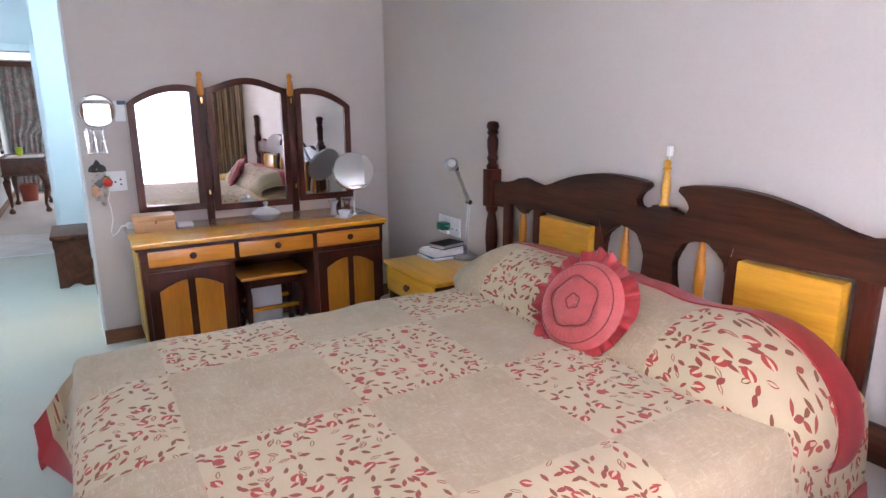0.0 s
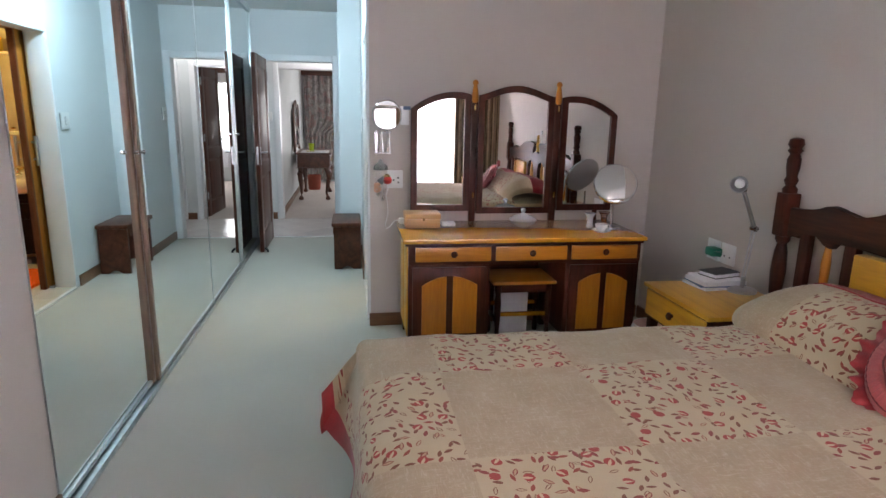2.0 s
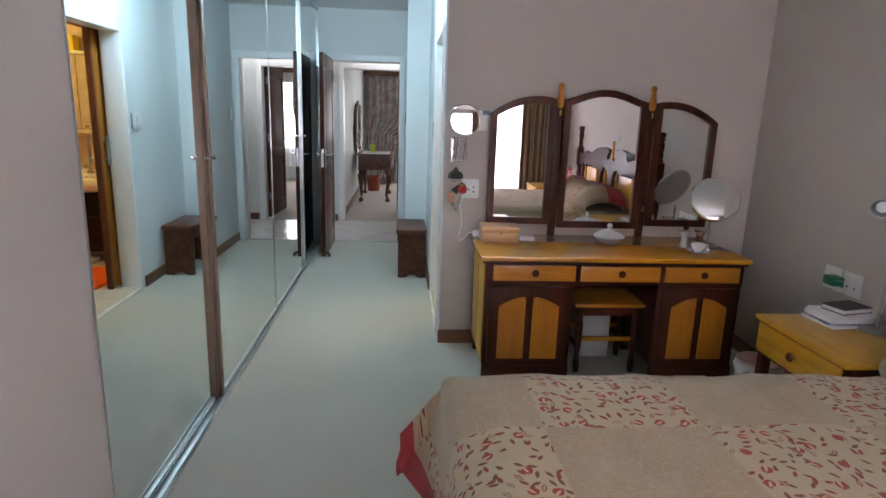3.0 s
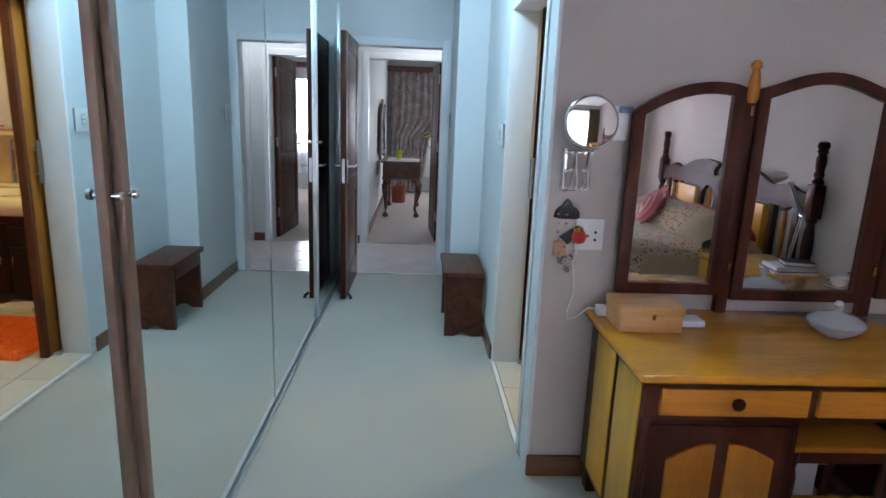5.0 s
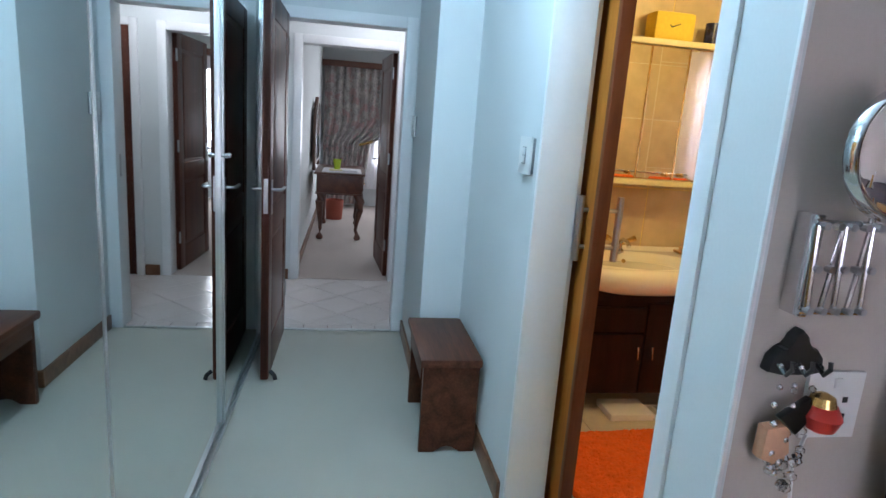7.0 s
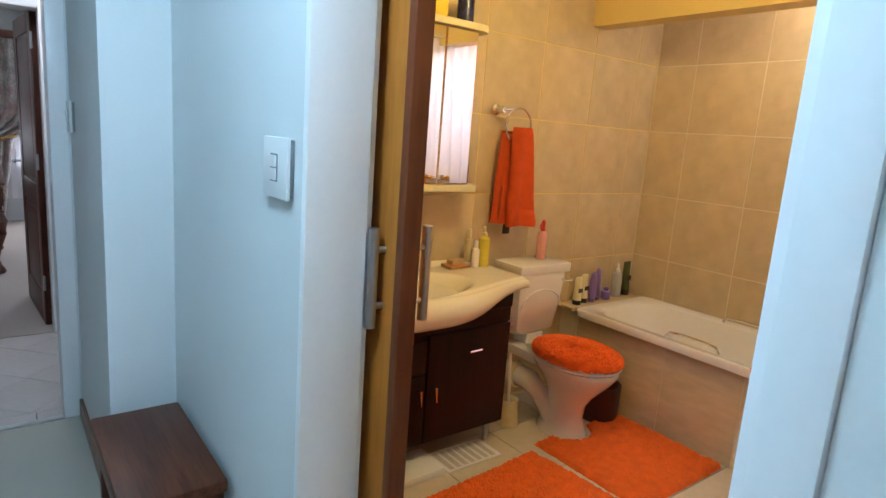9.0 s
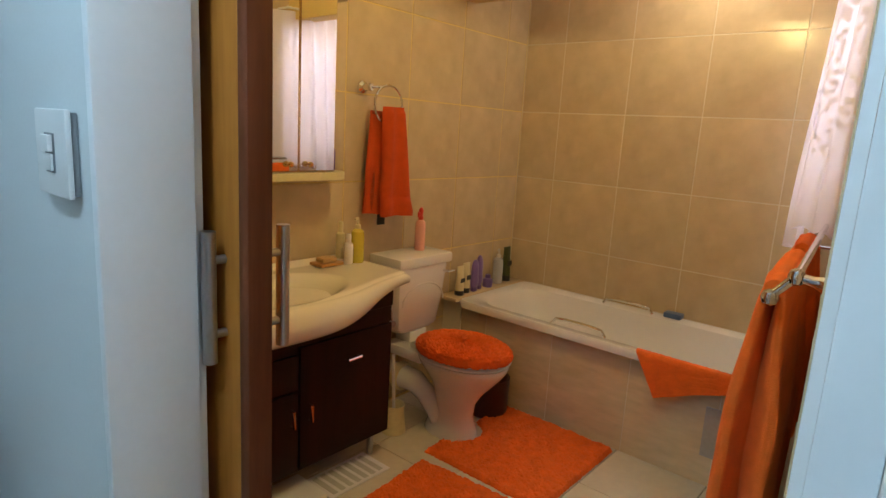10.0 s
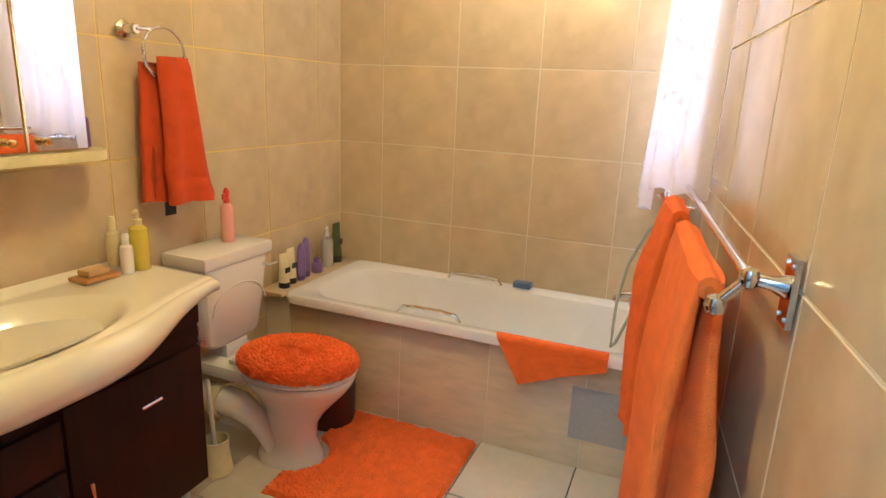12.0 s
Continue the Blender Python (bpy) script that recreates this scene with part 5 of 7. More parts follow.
# ---- passage ----
def bench():
    s = thing("bench", (-0.14, 5.84, 0), "dark brown wooden bench with scalloped ends in the passage", "bench")
    x0, x1, y0, y1 = -0.30, -0.022, 5.545, 6.12
    part("seat", B(x0, x1, y0, y1, 0.415, 0.455, 0.014), STOOLW, s, "rounded worn wooden seat")
    for y in (y0 + 0.03, y1 - 0.065):
        a, b = x0 + 0.02, x1 - 0.005
        w = b - a
        pts = [(a, 0.0), (a, 0.36), (a, 0.414), (b, 0.414), (b, 0.0), (b - 0.07, 0.0), (b - 0.085, 0.018), (b - 0.10, 0.028), ((a + b) / 2, 0.034), (a + 0.10, 0.028), (a + 0.085, 0.018), (a + 0.07, 0.0)]
        part("end_panel", Sl(pts, 1, y, y + 0.032, bev=0.004), STOOLW, s)
    part("apron", B(x0 + 0.012, x0 + 0.03, y0 + 0.065, y1 - 0.068, 0.335, 0.414, 0.004), STOOLW, s)
    part("apron", B(x1 - 0.03, x1 - 0.012, y0 + 0.065, y1 - 0.068, 0.335, 0.414, 0.004), STOOLW, s)
    return s


bench()


def light_switch(x, y, z, label, axis=0):
    s = thing("light_switch", (x, y, z), label, "light switch")
    # Dark rim behind the plate: colours in the shadow gap at the wall.
    part("shadow_rim", B(x - 0.010, x - 0.0005, y - 0.064, y + 0.064, z - 0.062, z + 0.062, 0.003), GAPSHADE, s)
    part("plate", B(x - 0.020, x - 0.0105, y - 0.068, y + 0.068, z - 0.066, z + 0.066, 0.004), PLASTIC, s)
    # Dark backing round the rockers: shade of their gap put in as colour.
    part("rocker_gap_shade", B(x - 0.0215, x - 0.0203, y - 0.020, y + 0.020, z - 0.030, z + 0.030, 0.0), GAPSHADE, s)
    part("rocker", B(x - 0.029, x - 0.0217, y - 0.017, y + 0.017, z + 0.002, z + 0.027, 0.002), PLASTIC, s)
    part("rocker", B(x - 0.026, x - 0.0217, y - 0.017, y + 0.017, z - 0.027, z - 0.001, 0.002), PLASTIC, s)
    return s


light_switch(0.0, 5.258, 1.362, "white double light switch beside the bathroom doorway")
light_switch(-0.22, 7.02, 1.42, "white light switch near the hall doorway")


def panel_door(name, hinge, length, angle, label, handle_at=1.02, m=DOORW):
    """A dark panelled leaf, 40 mm thick, that stands open about its hinge; angle from the x axis."""
    d = thing(name, (*hinge, 0), label, "door", kind="structure")
    mt = pose(*hinge, 0, 0, 0, angle)

    def put(nm, bm, mat, par, lab=""):
        bmesh.ops.transform(bm, matrix=mt, verts=bm.verts)
        return part(nm, bm, mat, par, lab)

    leaf = put("leaf", B(0.0, length, -0.014, 0.014, 0.008, 2.03), m, d, "dark panelled door leaf")
    for a, b in ((0.0, 0.115), (length - 0.115, length)):
        put("stile", B(a, b, -0.021, 0.021, 0.008, 2.032, 0.004), m, leaf)
    for a, b in ((0.008, 0.21), (0.80, 0.95), (1.91, 2.032)):
        put("rail", B(0.1155, length - 0.1155, -0.021, 0.021, a, b, 0.004), m, leaf)
    for a, b in ((0.24, 0.77), (0.98, 1.88)):
        put("raised_panel", B(0.15, length - 0.15, -0.019, 0.019, a, b, 0.006), m, leaf)
    for s in (-1, 1):
        h = put("back_plate", B(length - 0.075, length - 0.04, *sorted((s * 0.0215, s * 0.027)), handle_at - 0.09, handle_at + 0.09, 0.002), STEEL, d, "brushed steel back plate")
        put("lever", Tb([(length - 0.058, s * 0.025, handle_at + 0.04), (length - 0.058, s * 0.065, handle_at + 0.04), (length - 0.075, s * 0.075, handle_at + 0.04), (length - 0.175, s * 0.075, handle_at + 0.04)], 0.009), STEEL, d, "steel lever handle")
        put("key_hole", Lt([(0.006, s * 0.0275), (0.006, s * 0.029)], length - 0.058, 0, handle_at - 0.04, 10, axis="y"), BLACK, d)
    for z in (0.25, 1.05, 1.8):
        put("hinge", Lt([(0.008, 0), (0.008, 0.1)], -0.006, 0.018, z, 10), STEEL, d)
    put("edge_plate", B(length - 0.0005, length + 0.002, -0.011, 0.011, handle_at - 0.08, handle_at + 0.1), STEEL, d)
    return d, put


d1, put = panel_door("door_1", (-1.042, 7.11), 0.79, -90.5, "dark panelled wooden door standing open into the passage", 1.01)
put("door_stop", Tb([(0.77, 0.03, 0.05), (0.785, 0.055, 0.03), (0.79, 0.06, 0.008)], 0.012), BLACK, d1, "black foot-operated door stop")
panel_door("door_2", (-0.255, 8.62), 0.82, 94.0, "dark panelled wooden door open into the far bedroom", 1.01)
d3 = thing("door_3", (0.5, 8.43, 0), "closed dark wooden door in the hall wall", "door", kind="structure")
part("leaf", B(0.03, 0.79, 8.425, 8.449, 0.008, 2.03, 0.003), DOORW, d3)
part("frame_side", B(-0.03, 0.029, 8.415, 8.4495, 0, 2.09, 0.005), GLOSS_WHITE, d3)
part("frame_side", B(0.791, 0.85, 8.415, 8.4495, 0, 2.09, 0.005), GLOSS_WHITE, d3)
part("frame_head", B(0.03, 0.79, 8.415, 8.4495, 2.031, 2.09, 0.005), GLOSS_WHITE, d3)
sw = thing("light_switch", (-1.17, 8.44, 1.4), "white light switch on the hall wall", "light switch")
part("plate", B(-1.215, -1.14, 8.437, 8.4495, 1.34, 1.46, 0.004), PLASTIC, sw)
part("rocker", B(-1.19, -1.165, 8.432, 8.4365, 1.385, 1.42, 0.002), PLASTIC, sw)


# ---- far bedroom ----
def far_table():
    t = thing("mahogany_table", (-0.70, 10.8, 0), "mahogany dressing table with ball and claw feet", "dressing table")
    x0, x1, y0, y1 = -0.985, -0.455, 10.22, 11.35
    part("top", B(x0 - 0.03, x1 + 0.03, y0 - 0.03, y1 + 0.03, 0.775, 0.80, 0.008), MAHOG, t)
    part("case", B(x0, x1, y0, y1, 0.56, 0.7745, 0.006), MAHOG, t)
    part("moulding", B(x0 - 0.012, x1 + 0.012, y0 - 0.012, y1 + 0.012, 0.545, 0.5595, 0.004), MAHOG, t)
    for a, b in ((10.26, 10.60), (10.63, 10.94), (10.97, 11.31)):
        d = part("drawer", B(x1 + 0.0005, x1 + 0.012, a, b, 0.59, 0.75, 0.004), MAHOG, t)
        part("handle", Tb([(x1 + 0.012, (a + b) / 2 - 0.05, 0.68), (x1 + 0.03, (a + b) / 2 - 0.04, 0.665), (x1 + 0.03, (a + b) / 2 + 0.04, 0.665), (x1 + 0.012, (a + b) / 2 + 0.05, 0.68)], 0.005, 8), BRASS, d)
    for x, sx in ((x0 + 0.05, -0.3), (x1 - 0.05, 1)):
        for y, sy in ((y0 + 0.05, -1), (y1 - 0.05, 1)):
            pts = [(x, y, 0.55), (x + 0.035 * sx, y + 0.03 * sy, 0.46), (x + 0.03 * sx, y + 0.025 * sy, 0.36), (x, y, 0.22), (x - 0.012 * sx, y - 0.01 * sy, 0.12), (x + 0.01 * sx, y + 0.01 * sy, 0.06)]
            l = part("cabriole_leg", Tb(pts, [0.055, 0.052, 0.040, 0.026, 0.020, 0.022], 12), MAHOG, t)
            part("claw_foot", Lt([(0.02, 0.003), (0.038, 0.015), (0.042, 0.035), (0.03, 0.06), (0.018, 0.075)], x + 0.01 * sx, y + 0.01 * sy, 0, 14), MAHOG, l)
    return t


far_table()
fm = thing("carved_mirror", (-1.03, 10.85, 0.8), "dark carved swing mirror standing on the mahogany table", "mirror")
pts = [(10.45, 0.86), (11.25, 0.86), (11.25, 1.35), (11.20, 1.47), (11.08, 1.50), (10.95, 1.60), (10.85, 1.66), (10.75, 1.60), (10.62, 1.50), (10.50, 1.47), (10.45, 1.35)]
part("frame", Sl(pts, 0, -1.055, -1.015, bev=0.008), MAHOG, fm)
gp = [(10.85 + (y - 10.85) * 0.85, 1.18 + (z - 1.18) * 0.84) for y, z in pts]
part("glass", Sl(gp, 0, -1.0145, -1.009), MIRROR2, fm)
for y in (10.40, 11.30):
    part("support", Lt([(0.02, 0.801), (0.025, 0.83), (0.014, 0.9), (0.018, 1.2), (0.022, 1.5), (0.012, 1.54), (0.020, 1.57), (0.004, 1.60)], -1.03, y, 0, 12), MAHOG, fm)
lc = thing("lime_cup", (-0.75, 10.45, 0.80), "lime green plastic beaker on the far table", "cup")
part("beaker", Lt([(0.035, 0.001), (0.05, 0.12), (0.046, 0.12), (0.03, 0.01)], -0.76, 10.50, 0.821, 18), LIME, lc)
fp = thing("papers", (-0.64, 10.45, 0.80), "white cloth and papers on the far table", "papers")
part("cloth", B(-0.93, -0.47, 10.24, 10.85, 0.801, 0.806, 0.002), PAPER, fp)
part("papers", B(-0.70, -0.52, 10.30, 10.45, 0.8065, 0.83, 0.004), PAPER, fp)
part("box", B(-0.85, -0.68, 10.42, 10.58, 0.8065, 0.82, 0.004), CREAMP, fp)
rb = thing("red_basket", (-0.78, 11.5, 0), "small red basket on the carpet beyond the table", "basket")
part("basket", Lt([(0.11, 0.003), (0.13, 0.28), (0.125, 0.28), (0.10, 0.02)], -0.80, 11.75, 0, 18), surface("rust_basket", (0.32, 0.07, 0.04), 0.7), rb)
fc = thing("curtain", (-0.55, 12.95, 0.05), "faded floral full-length curtain tied back", "curtain", "far bedroom curtains")


def tied(u, v):
    z = 0.06 + 2.15 * v
    if z < 1.07:
        right = -0.28 - 0.13 * (1.07 - z)
    else:
        right = -0.28 + 0.45 * min(1.0, (z - 1.07) / 0.32) ** 0.6
    left = -1.03
    x = left + (right - left) * u
    return (x, 12.93 + 0.045 * math.sin(2 * math.pi * 9 * u) * (0.7 + 0.3 * v), z)


part("cloth", thicken(sheet(tied, 90, 44), 0.004), FLORAL, fc, "grey floral curtain cloth")
part("tie_back", Tb([(-0.46, 12.90, 1.02), (-0.36, 12.865, 1.05), (-0.28, 12.87, 1.08), (-0.25, 12.99, 1.11)], 0.02, 8), BRASS, fc, "gold tie-back")
pl = solo("pelmet", B(-1.075, 1.9, 12.86, 13.05, 2.20, 2.29, 0.006), MAHOG, "dark wooden pelmet above the far curtains", "pelmet")
part("fixing", B(-1.075, 1.9, 13.051, 13.199, 2.24, 2.26), MAHOG, pl)
fn = thing("net_curtain", (0.75, 13.1, 0.1), "white net curtain over the far window", "net curtain")
part("net", drape(-0.6, 1.8, 13.08, 0.3, 2.2, 22, 0.015, 120), NET, fn)


# ---- bathroom ----
sd = thing("door_4", (0.21, 5.5, 0), "brown wooden sliding door pushed back into its pocket", "door", kind="structure")
part("leaf", B(0.186, 0.226, 5.0705, 5.98, 0.02, 2.03, 0.002), SLIDEW, sd, "brown wooden sliding leaf")
part("edge_strip", B(0.184, 0.230, 5.042, 5.070, 0.02, 2.03, 0.003), EDGEW, sd, "dark hardwood edge strip")
for x, s in ((0.157, -1), (0.302, 1)):
    face = 0.186 if s < 0 else 0.226
    h = part("pull_handle", Tb([(x, 5.118, 1.015), (x, 5.118, 1.245)], 0.0125, 14), STEEL, sd, "brushed steel bar handle")
    for z in (1.065, 1.195):
        part("handle_post", Tb([(x, 5.118, z), (face, 5.118, z)], 0.008, 10), STEEL, h)


def vanity():
    v = thing("vanity_unit", (1.1, 6.0, 0), "dark veneer vanity unit with cream ceramic basin", "vanity unit")
    x0, x1, y0, y1 = 0.50, 1.385, 5.895, 6.262
    part("body", B(x0, x1, y0 + 0.019, y1, 0.12, 0.70, 0.003), VANITY, v)
    part("apron", Sl([(x1, 0.701), (x1, 0.781), (x1 - 0.10, 0.772), (x1 - 0.22, 0.740), (x1 - 0.34, 0.7015)], 1, y0 + 0.004, y0 + 0.04), VANITY, v)
    part("side_cheek", Sl([(y0 + 0.02, 0.701), (y1, 0.701), (y1, 0.80), (y0 + 0.02, 0.785)], 0, x1 - 0.018, x1 - 0.001), VANITY, v)
    def handle(par, a, b, z0, z1):
        part("handle", Tb([(a, y0 - 0.002, z0), (a, y0 - 0.022, z0), (b, y0 - 0.022, z1), (b, y0 - 0.002, z1)], 0.0065, 8), CHROME, par, "small chrome handle")
    part("door", B(x0 + 0.01, 0.909, y0, y0 + 0.018, 0.135, 0.455, 0.004), VANITY, v, "dark veneer door")
    dr = part("laundry_front", B(0.919, x1 - 0.004, y0, y0 + 0.018, 0.135, 0.625, 0.004), VANITY, v, "dark veneer tilting front")
    part("drawer", B(x0 + 0.01, 0.909, y0, y0 + 0.018, 0.467, 0.60, 0.004), VANITY, v)
    part("top_rail", B(x0 + 0.01, x1 - 0.006, y0 + 0.004, y0 + 0.018, 0.633, 0.70, 0.003), VANITY, v)
    handle(dr, 1.128, 1.194, 0.528, 0.530)
    handle(v, 0.957, 0.958, 0.33, 0.395)
    handle(v, 0.877, 0.878, 0.33, 0.395)
    for x in (x0 + 0.05, x1 - 0.05):
        for y in (y0 + 0.06, y1 - 0.06):
            part("leg", Lt([(0.012, 0.016), (0.014, 0.03), (0.016, 0.09), (0.022, 0.119)], x, y, 0, 12), STEEL, v)
    # basin: a slab whose front swells out, with a sunken bowl
    bcx, bcy = 0.84, 5.985

    def front(x):
        w = abs(x - bcx) / 0.40
        return 5.895 - 0.115 * math.exp(-w ** 3.0) + 0.012 * max(0, x - 1.35) / 0.12

    def bulge(x):
        return math.exp(-(abs(x - bcx) / 0.43) ** 3.2)

    def top(u, w):
        x = 0.44 + 1.035 * u
        yf = front(x)
        y = yf + (6.264 - yf) * w
        dx, dy = (x - bcx) / 0.335, (y - bcy) / 0.205
        r = min(1.0, math.sqrt(dx * dx + dy * dy))
        dip = 0.135 * (0.5 * (1 + math.cos(math.pi * r ** 1.5))) ** 0.8
        roll = 0.008 * max(0, 1 - w / 0.05) ** 2 + 0.012 * max(0, 1 - (1 - u) / 0.03) ** 2 + 0.012 * max(0, 1 - u / 0.03) ** 2
        back = 0.018 * max(0, (w - 0.9) / 0.1)
        return (x, y, 0.836 - dip - roll + back)

    b = part("basin", sheet(top, 90, 56), BASIN, v, "cream ceramic basin with a swelling front")

    def belly(u, w):
        x = 0.44 + 1.035 * u
        k = bulge(x)
        rise, out = 0.022 + 0.046 * k, 0.016 + 0.036 * k
        a = w * math.pi * 1.05
        y = front(x) - out * math.sin(min(a, math.pi)) ** 0.9 + (0.10 * k + 0.01) * max(0, w - 0.45) ** 1.5
        z = 0.828 - rise * (1 - math.cos(min(a, math.pi))) - 0.012 * max(0, 1 - (1 - u) / 0.03) ** 2 * (1 - w)
        return (x, y, z)

    part("basin_skirt", sheet(belly, 70, 22), BASIN, b)
    part("basin_end", B(1.463, 1.474, 5.91, 6.263, 0.785, 0.815, 0.004), BASIN, b)
    part("basin_under", B(0.445, 1.47, 5.905, 6.263, 0.782, 0.79), BASIN, b)
    part("plug_hole", Lt([(0.022, 0.0), (0.022, 0.006), (0.012, 0.007)], bcx, bcy + 0.01, 0.701, 16), CHROME, b)
    part("overflow", Lt([(0.011, -0.004), (0.011, 0.004)], bcx, 6.095, 0.80, 14, axis="y"), BRASS, b)
    t = part("tap", Lt([(0.03, 0.0), (0.03, 0.008), (0.018, 0.02), (0.016, 0.06), (0.012, 0.07)], bcx, 6.17, 0.835, 16), CHROME, v, "chrome basin mixer tap with brass tint")
    part("spout", Tb([(bcx, 6.17, 0.885), (bcx, 6.13, 0.91), (bcx, 6.08, 0.905), (bcx, 6.055, 0.885)], 0.011), CHROME, t)
    for s in (-1, 1):
        part("tap_head", Tb([(bcx, 6.17, 0.88), (bcx + 0.05 * s, 6.165, 0.90), (bcx + 0.085 * s, 6.16, 0.915)], [0.012, 0.012, 0.017]), BRASS, t)
    return v


vanity()
sp = thing("soap_dish", (1.25, 6.17, 0.835), "wooden soap dish with brown soap on the basin", "soap dish")
part("dish", B(1.19, 1.31, 6.13, 6.215, 0.8395, 0.853, 0.005), HONEY, sp)
so = solo("soap", B(1.21, 1.285, 6.145, 6.20, 0.8535, 0.876, 0.009), SOAP, "worn bar of brown soap", "soap")


def bottle(x, y, z, h, r, m, cap, capm, label, flat=1.0, name="bottle"):
    b = thing(name, (x, y, z), label, "bottle", "toiletry bottles")
    part("body", Lt([(r * 0.9, 0.0), (r, 0.006), (r, h * 0.55), (r * 0.92, h * 0.66), (r * 0.45, h * 0.72)], x, y, z + 0.001, 16, sy=flat), m, b)
    if cap == "pump":
        part("pump", Lt([(r * 0.45, h * 0.721), (r * 0.45, h * 0.8), (r * 0.2, h * 0.81), (r * 0.2, h * 0.92)], x, y, z, 12), capm, b)
        part("nozzle", Tb([(x, y, z + h * 0.94), (x - 0.028, y - 0.012, z + h * 0.93)], 0.006, 8), capm, b)
    elif cap == "spray":
        part("spray_head", Lt([(r * 0.5, h * 0.721), (r * 0.5, h * 0.79), (r * 0.35, h * 0.82), (r * 0.5, h * 0.93), (r * 0.2, h)], x, y, z, 12), capm, b)
        part("trigger", B(x - 0.022, x - 0.010, y - 0.004, y + 0.004, z + h * 0.78, z + h * 0.9, 0.002), capm, b)
    else:
        part("cap", Lt([(r * 0.55, h * 0.721), (r * 0.55, h * 0.95), (r * 0.4, h)], x, y, z, 14), capm, b)
    return b


def squeeze(x, y, z, h, w, m, capm, label):
    """A flattened tube that stands on its cap."""
    b = thing("squeeze_tube", (x, y, z), label, "tube", "toiletry bottles")
    part("cap", Lt([(w * 0.42, 0.001), (w * 0.42, h * 0.14), (w * 0.38, h * 0.16)], x, y, z, 14), capm, b)
    bm = bmesh.new()
    rings = []
    for k in range(7):
        u = k / 6
        rr = [bm.verts.new((x + w * 0.5 * (0.85 + 0.15 * u) * math.cos(a), y + w * 0.42 * (1 - 0.85 * u) * math.sin(a), z + h * (0.165 + 0.835 * u))) for a in [2 * math.pi * i / 16 for i in range(16)]]
        rings.append(rr)
    for p, q in zip(rings, rings[1:]):
        for i in range(16):
            bm.faces.new((p[i], p[(i + 1) % 16], q[(i + 1) % 16], q[i]))
    bm.faces.new(rings[0][::-1])
    bm.faces.new(rings[-1])
    part("tube", bm, m, b)
    part("label_band", B(x - w * 0.3, x + w * 0.3, y - w * 0.36, y - w * 0.34, z + h * 0.45, z + h * 0.6), capm, b)
    return b


bottle(1.40, 6.15, 0.836, 0.21, 0.030, YELLOWP, "pump", CREAMP, "yellow liquid soap bottle with a pump on the basin")
bottle(1.345, 6.145, 0.836, 0.135, 0.021, CERAMIC, "cap", CERAMIC, "slim white bottle on the basin")
bottle(1.345, 6.20, 0.852, 0.165, 0.021, CREAMP, "cap", CREAMP, "slim cream bottle behind the white one on the basin")
bottle(1.83, 6.17, 0.838, 0.215, 0.026, PINKP, "spray", REDP, "pink spray bottle with red nozzle on the cistern")
LZ = 0.536
bottle(2.20, 4.545, LZ, 0.20, 0.031, OLIVE, "cap", BLACK, "dark green shampoo bottle on the bath rim by the taps", 0.7)


def flask(x, y, z, h, w, m, label):
    """A flat bottle with a waist and a rounded shoulder, standing on a darker cap."""
    b = thing("shampoo_bottle", (x, y, z), label, "bottle", "toiletry bottles")
    part("cap", Lt([(w * 0.36, 0.001), (w * 0.38, 0.012), (w * 0.36, 0.024)], x, y, z, 16, sy=0.6), PURPLE, b)
    prof = [(0.36, 0.13), (0.46, 0.22), (0.48, 0.35), (0.43, 0.50), (0.44, 0.66), (0.40, 0.82), (0.28, 0.94), (0.10, 1.0)]
    part("body", Lt([(w * r, h * k) for r, k in prof], x, y, z, 18, sy=0.52), m, b)
    return b


LILAC = surface("lilac_plastic", (0.20, 0.12, 0.36), 0.35, 0, 0.08, 8, 60, 0.0)
squeeze(2.20, 6.19, LZ, 0.165, 0.062, CREAMP, BLACK, "cream squeeze tube with dark cap on the bath ledge")
squeeze(2.272, 6.205, LZ, 0.172, 0.062, CREAMP, BLACK, "cream squeeze tube with dark cap on the bath ledge")
flask(2.335, 6.19, LZ, 0.185, 0.068, LILAC, "purple shampoo bottle on the bath ledge")
flask(2.395, 6.205, LZ, 0.20, 0.068, LILAC, "purple conditioner bottle on the bath ledge")
bottle(2.48, 6.20, LZ, 0.075, 0.030, LILAC, "cap", LILAC, "short lilac jar on the bath ledge")
bottle(2.60, 6.215, LZ, 0.225, 0.031, CRYSTAL, "pump", CERAMIC, "clear pump bottle on the bath ledge")
squeeze(2.70, 6.225, LZ, 0.215, 0.072, OLIVE, BLACK, "dark olive shampoo tube on the bath ledge")


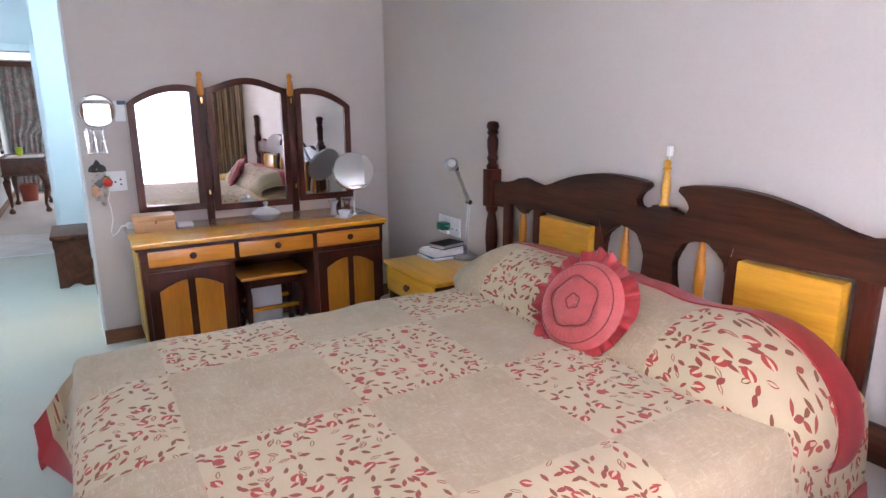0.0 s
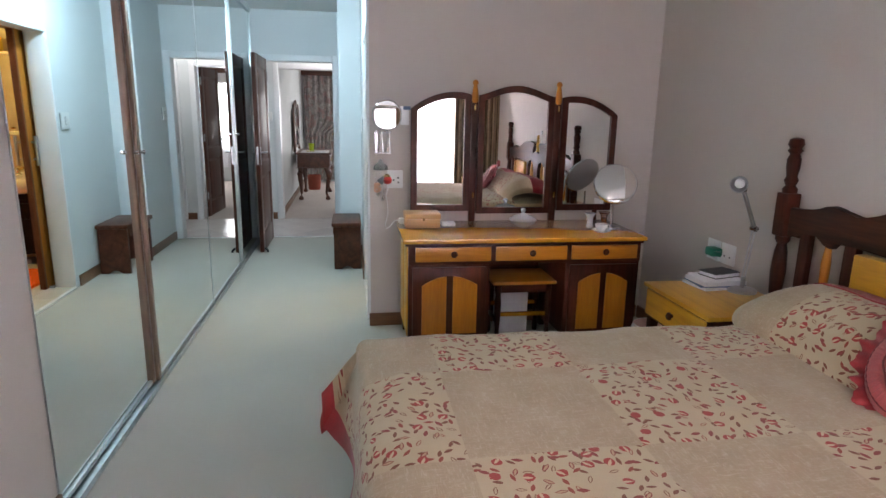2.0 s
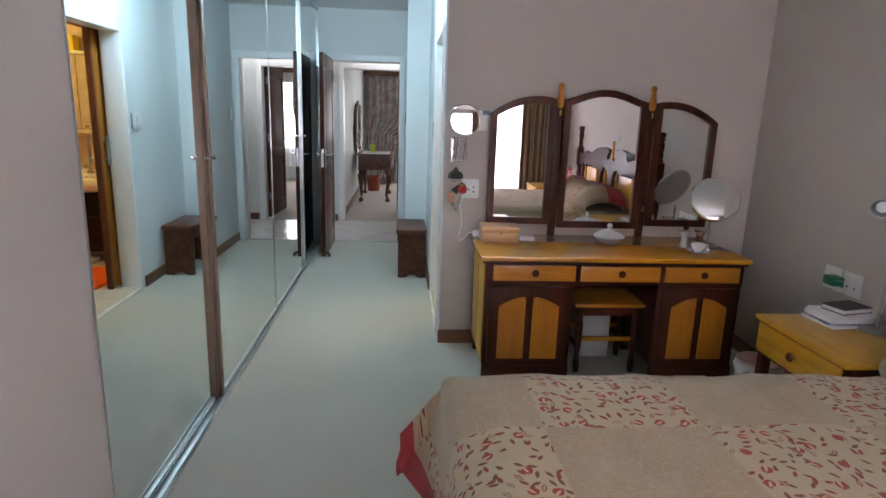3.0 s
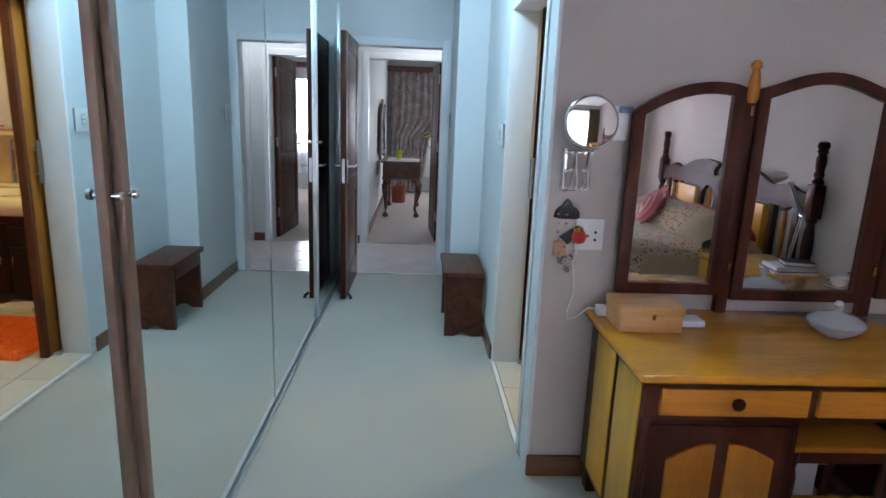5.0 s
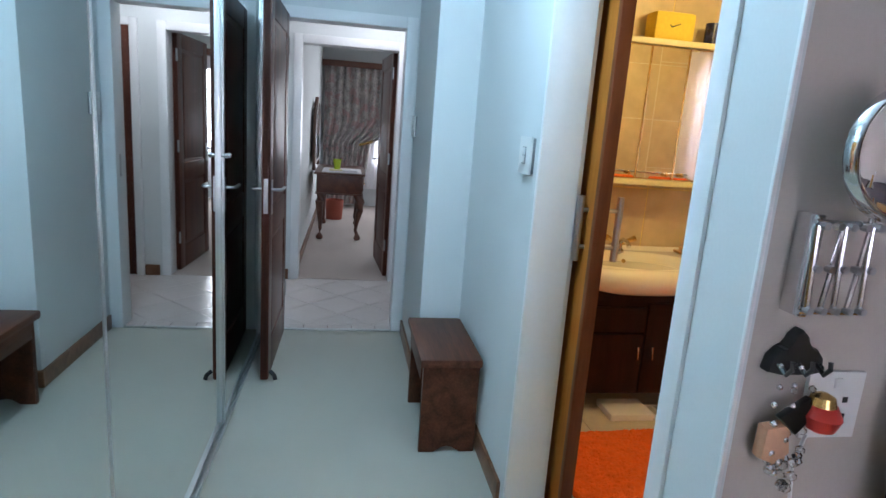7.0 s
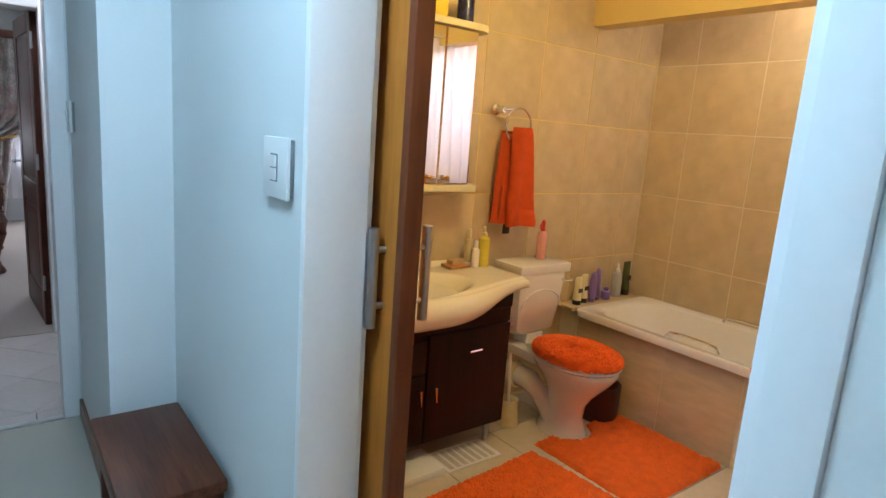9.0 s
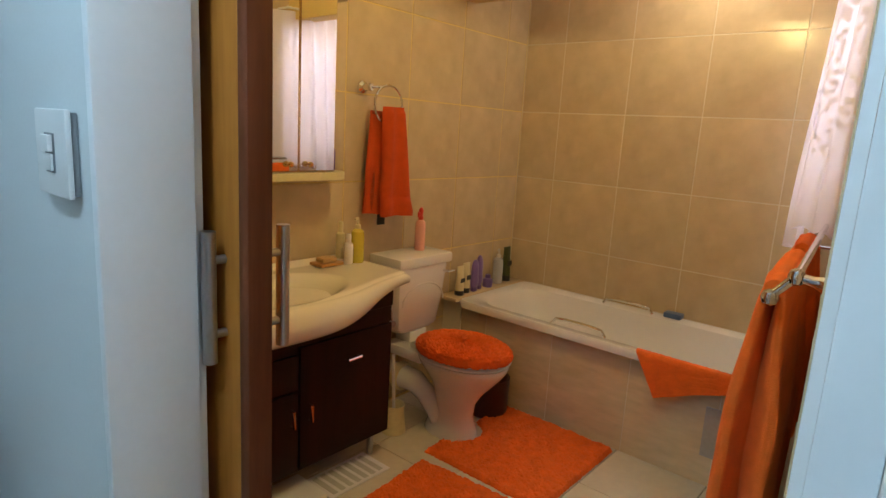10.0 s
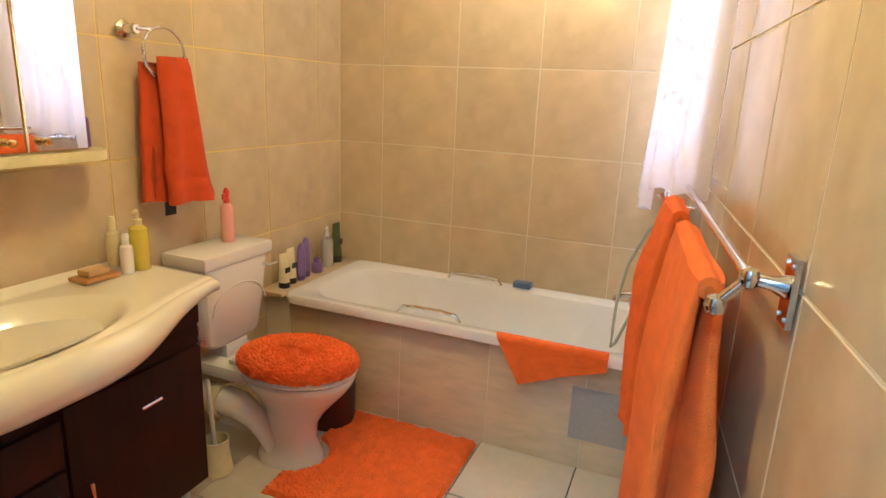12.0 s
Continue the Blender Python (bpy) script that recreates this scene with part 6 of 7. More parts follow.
def mirror_cabinet():
    c = thing("mirror_cabinet", (0.98, 6.2, 1.22), "white bathroom cabinet with mirror doors and end shelf", "mirror cabinet")
    x0, x1, y0, y1, z0, z1 = 0.60, 1.30, 6.115, 6.262, 1.24, 1.915
    part("carcass", B(x0, 1.236, y0 + 0.012, y1, z0, z1, 0.003), CREAMP, c)
    for a, b in ((x0 + 0.002, 0.846), (0.85, 1.056), (1.060, 1.232)):
        d = part("mirror_door", B(a, b, y0 + 0.003, y0 + 0.0115, z0 + 0.004, z1 - 0.004), BRASS, c, "mirror door with thin brass edge")
        part("mirror", B(a + 0.004, b - 0.004, y0 - 0.001, y0 + 0.0028, z0 + 0.008, z1 - 0.008), MIRROR2, d)
        knob(d, b - 0.045 if a < 1 else a + 0.04, y0 - 0.001, z0 + 0.032, "y", 0.011, BRASS)
    def plate(z, t, grow, nm):
        pts = [(x0 - 0.005, y1), (x0 - 0.005, y0 - grow)] + [(x1 - 0.10, y0 - grow)] + arc(x1 - 0.10 + 0.02, y0 + 0.09 - grow, 0.10, 0.09, -90, 0, 10) + [(x1 + 0.02, y1)]
        part(nm, Sl(pts, 2, z, z + t, bev=0.006), CREAMP, c)
    plate(z0 - 0.03, 0.0295, 0.02, "base_shelf")
    plate(z1 + 0.0005, 0.028, 0.02, "top_shelf")
    part("end_back", B(1.2365, x1, y1 - 0.012, y1, z0, z1), CREAMP, c)
    part("end_post", Tb([(x1 - 0.005, y1 - 0.03, z0), (x1 - 0.005, y1 - 0.03, z1)], 0.007), CREAMP, c)
    return c


mirror_cabinet()
bottle(1.272, 6.19, 1.2405, 0.13, 0.020, PURPLE, "cap", PURPLE, "small purple bottle on the cabinet's end shelf")
cup = thing("printed_mug", (1.20, 6.17, 1.945), "dark blue patterned mug on top of the cabinet", "mug")
part("mug", Lt([(0.034, 0.001), (0.038, 0.004), (0.038, 0.11), (0.034, 0.11), (0.032, 0.01)], 1.20, 6.18, 1.9445, 20), surface("blue_patterned_glaze", (0.02, 0.025, 0.10), 0.25, 0, 0.9, 30, 60, 0.0), cup)
yp = thing("yellow_pouch", (0.96, 6.18, 1.945), "yellow toilet bag with a dark tick on top of the cabinet", "toilet bag")
part("bag", B(0.855, 1.075, 6.13, 6.25, 1.9445, 2.085, 0.022), surface("yellow_bag_cloth", (0.70, 0.50, 0.04), 0.7), yp)
part("tick", Sl([(0.93, 2.02), (0.945, 2.005), (0.99, 2.025), (0.99, 2.03), (0.947, 2.013)], 1, 6.127, 6.1295), OLIVE, yp)


def towel_ring():
    r = thing("towel_ring", (1.46, 6.2, 1.6), "chrome towel ring on the tiled wall", "towel ring")
    part("rose", Lt([(0.028, 0.0), (0.028, -0.008), (0.014, -0.016), (0.012, -0.05), (0.018, -0.055), (0.014, -0.065)], 1.50, 6.262, 1.60, 18, axis="y"), CHROME, r)
    part("ring", Tb([(1.592 + 0.085 * math.cos(a), 6.185, 1.53 + 0.085 * math.sin(a)) for a in [2 * math.pi * i / 32 for i in range(33)]], 0.005, 8), CHROME, r)
    part("arm", Tb([(1.50, 6.20, 1.60), (1.545, 6.190, 1.605), (1.592, 6.187, 1.615)], 0.006), CHROME, r)
    return r


towel_ring()


def cloth_fold(cx, y, z0, z1, w0, w1, folds, amp, seed, slope=0.0, depth=0.03, lean=0.0):
    """A folded hanging towel: a closed loop of cloth that widens downwards."""
    def fn(u, v):
        a = 2 * math.pi * u
        w = w1 + (w0 - w1) * v ** 0.8
        x = cx + lean * (1 - v) + w * math.cos(a) + 0.02 * (1 - v) * wob(v * 3, 0, 1, seed)
        d = depth * math.sin(a) * (0.8 + 0.5 * (1 - v)) + amp * math.sin(folds * 2 * math.pi * (x - cx) / (2 * w) + seed) * (0.5 + 0.5 * (1 - v)) * (1 if math.sin(a) < 0 else 0.5)
        z = z0 + (z1 - z0) * v + 0.003 * math.sin(3 * a + seed) * (1 - v)
        if v > 0.97:
            d *= 0.6
        band = math.exp(-((v - 0.17) / 0.018) ** 2)
        d *= 1 - 0.22 * band + 0.12 * (v < 0.15)
        return (x, y + d + slope * (x - cx), z + 0.004 * wob(x * 40, z * 40, 1, seed))
    bm = sheet(fn, 48, 40)
    bmesh.ops.remove_doubles(bm, verts=bm.verts, dist=0.0004)
    for k in (0, 1):
        es = [e for e in bm.edges if e.is_boundary]
        if es:
            bmesh.ops.holes_fill(bm, edges=es, sides=0)
    return bm


ht = thing("hand_towel", (1.55, 6.2, 1.2), "orange hand towel hanging from the ring", "towel")
part("front_fold", cloth_fold(1.605, 6.165, 1.03, 1.522, 0.064, 0.115, 1.6, 0.016, 1.0, lean=0.045), TERRY3, ht)
part("back_fold", cloth_fold(1.555, 6.215, 1.04, 1.50, 0.045, 0.075, 1.2, 0.010, 3.0, depth=0.022), TERRY3, ht)
part("tag", B(1.555, 1.60, 6.19, 6.195, 0.985, 1.045), BLACK, ht)


def toilet():
    t = thing("toilet", (1.80, 5.95, 0), "white close-coupled toilet with a shaggy orange lid cover", "toilet")
    cx = 1.765
    bm = bmesh.new()
    rings = []
    prof = [(0.012, 0.112, 0.140, 5.845), (0.035, 0.110, 0.136, 5.845), (0.06, 0.100, 0.124, 5.845), (0.11, 0.086, 0.106, 5.84), (0.18, 0.084, 0.108, 5.83), (0.24, 0.098, 0.132, 5.815), (0.29, 0.125, 0.168, 5.805), (0.335, 0.155, 0.202, 5.80), (0.37, 0.177, 0.226, 5.80), (0.39, 0.186, 0.232, 5.80), (0.40, 0.183, 0.229, 5.80)]
    for z, rx, ry, cy in prof:
        rings.append([bm.verts.new((cx + rx * math.cos(a), cy + ry * math.sin(a), z)) for a in [2 * math.pi * i / 36 for i in range(36)]])
    for p, q in zip(rings, rings[1:]):
        for i in range(36):
            bm.faces.new((p[i], p[(i + 1) % 36], q[(i + 1) % 36], q[i]))
    bm.faces.new(rings[0][::-1])
    bm.faces.new(rings[-1])
    part("pan", bm, CERAMIC, t, "white ceramic pan")
    part("outlet_pipe", Tb([(cx - 0.045, 5.86, 0.04), (cx - 0.060, 5.90, 0.12), (cx - 0.078, 5.95, 0.19), (cx - 0.090, 6.01, 0.235), (cx - 0.092, 6.10, 0.235), (cx - 0.092, 6.26, 0.225)], [0.048, 0.046, 0.048, 0.055, 0.060, 0.060], 18), CERAMIC, t)
    part("pipe_collar", Lt([(0.068, -0.02), (0.072, -0.012), (0.072, 0.012), (0.068, 0.02)], cx - 0.092, 6.10, 0.235, 20, axis="y"), CREAMP, t)
    part("flush_shelf", B(cx - 0.13, cx + 0.13, 5.95, 6.20, 0.345, 0.40, 0.018), CERAMIC, t)
    bm = bmesh.new()
    prof = [(0.455, 0.125, 6.10), (0.475, 0.145, 6.085), (0.62, 0.165, 6.07), (0.775, 0.178, 6.06), (0.785, 0.175, 6.065)]
    rings = []
    for z, w, yf in prof:
        c = 0.04
        pts = [(cx - w, 6.262), (cx - w, yf + c), (cx - w + c * 0.3, yf + c * 0.3), (cx - w + c, yf), (cx + w - c, yf), (cx + w - c * 0.3, yf + c * 0.3), (cx + w, yf + c), (cx + w, 6.262)]
        rings.append([bm.verts.new((x, y, z)) for x, y in pts])
    for p, q in zip(rings, rings[1:]):
        for i in range(8):
            bm.faces.new((p[i], p[(i + 1) % 8], q[(i + 1) % 8], q[i]))
    bm.faces.new(rings[0][::-1])
    bm.faces.new(rings[-1])
    cst = part("cistern", bm, CERAMIC, t, "white ceramic cistern")
    part("cistern_lid", B(cx - 0.188, cx + 0.188, 6.05, 6.262, 0.7855, 0.838, 0.014), CERAMIC, cst)
    part("moulded_arch", Tb([(cx + 0.145 * math.cos(a), 6.066, 0.60 + 0.10 * math.sin(a)) for a in [math.pi * i / 20 for i in range(21)]], 0.004, 6), CERAMIC, cst)
    part("flush_lever", Tb([(cx + 0.135, 6.062, 0.745), (cx + 0.135, 6.035, 0.745), (cx + 0.178, 6.030, 0.748)], 0.007, 8), CHROME, cst)
    part("flush_pipe", B(cx - 0.06, cx + 0.06, 6.09, 6.19, 0.40, 0.455, 0.006), CERAMIC, t)
    # seat and open gap, then the shaggy cover
    seat = Lt([(0.175, 0.0), (0.190, 0.004), (0.196, 0.012), (0.188, 0.02), (0.10, 0.022)], cx, 5.80, 0.402, 40, sy=1.22)
    part("seat", seat, PLASTIC, t, "white plastic seat")
    for s in (-0.07, 0.07):
        part("seat_hinge", Lt([(0.012, -0.02), (0.012, 0.02)], cx + s, 6.03, 0.415, 10, axis="x"), PLASTIC, t)
    part("seat_bridge", B(cx - 0.10, cx + 0.10, 5.98, 6.05, 0.4005, 0.422, 0.006), PLASTIC, t)

    def shag(u, v):
        a = 2 * math.pi * v
        r = 0.198 * math.sin(u * math.pi / 2)
        h = 0.05 * math.cos(min(1, u) * math.pi / 2) ** 0.55
        j = random.uniform(-0.004, 0.007)
        return (cx + (r + j * 0.6) * math.cos(a), 5.80 + 1.22 * (r + j * 0.6) * math.sin(a), 0.428 + h + j * 1.2)

    lid = part("lid", Lt([(0.188, 0.0), (0.19, 0.004), (0.18, 0.006)], cx, 5.80, 0.4245, 36, sy=1.22), PLASTIC, t)
    part("lid_cover", sheet(shag, 46, 130), TERRY, lid, "shaggy orange lid cover", smooth=False)
    return t


toilet()
tb = thing("toilet_brush", (1.545, 6.02, 0.016), "white toilet brush in its holder beside the vanity", "toilet brush")
part("holder", Lt([(0.055, 0.001), (0.06, 0.006), (0.048, 0.10), (0.052, 0.14), (0.045, 0.14), (0.04, 0.02)], 1.545, 6.02, 0.016, 20), CREAMP, tb)
part("handle", Tb([(1.545, 6.02, 0.10), (1.535, 6.03, 0.40)], 0.008), PLASTIC, tb)
tr2 = thing("toilet_roll_holder", (1.50, 6.02, 0.6), "toilet roll on a chrome holder fixed to the vanity side", "toilet roll holder")
part("arm", Tb([(1.3855, 6.0, 0.66), (1.44, 6.0, 0.665), (1.475, 5.995, 0.63), (1.475, 5.99, 0.575)], 0.004, 8), CHROME, tr2)
part("cover", B(1.3855, 1.47, 6.06, 6.16, 0.60, 0.65, 0.006), CHROME, tr2)
part("bar_end", Lt([(0.014, -0.012), (0.014, 0.012)], 1.475, 5.99, 0.575, 12, axis="y"), STEEL, tr2)
part("roll", Lt([(0.048, -0.05), (0.052, -0.046), (0.052, 0.046), (0.048, 0.05)], 1.462, 6.12, 0.56, 20, axis="y"), PAPER, tr2)
db = thing("pedal_bin", (2.04, 5.80, 0.016), "dark brown round bin behind the toilet", "waste bin")
part("body", Lt([(0.09, 0.001), (0.10, 0.01), (0.105, 0.20), (0.098, 0.20), (0.085, 0.02)], 2.04, 5.83, 0.016, 24), surface("dark_bin", (0.06, 0.018, 0.016), 0.4), db)


# ---- bath ----
def bath():
    b = thing("bathtub", (2.46, 5.28, 0), "white acrylic built-in bath with a tiled front", "bathtub")
    x0, x1, y0, y1, zr = 2.12, 2.808, 4.50, 6.143, 0.535
    k = 56

    def ring(ix, iy, z, e):
        cx, cy, rx, ry = (x0 + x1) / 2, (y0 + y1) / 2, (x1 - x0) / 2 - ix, (y1 - y0) / 2 - iy
        out = []
        for i in range(k):
            a = 2 * math.pi * i / k
            c, s = math.cos(a), math.sin(a)
            out.append((cx + rx * math.copysign(abs(c) ** (2 / e), c), cy + ry * math.copysign(abs(s) ** (2 / e), s), z))
        return out

    bm = bmesh.new()
    prof = [(0.004, 0.004, zr - 0.04, 24), (0.0, 0.0, zr - 0.012, 24), (0.006, 0.006, zr, 24), (0.055, 0.06, zr, 10), (0.072, 0.085, zr - 0.012, 7), (0.085, 0.11, zr - 0.06, 6), (0.12, 0.20, zr - 0.32, 5), (0.17, 0.28, zr - 0.37, 4), (0.30, 0.6, zr - 0.375, 3)]
    rings = [[bm.verts.new(p) for p in ring(*q)] for q in prof]
    for p, q in zip(rings, rings[1:]):
        for i in range(k):
            bm.faces.new((p[i], p[(i + 1) % k], q[(i + 1) % k], q[i]))
    bm.faces.new(rings[-1])
    part("tub", bm, ACRYL, b, "white moulded bath tub")
    part("front_support", B(2.1806, 2.24, 4.47, 6.27, 0.016, 0.494), GROUT, b)
    part("ledge_base", B(2.17, 2.808, 6.145, 6.272, 0.016, 0.515), GROUT, b)
    part("ledge", B(2.12, 2.808, 6.146, 6.272, 0.5155, 0.535, 0.004), TILE, b, "beige tiled ledge")
    edges = [4.47, 4.77, 5.165, 5.57, 5.975, 6.272]
    for a, c in zip(edges, edges[1:]):
        part("tile", B(2.178, 2.1805, a + 0.002, c - 0.002, 0.018, 0.493, 0.0008), TILE, b)
    part("access_panel", B(2.168, 2.1775, 4.52, 4.82, 0.15, 0.37, 0.002), surface("grey_panel", (0.36, 0.33, 0.30), 0.5), b, "grey inspection panel")
    for x in (2.175, 2.745):
        part("grab_handle", Tb([(x, 5.30, zr), (x, 5.32, zr + 0.028), (x, 5.38, zr + 0.034), (x, 5.50, zr + 0.034), (x, 5.56, zr + 0.028), (x, 5.58, zr)], 0.008, 8), CHROME, b, "chrome grab handle")
    t = part("bath_mixer", Tb([(2.44, 4.60, zr), (2.44, 4.60, zr + 0.15)], 0.016), CHROME, b, "chrome bath mixer")
    part("mixer_body", Tb([(2.33, 4.64, zr + 0.165), (2.53, 4.61, zr + 0.165)], 0.02, 12), CHROME, t)
    part("spout", Tb([(2.44, 4.62, zr + 0.16), (2.44, 4.70, zr + 0.15), (2.44, 4.73, zr + 0.12)], 0.013), CHROME, t)
    for x, y in ((2.315, 4.645), (2.545, 4.61)):
        part("tap_head", Lt([(0.018, -0.02), (0.022, 0), (0.018, 0.02)], x, y, zr + 0.165, 12, axis="x"), CHROME, t)
    hose = [(2.42, 4.56, 1.05), (2.36, 4.63, 0.97), (2.29, 4.68, 0.85), (2.235, 4.70, 0.72), (2.20, 4.70, 0.61), (2.20, 4.70, 0.548), (2.25, 4.69, 0.545), (2.36, 4.64, 0.67)]
    part("shower_hose", Tb(hose, 0.006, 8), surface("hose_grey", (0.34, 0.35, 0.27), 0.35, 0.5), t, "ribbed grey shower hose")
    part("shower_head", Tb([(2.42, 4.56, zr + 0.50), (2.42, 4.60, zr + 0.58)], [0.012, 0.022]), CHROME, t)
    part("head_cradle", Tb([(2.42, south(2.42) - 0.003, zr + 0.53), (2.42, 4.56, zr + 0.53)], 0.008), CHROME, t)
    return b


bath()
sd2 = thing("sponge_dish", (2.77, 5.19, 0.535), "small blue plastic soap dish on the bath rim", "soap dish")
part("dish", B(2.738, 2.80, 5.15, 5.24, 0.5365, 0.565, 0.008), BLUEP, sd2)


def draped(u, v):
    y = 5.125 - 0.43 * v
    s = u * (0.215 - 0.125 * v)
    j = 0.004 * wob(u * 20, v * 30, 1, 3)
    if s < 0.024:
        return (2.140 - s, y, 0.547 + j)
    d = s - 0.024
    return (2.116 - 0.010 * math.sin(min(1, d / 0.02) * math.pi / 2) + j - 0.012 * math.sin(9 * v) * d, y - 0.55 * d * (1 - v), 0.547 - d + 0.008 * math.sin(14 * v) * d)


bmt = thing("bath_cloth", (2.11, 4.9, 0.53), "orange towel draped over the bath rim", "towel")
part("cloth", thicken(sheet(draped, 30, 40), 0.007), TERRY, bmt)


# ---- mats ----
def shaggy_mat(name, x0, x1, y0, y1, label, cut=None, turn=0.0):
    cx, cy = (x0 + x1) / 2, (y0 + y1) / 2
    nx, ny = int((x1 - x0) / 0.009), int((y1 - y0) / 0.009)
    bm = bmesh.new()
    grid = {}
    for i in range(nx + 1):
        for j in range(ny + 1):
            x, y = x0 + (x1 - x0) * i / nx, y0 + (y1 - y0) * j / ny
            if cut and ((x - cut[0]) / cut[2]) ** 2 + ((y - cut[1]) / cut[3]) ** 2 < 1:
                continue
            e = min(i, nx - i, j, ny - j)
            h = 0.006 if e == 0 else 0.020 + 0.005 * wob(x, y, 22, 2) + random.uniform(-0.003, 0.006)
            c, s = math.cos(radians(turn)), math.sin(radians(turn))
            jx, jy = x - cx + random.uniform(-0.003, 0.003), y - cy + random.uniform(-0.003, 0.003)
            grid[i, j] = bm.verts.new((cx + c * jx - s * jy, cy + s * jx + c * jy, 0.0165 + h))
    for i in range(nx):
        for j in range(ny):
            q = [(i, j), (i + 1, j), (i + 1, j + 1), (i, j + 1)]
            if all(p in grid for p in q):
                bm.faces.new([grid[p] for p in q])
    border = [e for e in bm.edges if e.is_boundary]
    ret = bmesh.ops.extrude_edge_only(bm, edges=border)
    for v in ret["geom"]:
        if isinstance(v, bmesh.types.BMVert):
            v.co.z = 0.0165
    t = thing(name, (cx, cy, 0.0165), label, "bath mat", "orange bath mats")
    part("tufted_top", bm, TERRY, t, smooth=False)
    return t


shaggy_mat("bath_mat", 1.515, 2.15, 5.185, 5.79, "shaggy orange pedestal mat in front of the toilet", (1.765, 5.845, 0.135, 0.16), 0.0)
shaggy_mat("bath_mat", 0.30, 1.475, 5.04, 5.70, "shaggy orange bath mat in front of the vanity", None, 4.0)
np1 = thing("newspaper", (1.16, 5.90, 0.017), "folded newspaper sheets on the tiles under the vanity", "newspaper")
part("sheet", B(1.0, 1.31, 5.80, 5.97, 0.0165, 0.022, 0.001), PAPER, np1)
for i in range(7):
    part("print_line", B(1.02 + 0.04 * i, 1.045 + 0.04 * i, 5.815, 5.955, 0.0222, 0.0226), surface("news_grey", (0.46, 0.45, 0.43), 0.8) if i == 0 else bpy.data.materials["news_grey"], np1)
fsc = thing("bathroom_scale", (0.85, 5.84, 0.016), "white bathroom scale partly under the vanity", "scale")
part("plate", B(0.74, 0.98, 5.80, 5.99, 0.0165, 0.055, 0.01), PLASTIC, fsc)


# ---- towel rail on the angled wall ----
def rail_point(x, d, z):
    return Vector((x, south(x) + d, z))


RX0, RX1 = 1.03, 2.30
rl = thing("towel_rail", (1.6, south(1.6), 1.12), "chrome double towel rail on the tiled wall", "towel rail")
for x in (RX0, RX1):
    bm = slanted(x - 0.026, x + 0.026, 0.001, 0.010, 1.115, 1.225)
    part("wall_plate", bm, CHROME, rl)
    for dx, dz in ((-0.018, 0.013), (0.018, 0.013), (-0.018, 0.097), (0.018, 0.097)):
        part("screw", Lt([(0.004, 0.010), (0.004, 0.0125), (0.002, 0.013)], x + dx, south(x + dx), 1.115 + dz, 8, axis="y"), STEEL, rl)
    part("arm", Tb([rail_point(x, 0.010, 1.175), rail_point(x, 0.030, 1.178), rail_point(x, 0.058, 1.181)], [0.020, 0.012, 0.010]), CHROME, rl)
    part("joint", Lt([(0.004, -0.018), (0.013, -0.013), (0.017, 0), (0.013, 0.013), (0.004, 0.018)], *rail_point(x, 0.062, 1.182), 16), CHROME, rl)
    part("lower_arm", Tb([rail_point(x, 0.066, 1.178), rail_point(x, 0.100, 1.137)], 0.009), CHROME, rl)
    part("end_ball", Lt([(0.004, -0.018), (0.014, -0.012), (0.018, 0), (0.014, 0.012), (0.004, 0.018)], *rail_point(x, 0.104, 1.130), 16), CHROME, rl)
part("back_bar", Tb([rail_point(RX0, 0.062, 1.182), rail_point(RX1, 0.062, 1.182)], 0.009), CHROME, rl)
part("front_bar", Tb([rail_point(RX0, 0.104, 1.130), rail_point(RX1, 0.104, 1.130)], 0.009), CHROME, rl)


def rail_towel(x0, x1, d, top, low, m, label, seed, thick):
    """A bath towel folded over a bar, hanging in soft folds on both sides."""
    t = thing("bath_towel", tuple(rail_point((x0 + x1) / 2, d, top)), label, "towel", "towels on the rail")
    cx, w = (x0 + x1) / 2, (x1 - x0) / 2
    for side in (1, -1):
        def lobe(u, v, k=side):
            a = 2 * math.pi * u
            c, e = math.cos(a), math.sin(a)
            px = cx + w * (1 + 0.05 * (1 - v)) * math.copysign(abs(c) ** 0.45, c)
            fat = 0.026 * (1 if v < 0.96 else 0.75)
            hang = 1 - v
            off = k * (0.016 + (thick if k > 0 else 0.012) * min(1, hang * 2.5)) + fat * (0.55 + 0.45 * min(1, hang * 4)) * math.copysign(abs(e) ** 0.6, e)
            ripple = 0.015 * math.sin(6.5 * (px - cx) / w + seed + k) * min(1, 3 * hang) + 0.006 * wob(px * 9, v * 6, 1, seed + k)
            z = low + (0.05 if k < 0 else 0) + (top + 0.016 - low - (0.05 if k < 0 else 0)) * v + 0.006 * math.sin(4 * a + seed) * hang
            p = rail_point(px + 0.008 * math.sin(9 * hang + seed), d + off + ripple, z)
            return (p.x, p.y, p.z)
        bm = sheet(lobe, 72, 40)
        bmesh.ops.remove_doubles(bm, verts=bm.verts, dist=0.0003)
        bmesh.ops.holes_fill(bm, edges=[q for q in bm.edges if q.is_boundary], sides=0)
        part("fold", bm, m, t)
    part("top_fold", Tb([rail_point(x0 + 0.004, d, top + 0.004), rail_point(x1 - 0.004, d, top + 0.004)], 0.021, 14), m, t)
    return t


rail_towel(1.10, 1.64, 0.104, 1.130, 0.20, TERRY2, "light orange bath towel over the front bar of the rail", 0.5, 0.02)
rail_towel(1.78, 2.09, 0.104, 1.130, 0.44, TERRY, "orange bath towel over the front bar of the rail", 2.1, 0.04)

# ---- bathroom window dressing ----
bc = thing("lace_curtain", (2.34, south(2.34) + 0.1, 1.1), "white lace curtain over the bathroom window", "curtain")


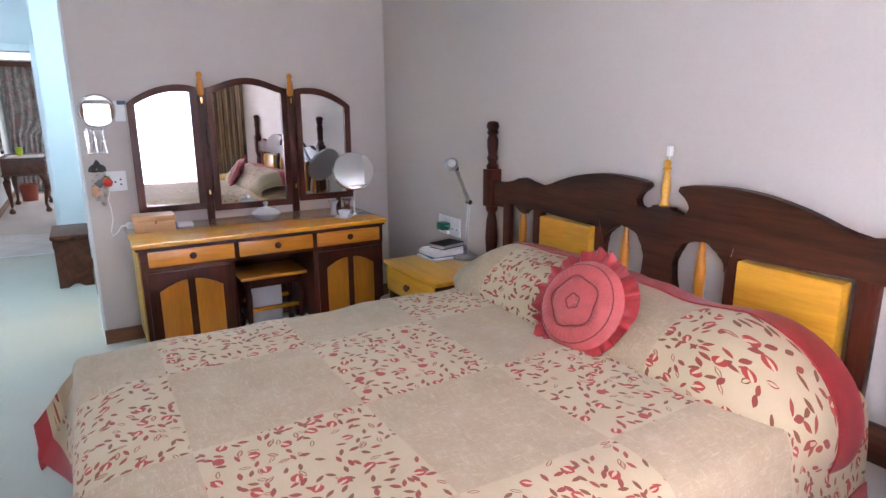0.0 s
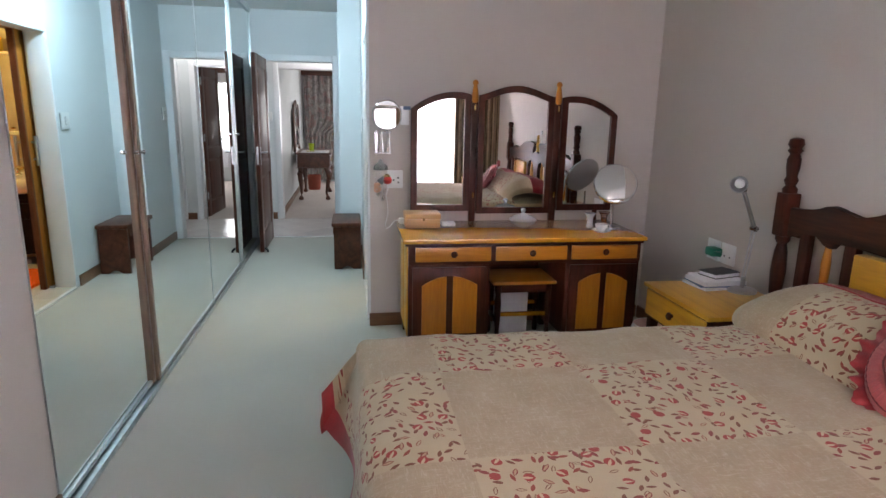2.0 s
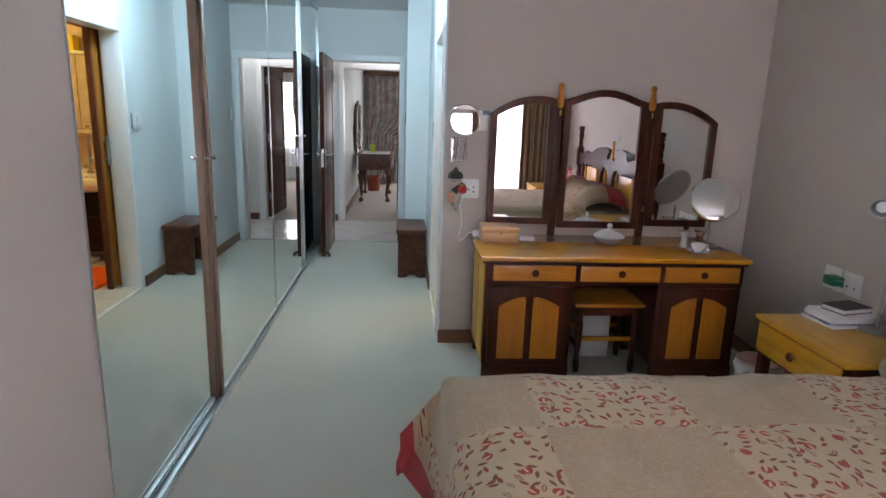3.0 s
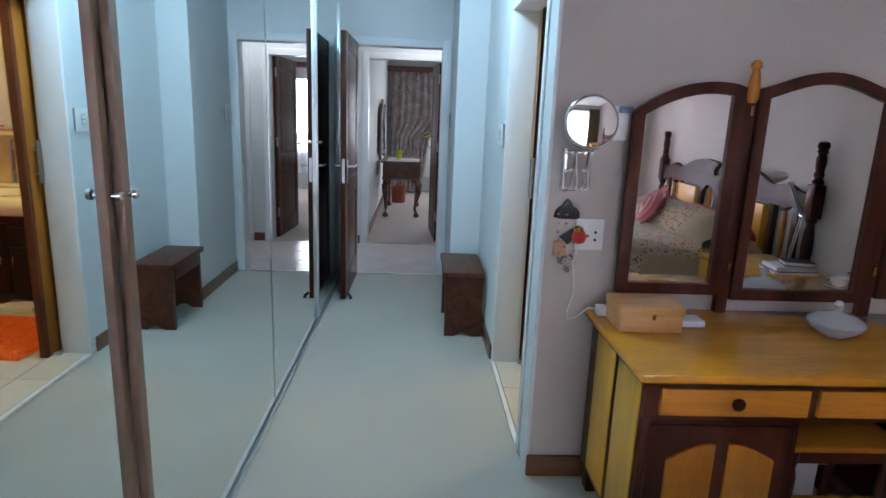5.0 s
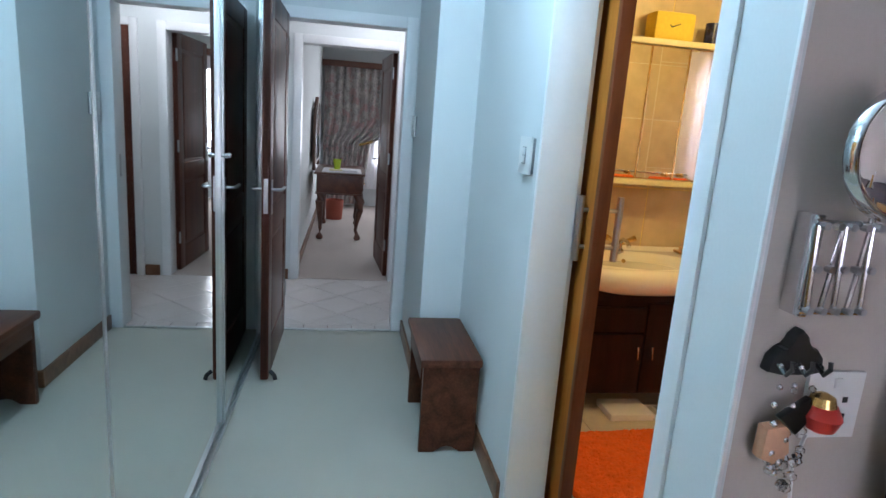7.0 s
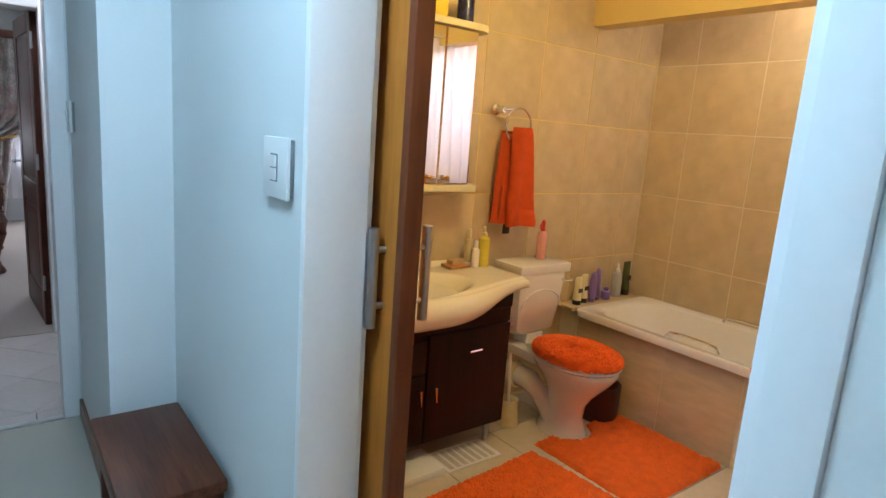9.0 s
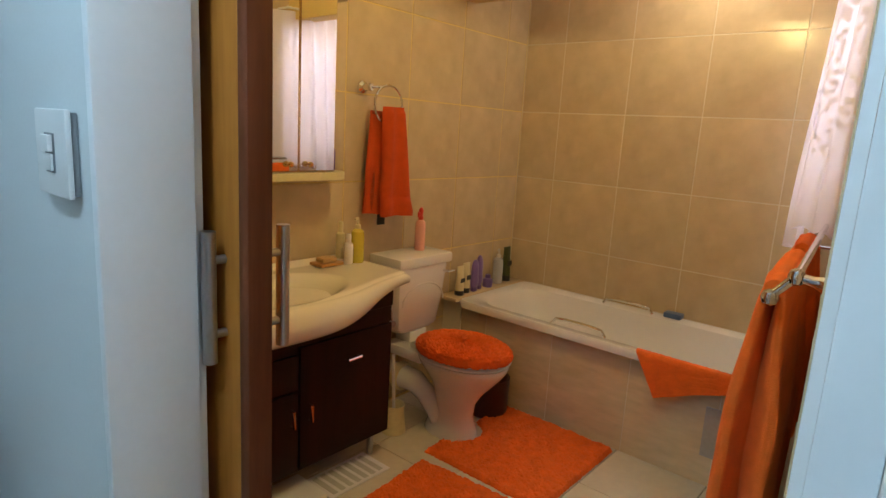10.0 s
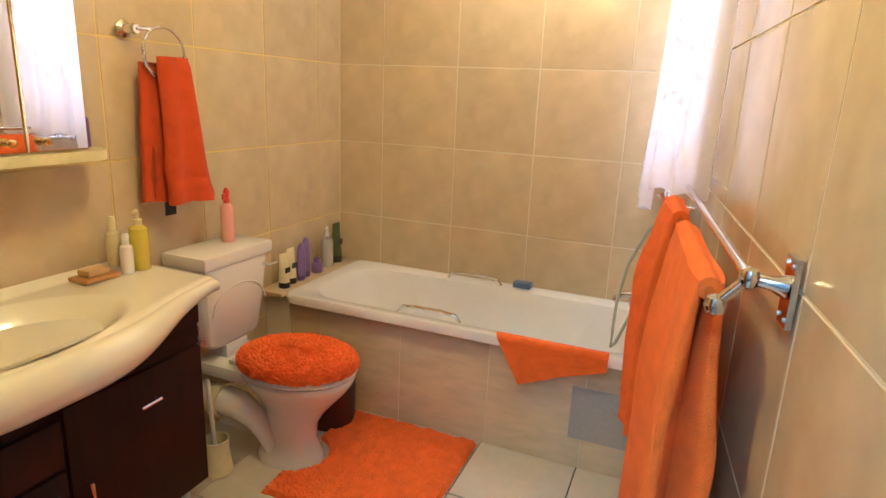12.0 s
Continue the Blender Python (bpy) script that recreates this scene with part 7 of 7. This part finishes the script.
def lace(u, v):
    x = 2.02 + 0.67 * u
    f = 0.022 * math.sin(2 * math.pi * 7 * u) + 0.01 * wob(u * 6, v * 2, 1, 5)
    low = 1.16 if x < 2.285 else 1.075
    z = low + (2.15 - low) * v - (0.02 * abs(math.sin(7 * math.pi * u)) if v < 0.02 else 0)
    near = min(1, max(0, (x - 2.03) / 0.24))
    return (x, south(x) + 0.012 + 0.118 * near + f * near + 0.05 * (1 - v) * near, z)


part("cloth", thicken(sheet(lace, 110, 24), 0.002), LACE, bc)
part("rod", Tb([rail_point(2.08, 0.12, 2.16), rail_point(2.70, 0.12, 2.16)], 0.008), PLASTIC, bc)
for x in (2.09, 2.69):
    part("bracket", Tb([rail_point(x, 0.001, 2.16), rail_point(x, 0.12, 2.16)], 0.006), PLASTIC, bc)


# ---- tiles ----
def tile_mesh(w, h, t, m, gap=0.003):
    bm = B(gap / 2, w - gap / 2, gap / 2, h - gap / 2, 0, t)
    bmesh.ops.bevel(bm, geom=[e for e in bm.edges if all(v.co.z > t / 2 for v in e.verts)], offset=0.0012, segments=1, affect="EDGES")
    return mesh_of("tile", bm, m, smooth=False)


CACHE = {}


def lay(parent, w, h, t, mat, matrix, gap=0.006):
    key = (round(w, 3), round(h, 3), t, mat.name, gap)
    if key not in CACHE:
        CACHE[key] = tile_mesh(w, h, t, mat, gap)
    ob = new("tile", CACHE[key])
    ob.parent = parent
    ob.matrix_parent_inverse = parent.matrix_basis.inverted()
    ob.matrix_basis = matrix
    return ob


def spans(lo, hi, first, step):
    """The stretches between joints from lo to hi; first: where one joint lies."""
    cuts = [lo]
    k = first - step * math.ceil((first - lo) / step)
    while k < hi - 0.02:
        if k > lo + 0.02:
            cuts.append(k)
        k += step
    return list(zip(cuts, cuts[1:] + [hi]))


ZR = spans(0.02, 2.36, 1.18, 0.392)
east = bpy.data.objects["wall_bath_east"]
for a, b in spans(4.45, 6.272, 5.61, 0.405):
    for c, d in ZR:
        lay(east, b - a, d - c, 0.002, TILE, pose(2.816, a, c) @ Matrix(((0, 0, -1, 0), (1, 0, 0, 0), (0, 1, 0, 0), (0, 0, 0, 1))))
north = bpy.data.objects["wall_bath_north"]
for a, b in spans(0.19, 2.812, 1.815, 0.398):
    for c, d in ZR:
        lay(north, b - a, d - c, 0.002, TILE, pose(a, 6.276, c) @ Matrix(((1, 0, 0, 0), (0, 0, -1, 0), (0, 1, 0, 0), (0, 0, 0, 1))))
southw = bpy.data.objects["wall_bath_south"]
ang = math.degrees(math.atan(SLANT))
for a, b in spans(0.161, 2.80, 1.0, 0.40):
    for c, d in spans(0.02, 2.40, 1.175, 0.43):
        pieces = [(a, b, c, d)]
        if b > W0 and a < W1 and d > WZ0 and c < WZ1:
            lo, hi = max(c, WZ0), min(d, WZ1)
            pieces = [(a, b, c, WZ0), (a, b, WZ1, d), (a, W0, lo, hi), (W1, b, lo, hi)]
        for a2, b2, c2, d2 in pieces:
            if b2 - a2 > 0.012 and d2 - c2 > 0.012:
                lay(southw, b2 - a2, d2 - c2, 0.002, TILE, pose(a2, south(a2) - 0.006, c2, 0, 0, ang) @ Matrix(((1, 0, 0, 0), (0, 0, 1, 0), (0, 1, 0, 0), (0, 0, 0, 1))))
bed_floor = bpy.data.objects["bath_floor_bed"]
for a, b in spans(0.012, 2.188, 1.81, 0.403):
    for c, d in spans(4.30, 6.27, 5.18, 0.405):
        lay(bed_floor, b - a, d - c, 0.010, FLOORTILE, pose(a, c, 0.006), 0.005)
hall_bed = bpy.data.objects["hall_floor_bed"]
for a, b in spans(-2.0, 1.0, -0.9, 0.165):
    lay(hall_bed, b - a, 0.095, 0.012, HALLTILE, pose(a, 7.165, -0.012), 0.004)


def diagonal_tile(cx, cy, size, x0, x1, y0, y1):
    """A square tile turned by 45 degrees and cut off at the edges of the floor."""
    r = (size - 0.004) / math.sqrt(2)
    bm = bmesh.new()
    slab(bm, [(r, 0), (0, r), (-r, 0), (0, -r)], 2, -0.012, 0.0, bev=0.0008)
    for co, no in (((x0 - cx, 0, 0), (-1, 0, 0)), ((x1 - cx, 0, 0), (1, 0, 0)), ((0, y0 - cy, 0), (0, -1, 0)), ((0, y1 - cy, 0), (0, 1, 0))):
        bmesh.ops.bisect_plane(bm, geom=list(bm.verts) + list(bm.edges) + list(bm.faces), plane_co=co, plane_no=no, clear_outer=True)
        rim = [e for e in bm.edges if e.is_boundary]
        if rim:
            bmesh.ops.holes_fill(bm, edges=rim, sides=0)
    if not bm.faces:
        bm.free()
        return None
    ob = new("tile", mesh_of("tile", bm, HALLTILE, smooth=False))
    ob.parent = hall_bed
    ob.matrix_parent_inverse = hall_bed.matrix_basis.inverted()
    ob.matrix_basis = Matrix.Translation((cx, cy, 0.0))
    return ob


step = 0.33 / math.sqrt(2)
for i in range(-9, 6):
    for j in range(0, 7):
        if (i + j) % 2 == 0:
            diagonal_tile(-0.66 + i * step, 7.262 + j * step, 0.33, -2.0, 1.0, 7.262, 8.466)
th = thing("tile_threshold", (0.0, 4.67, 0), "white tiled threshold of the bathroom doorway", "threshold", kind="structure")
for a, b in ((4.21, 4.53), (4.533, 4.85), (4.853, 5.123)):
    part("tile", B(-0.012, 0.011, a, b, 0.0, 0.017, 0.002), WHITETILE, th)
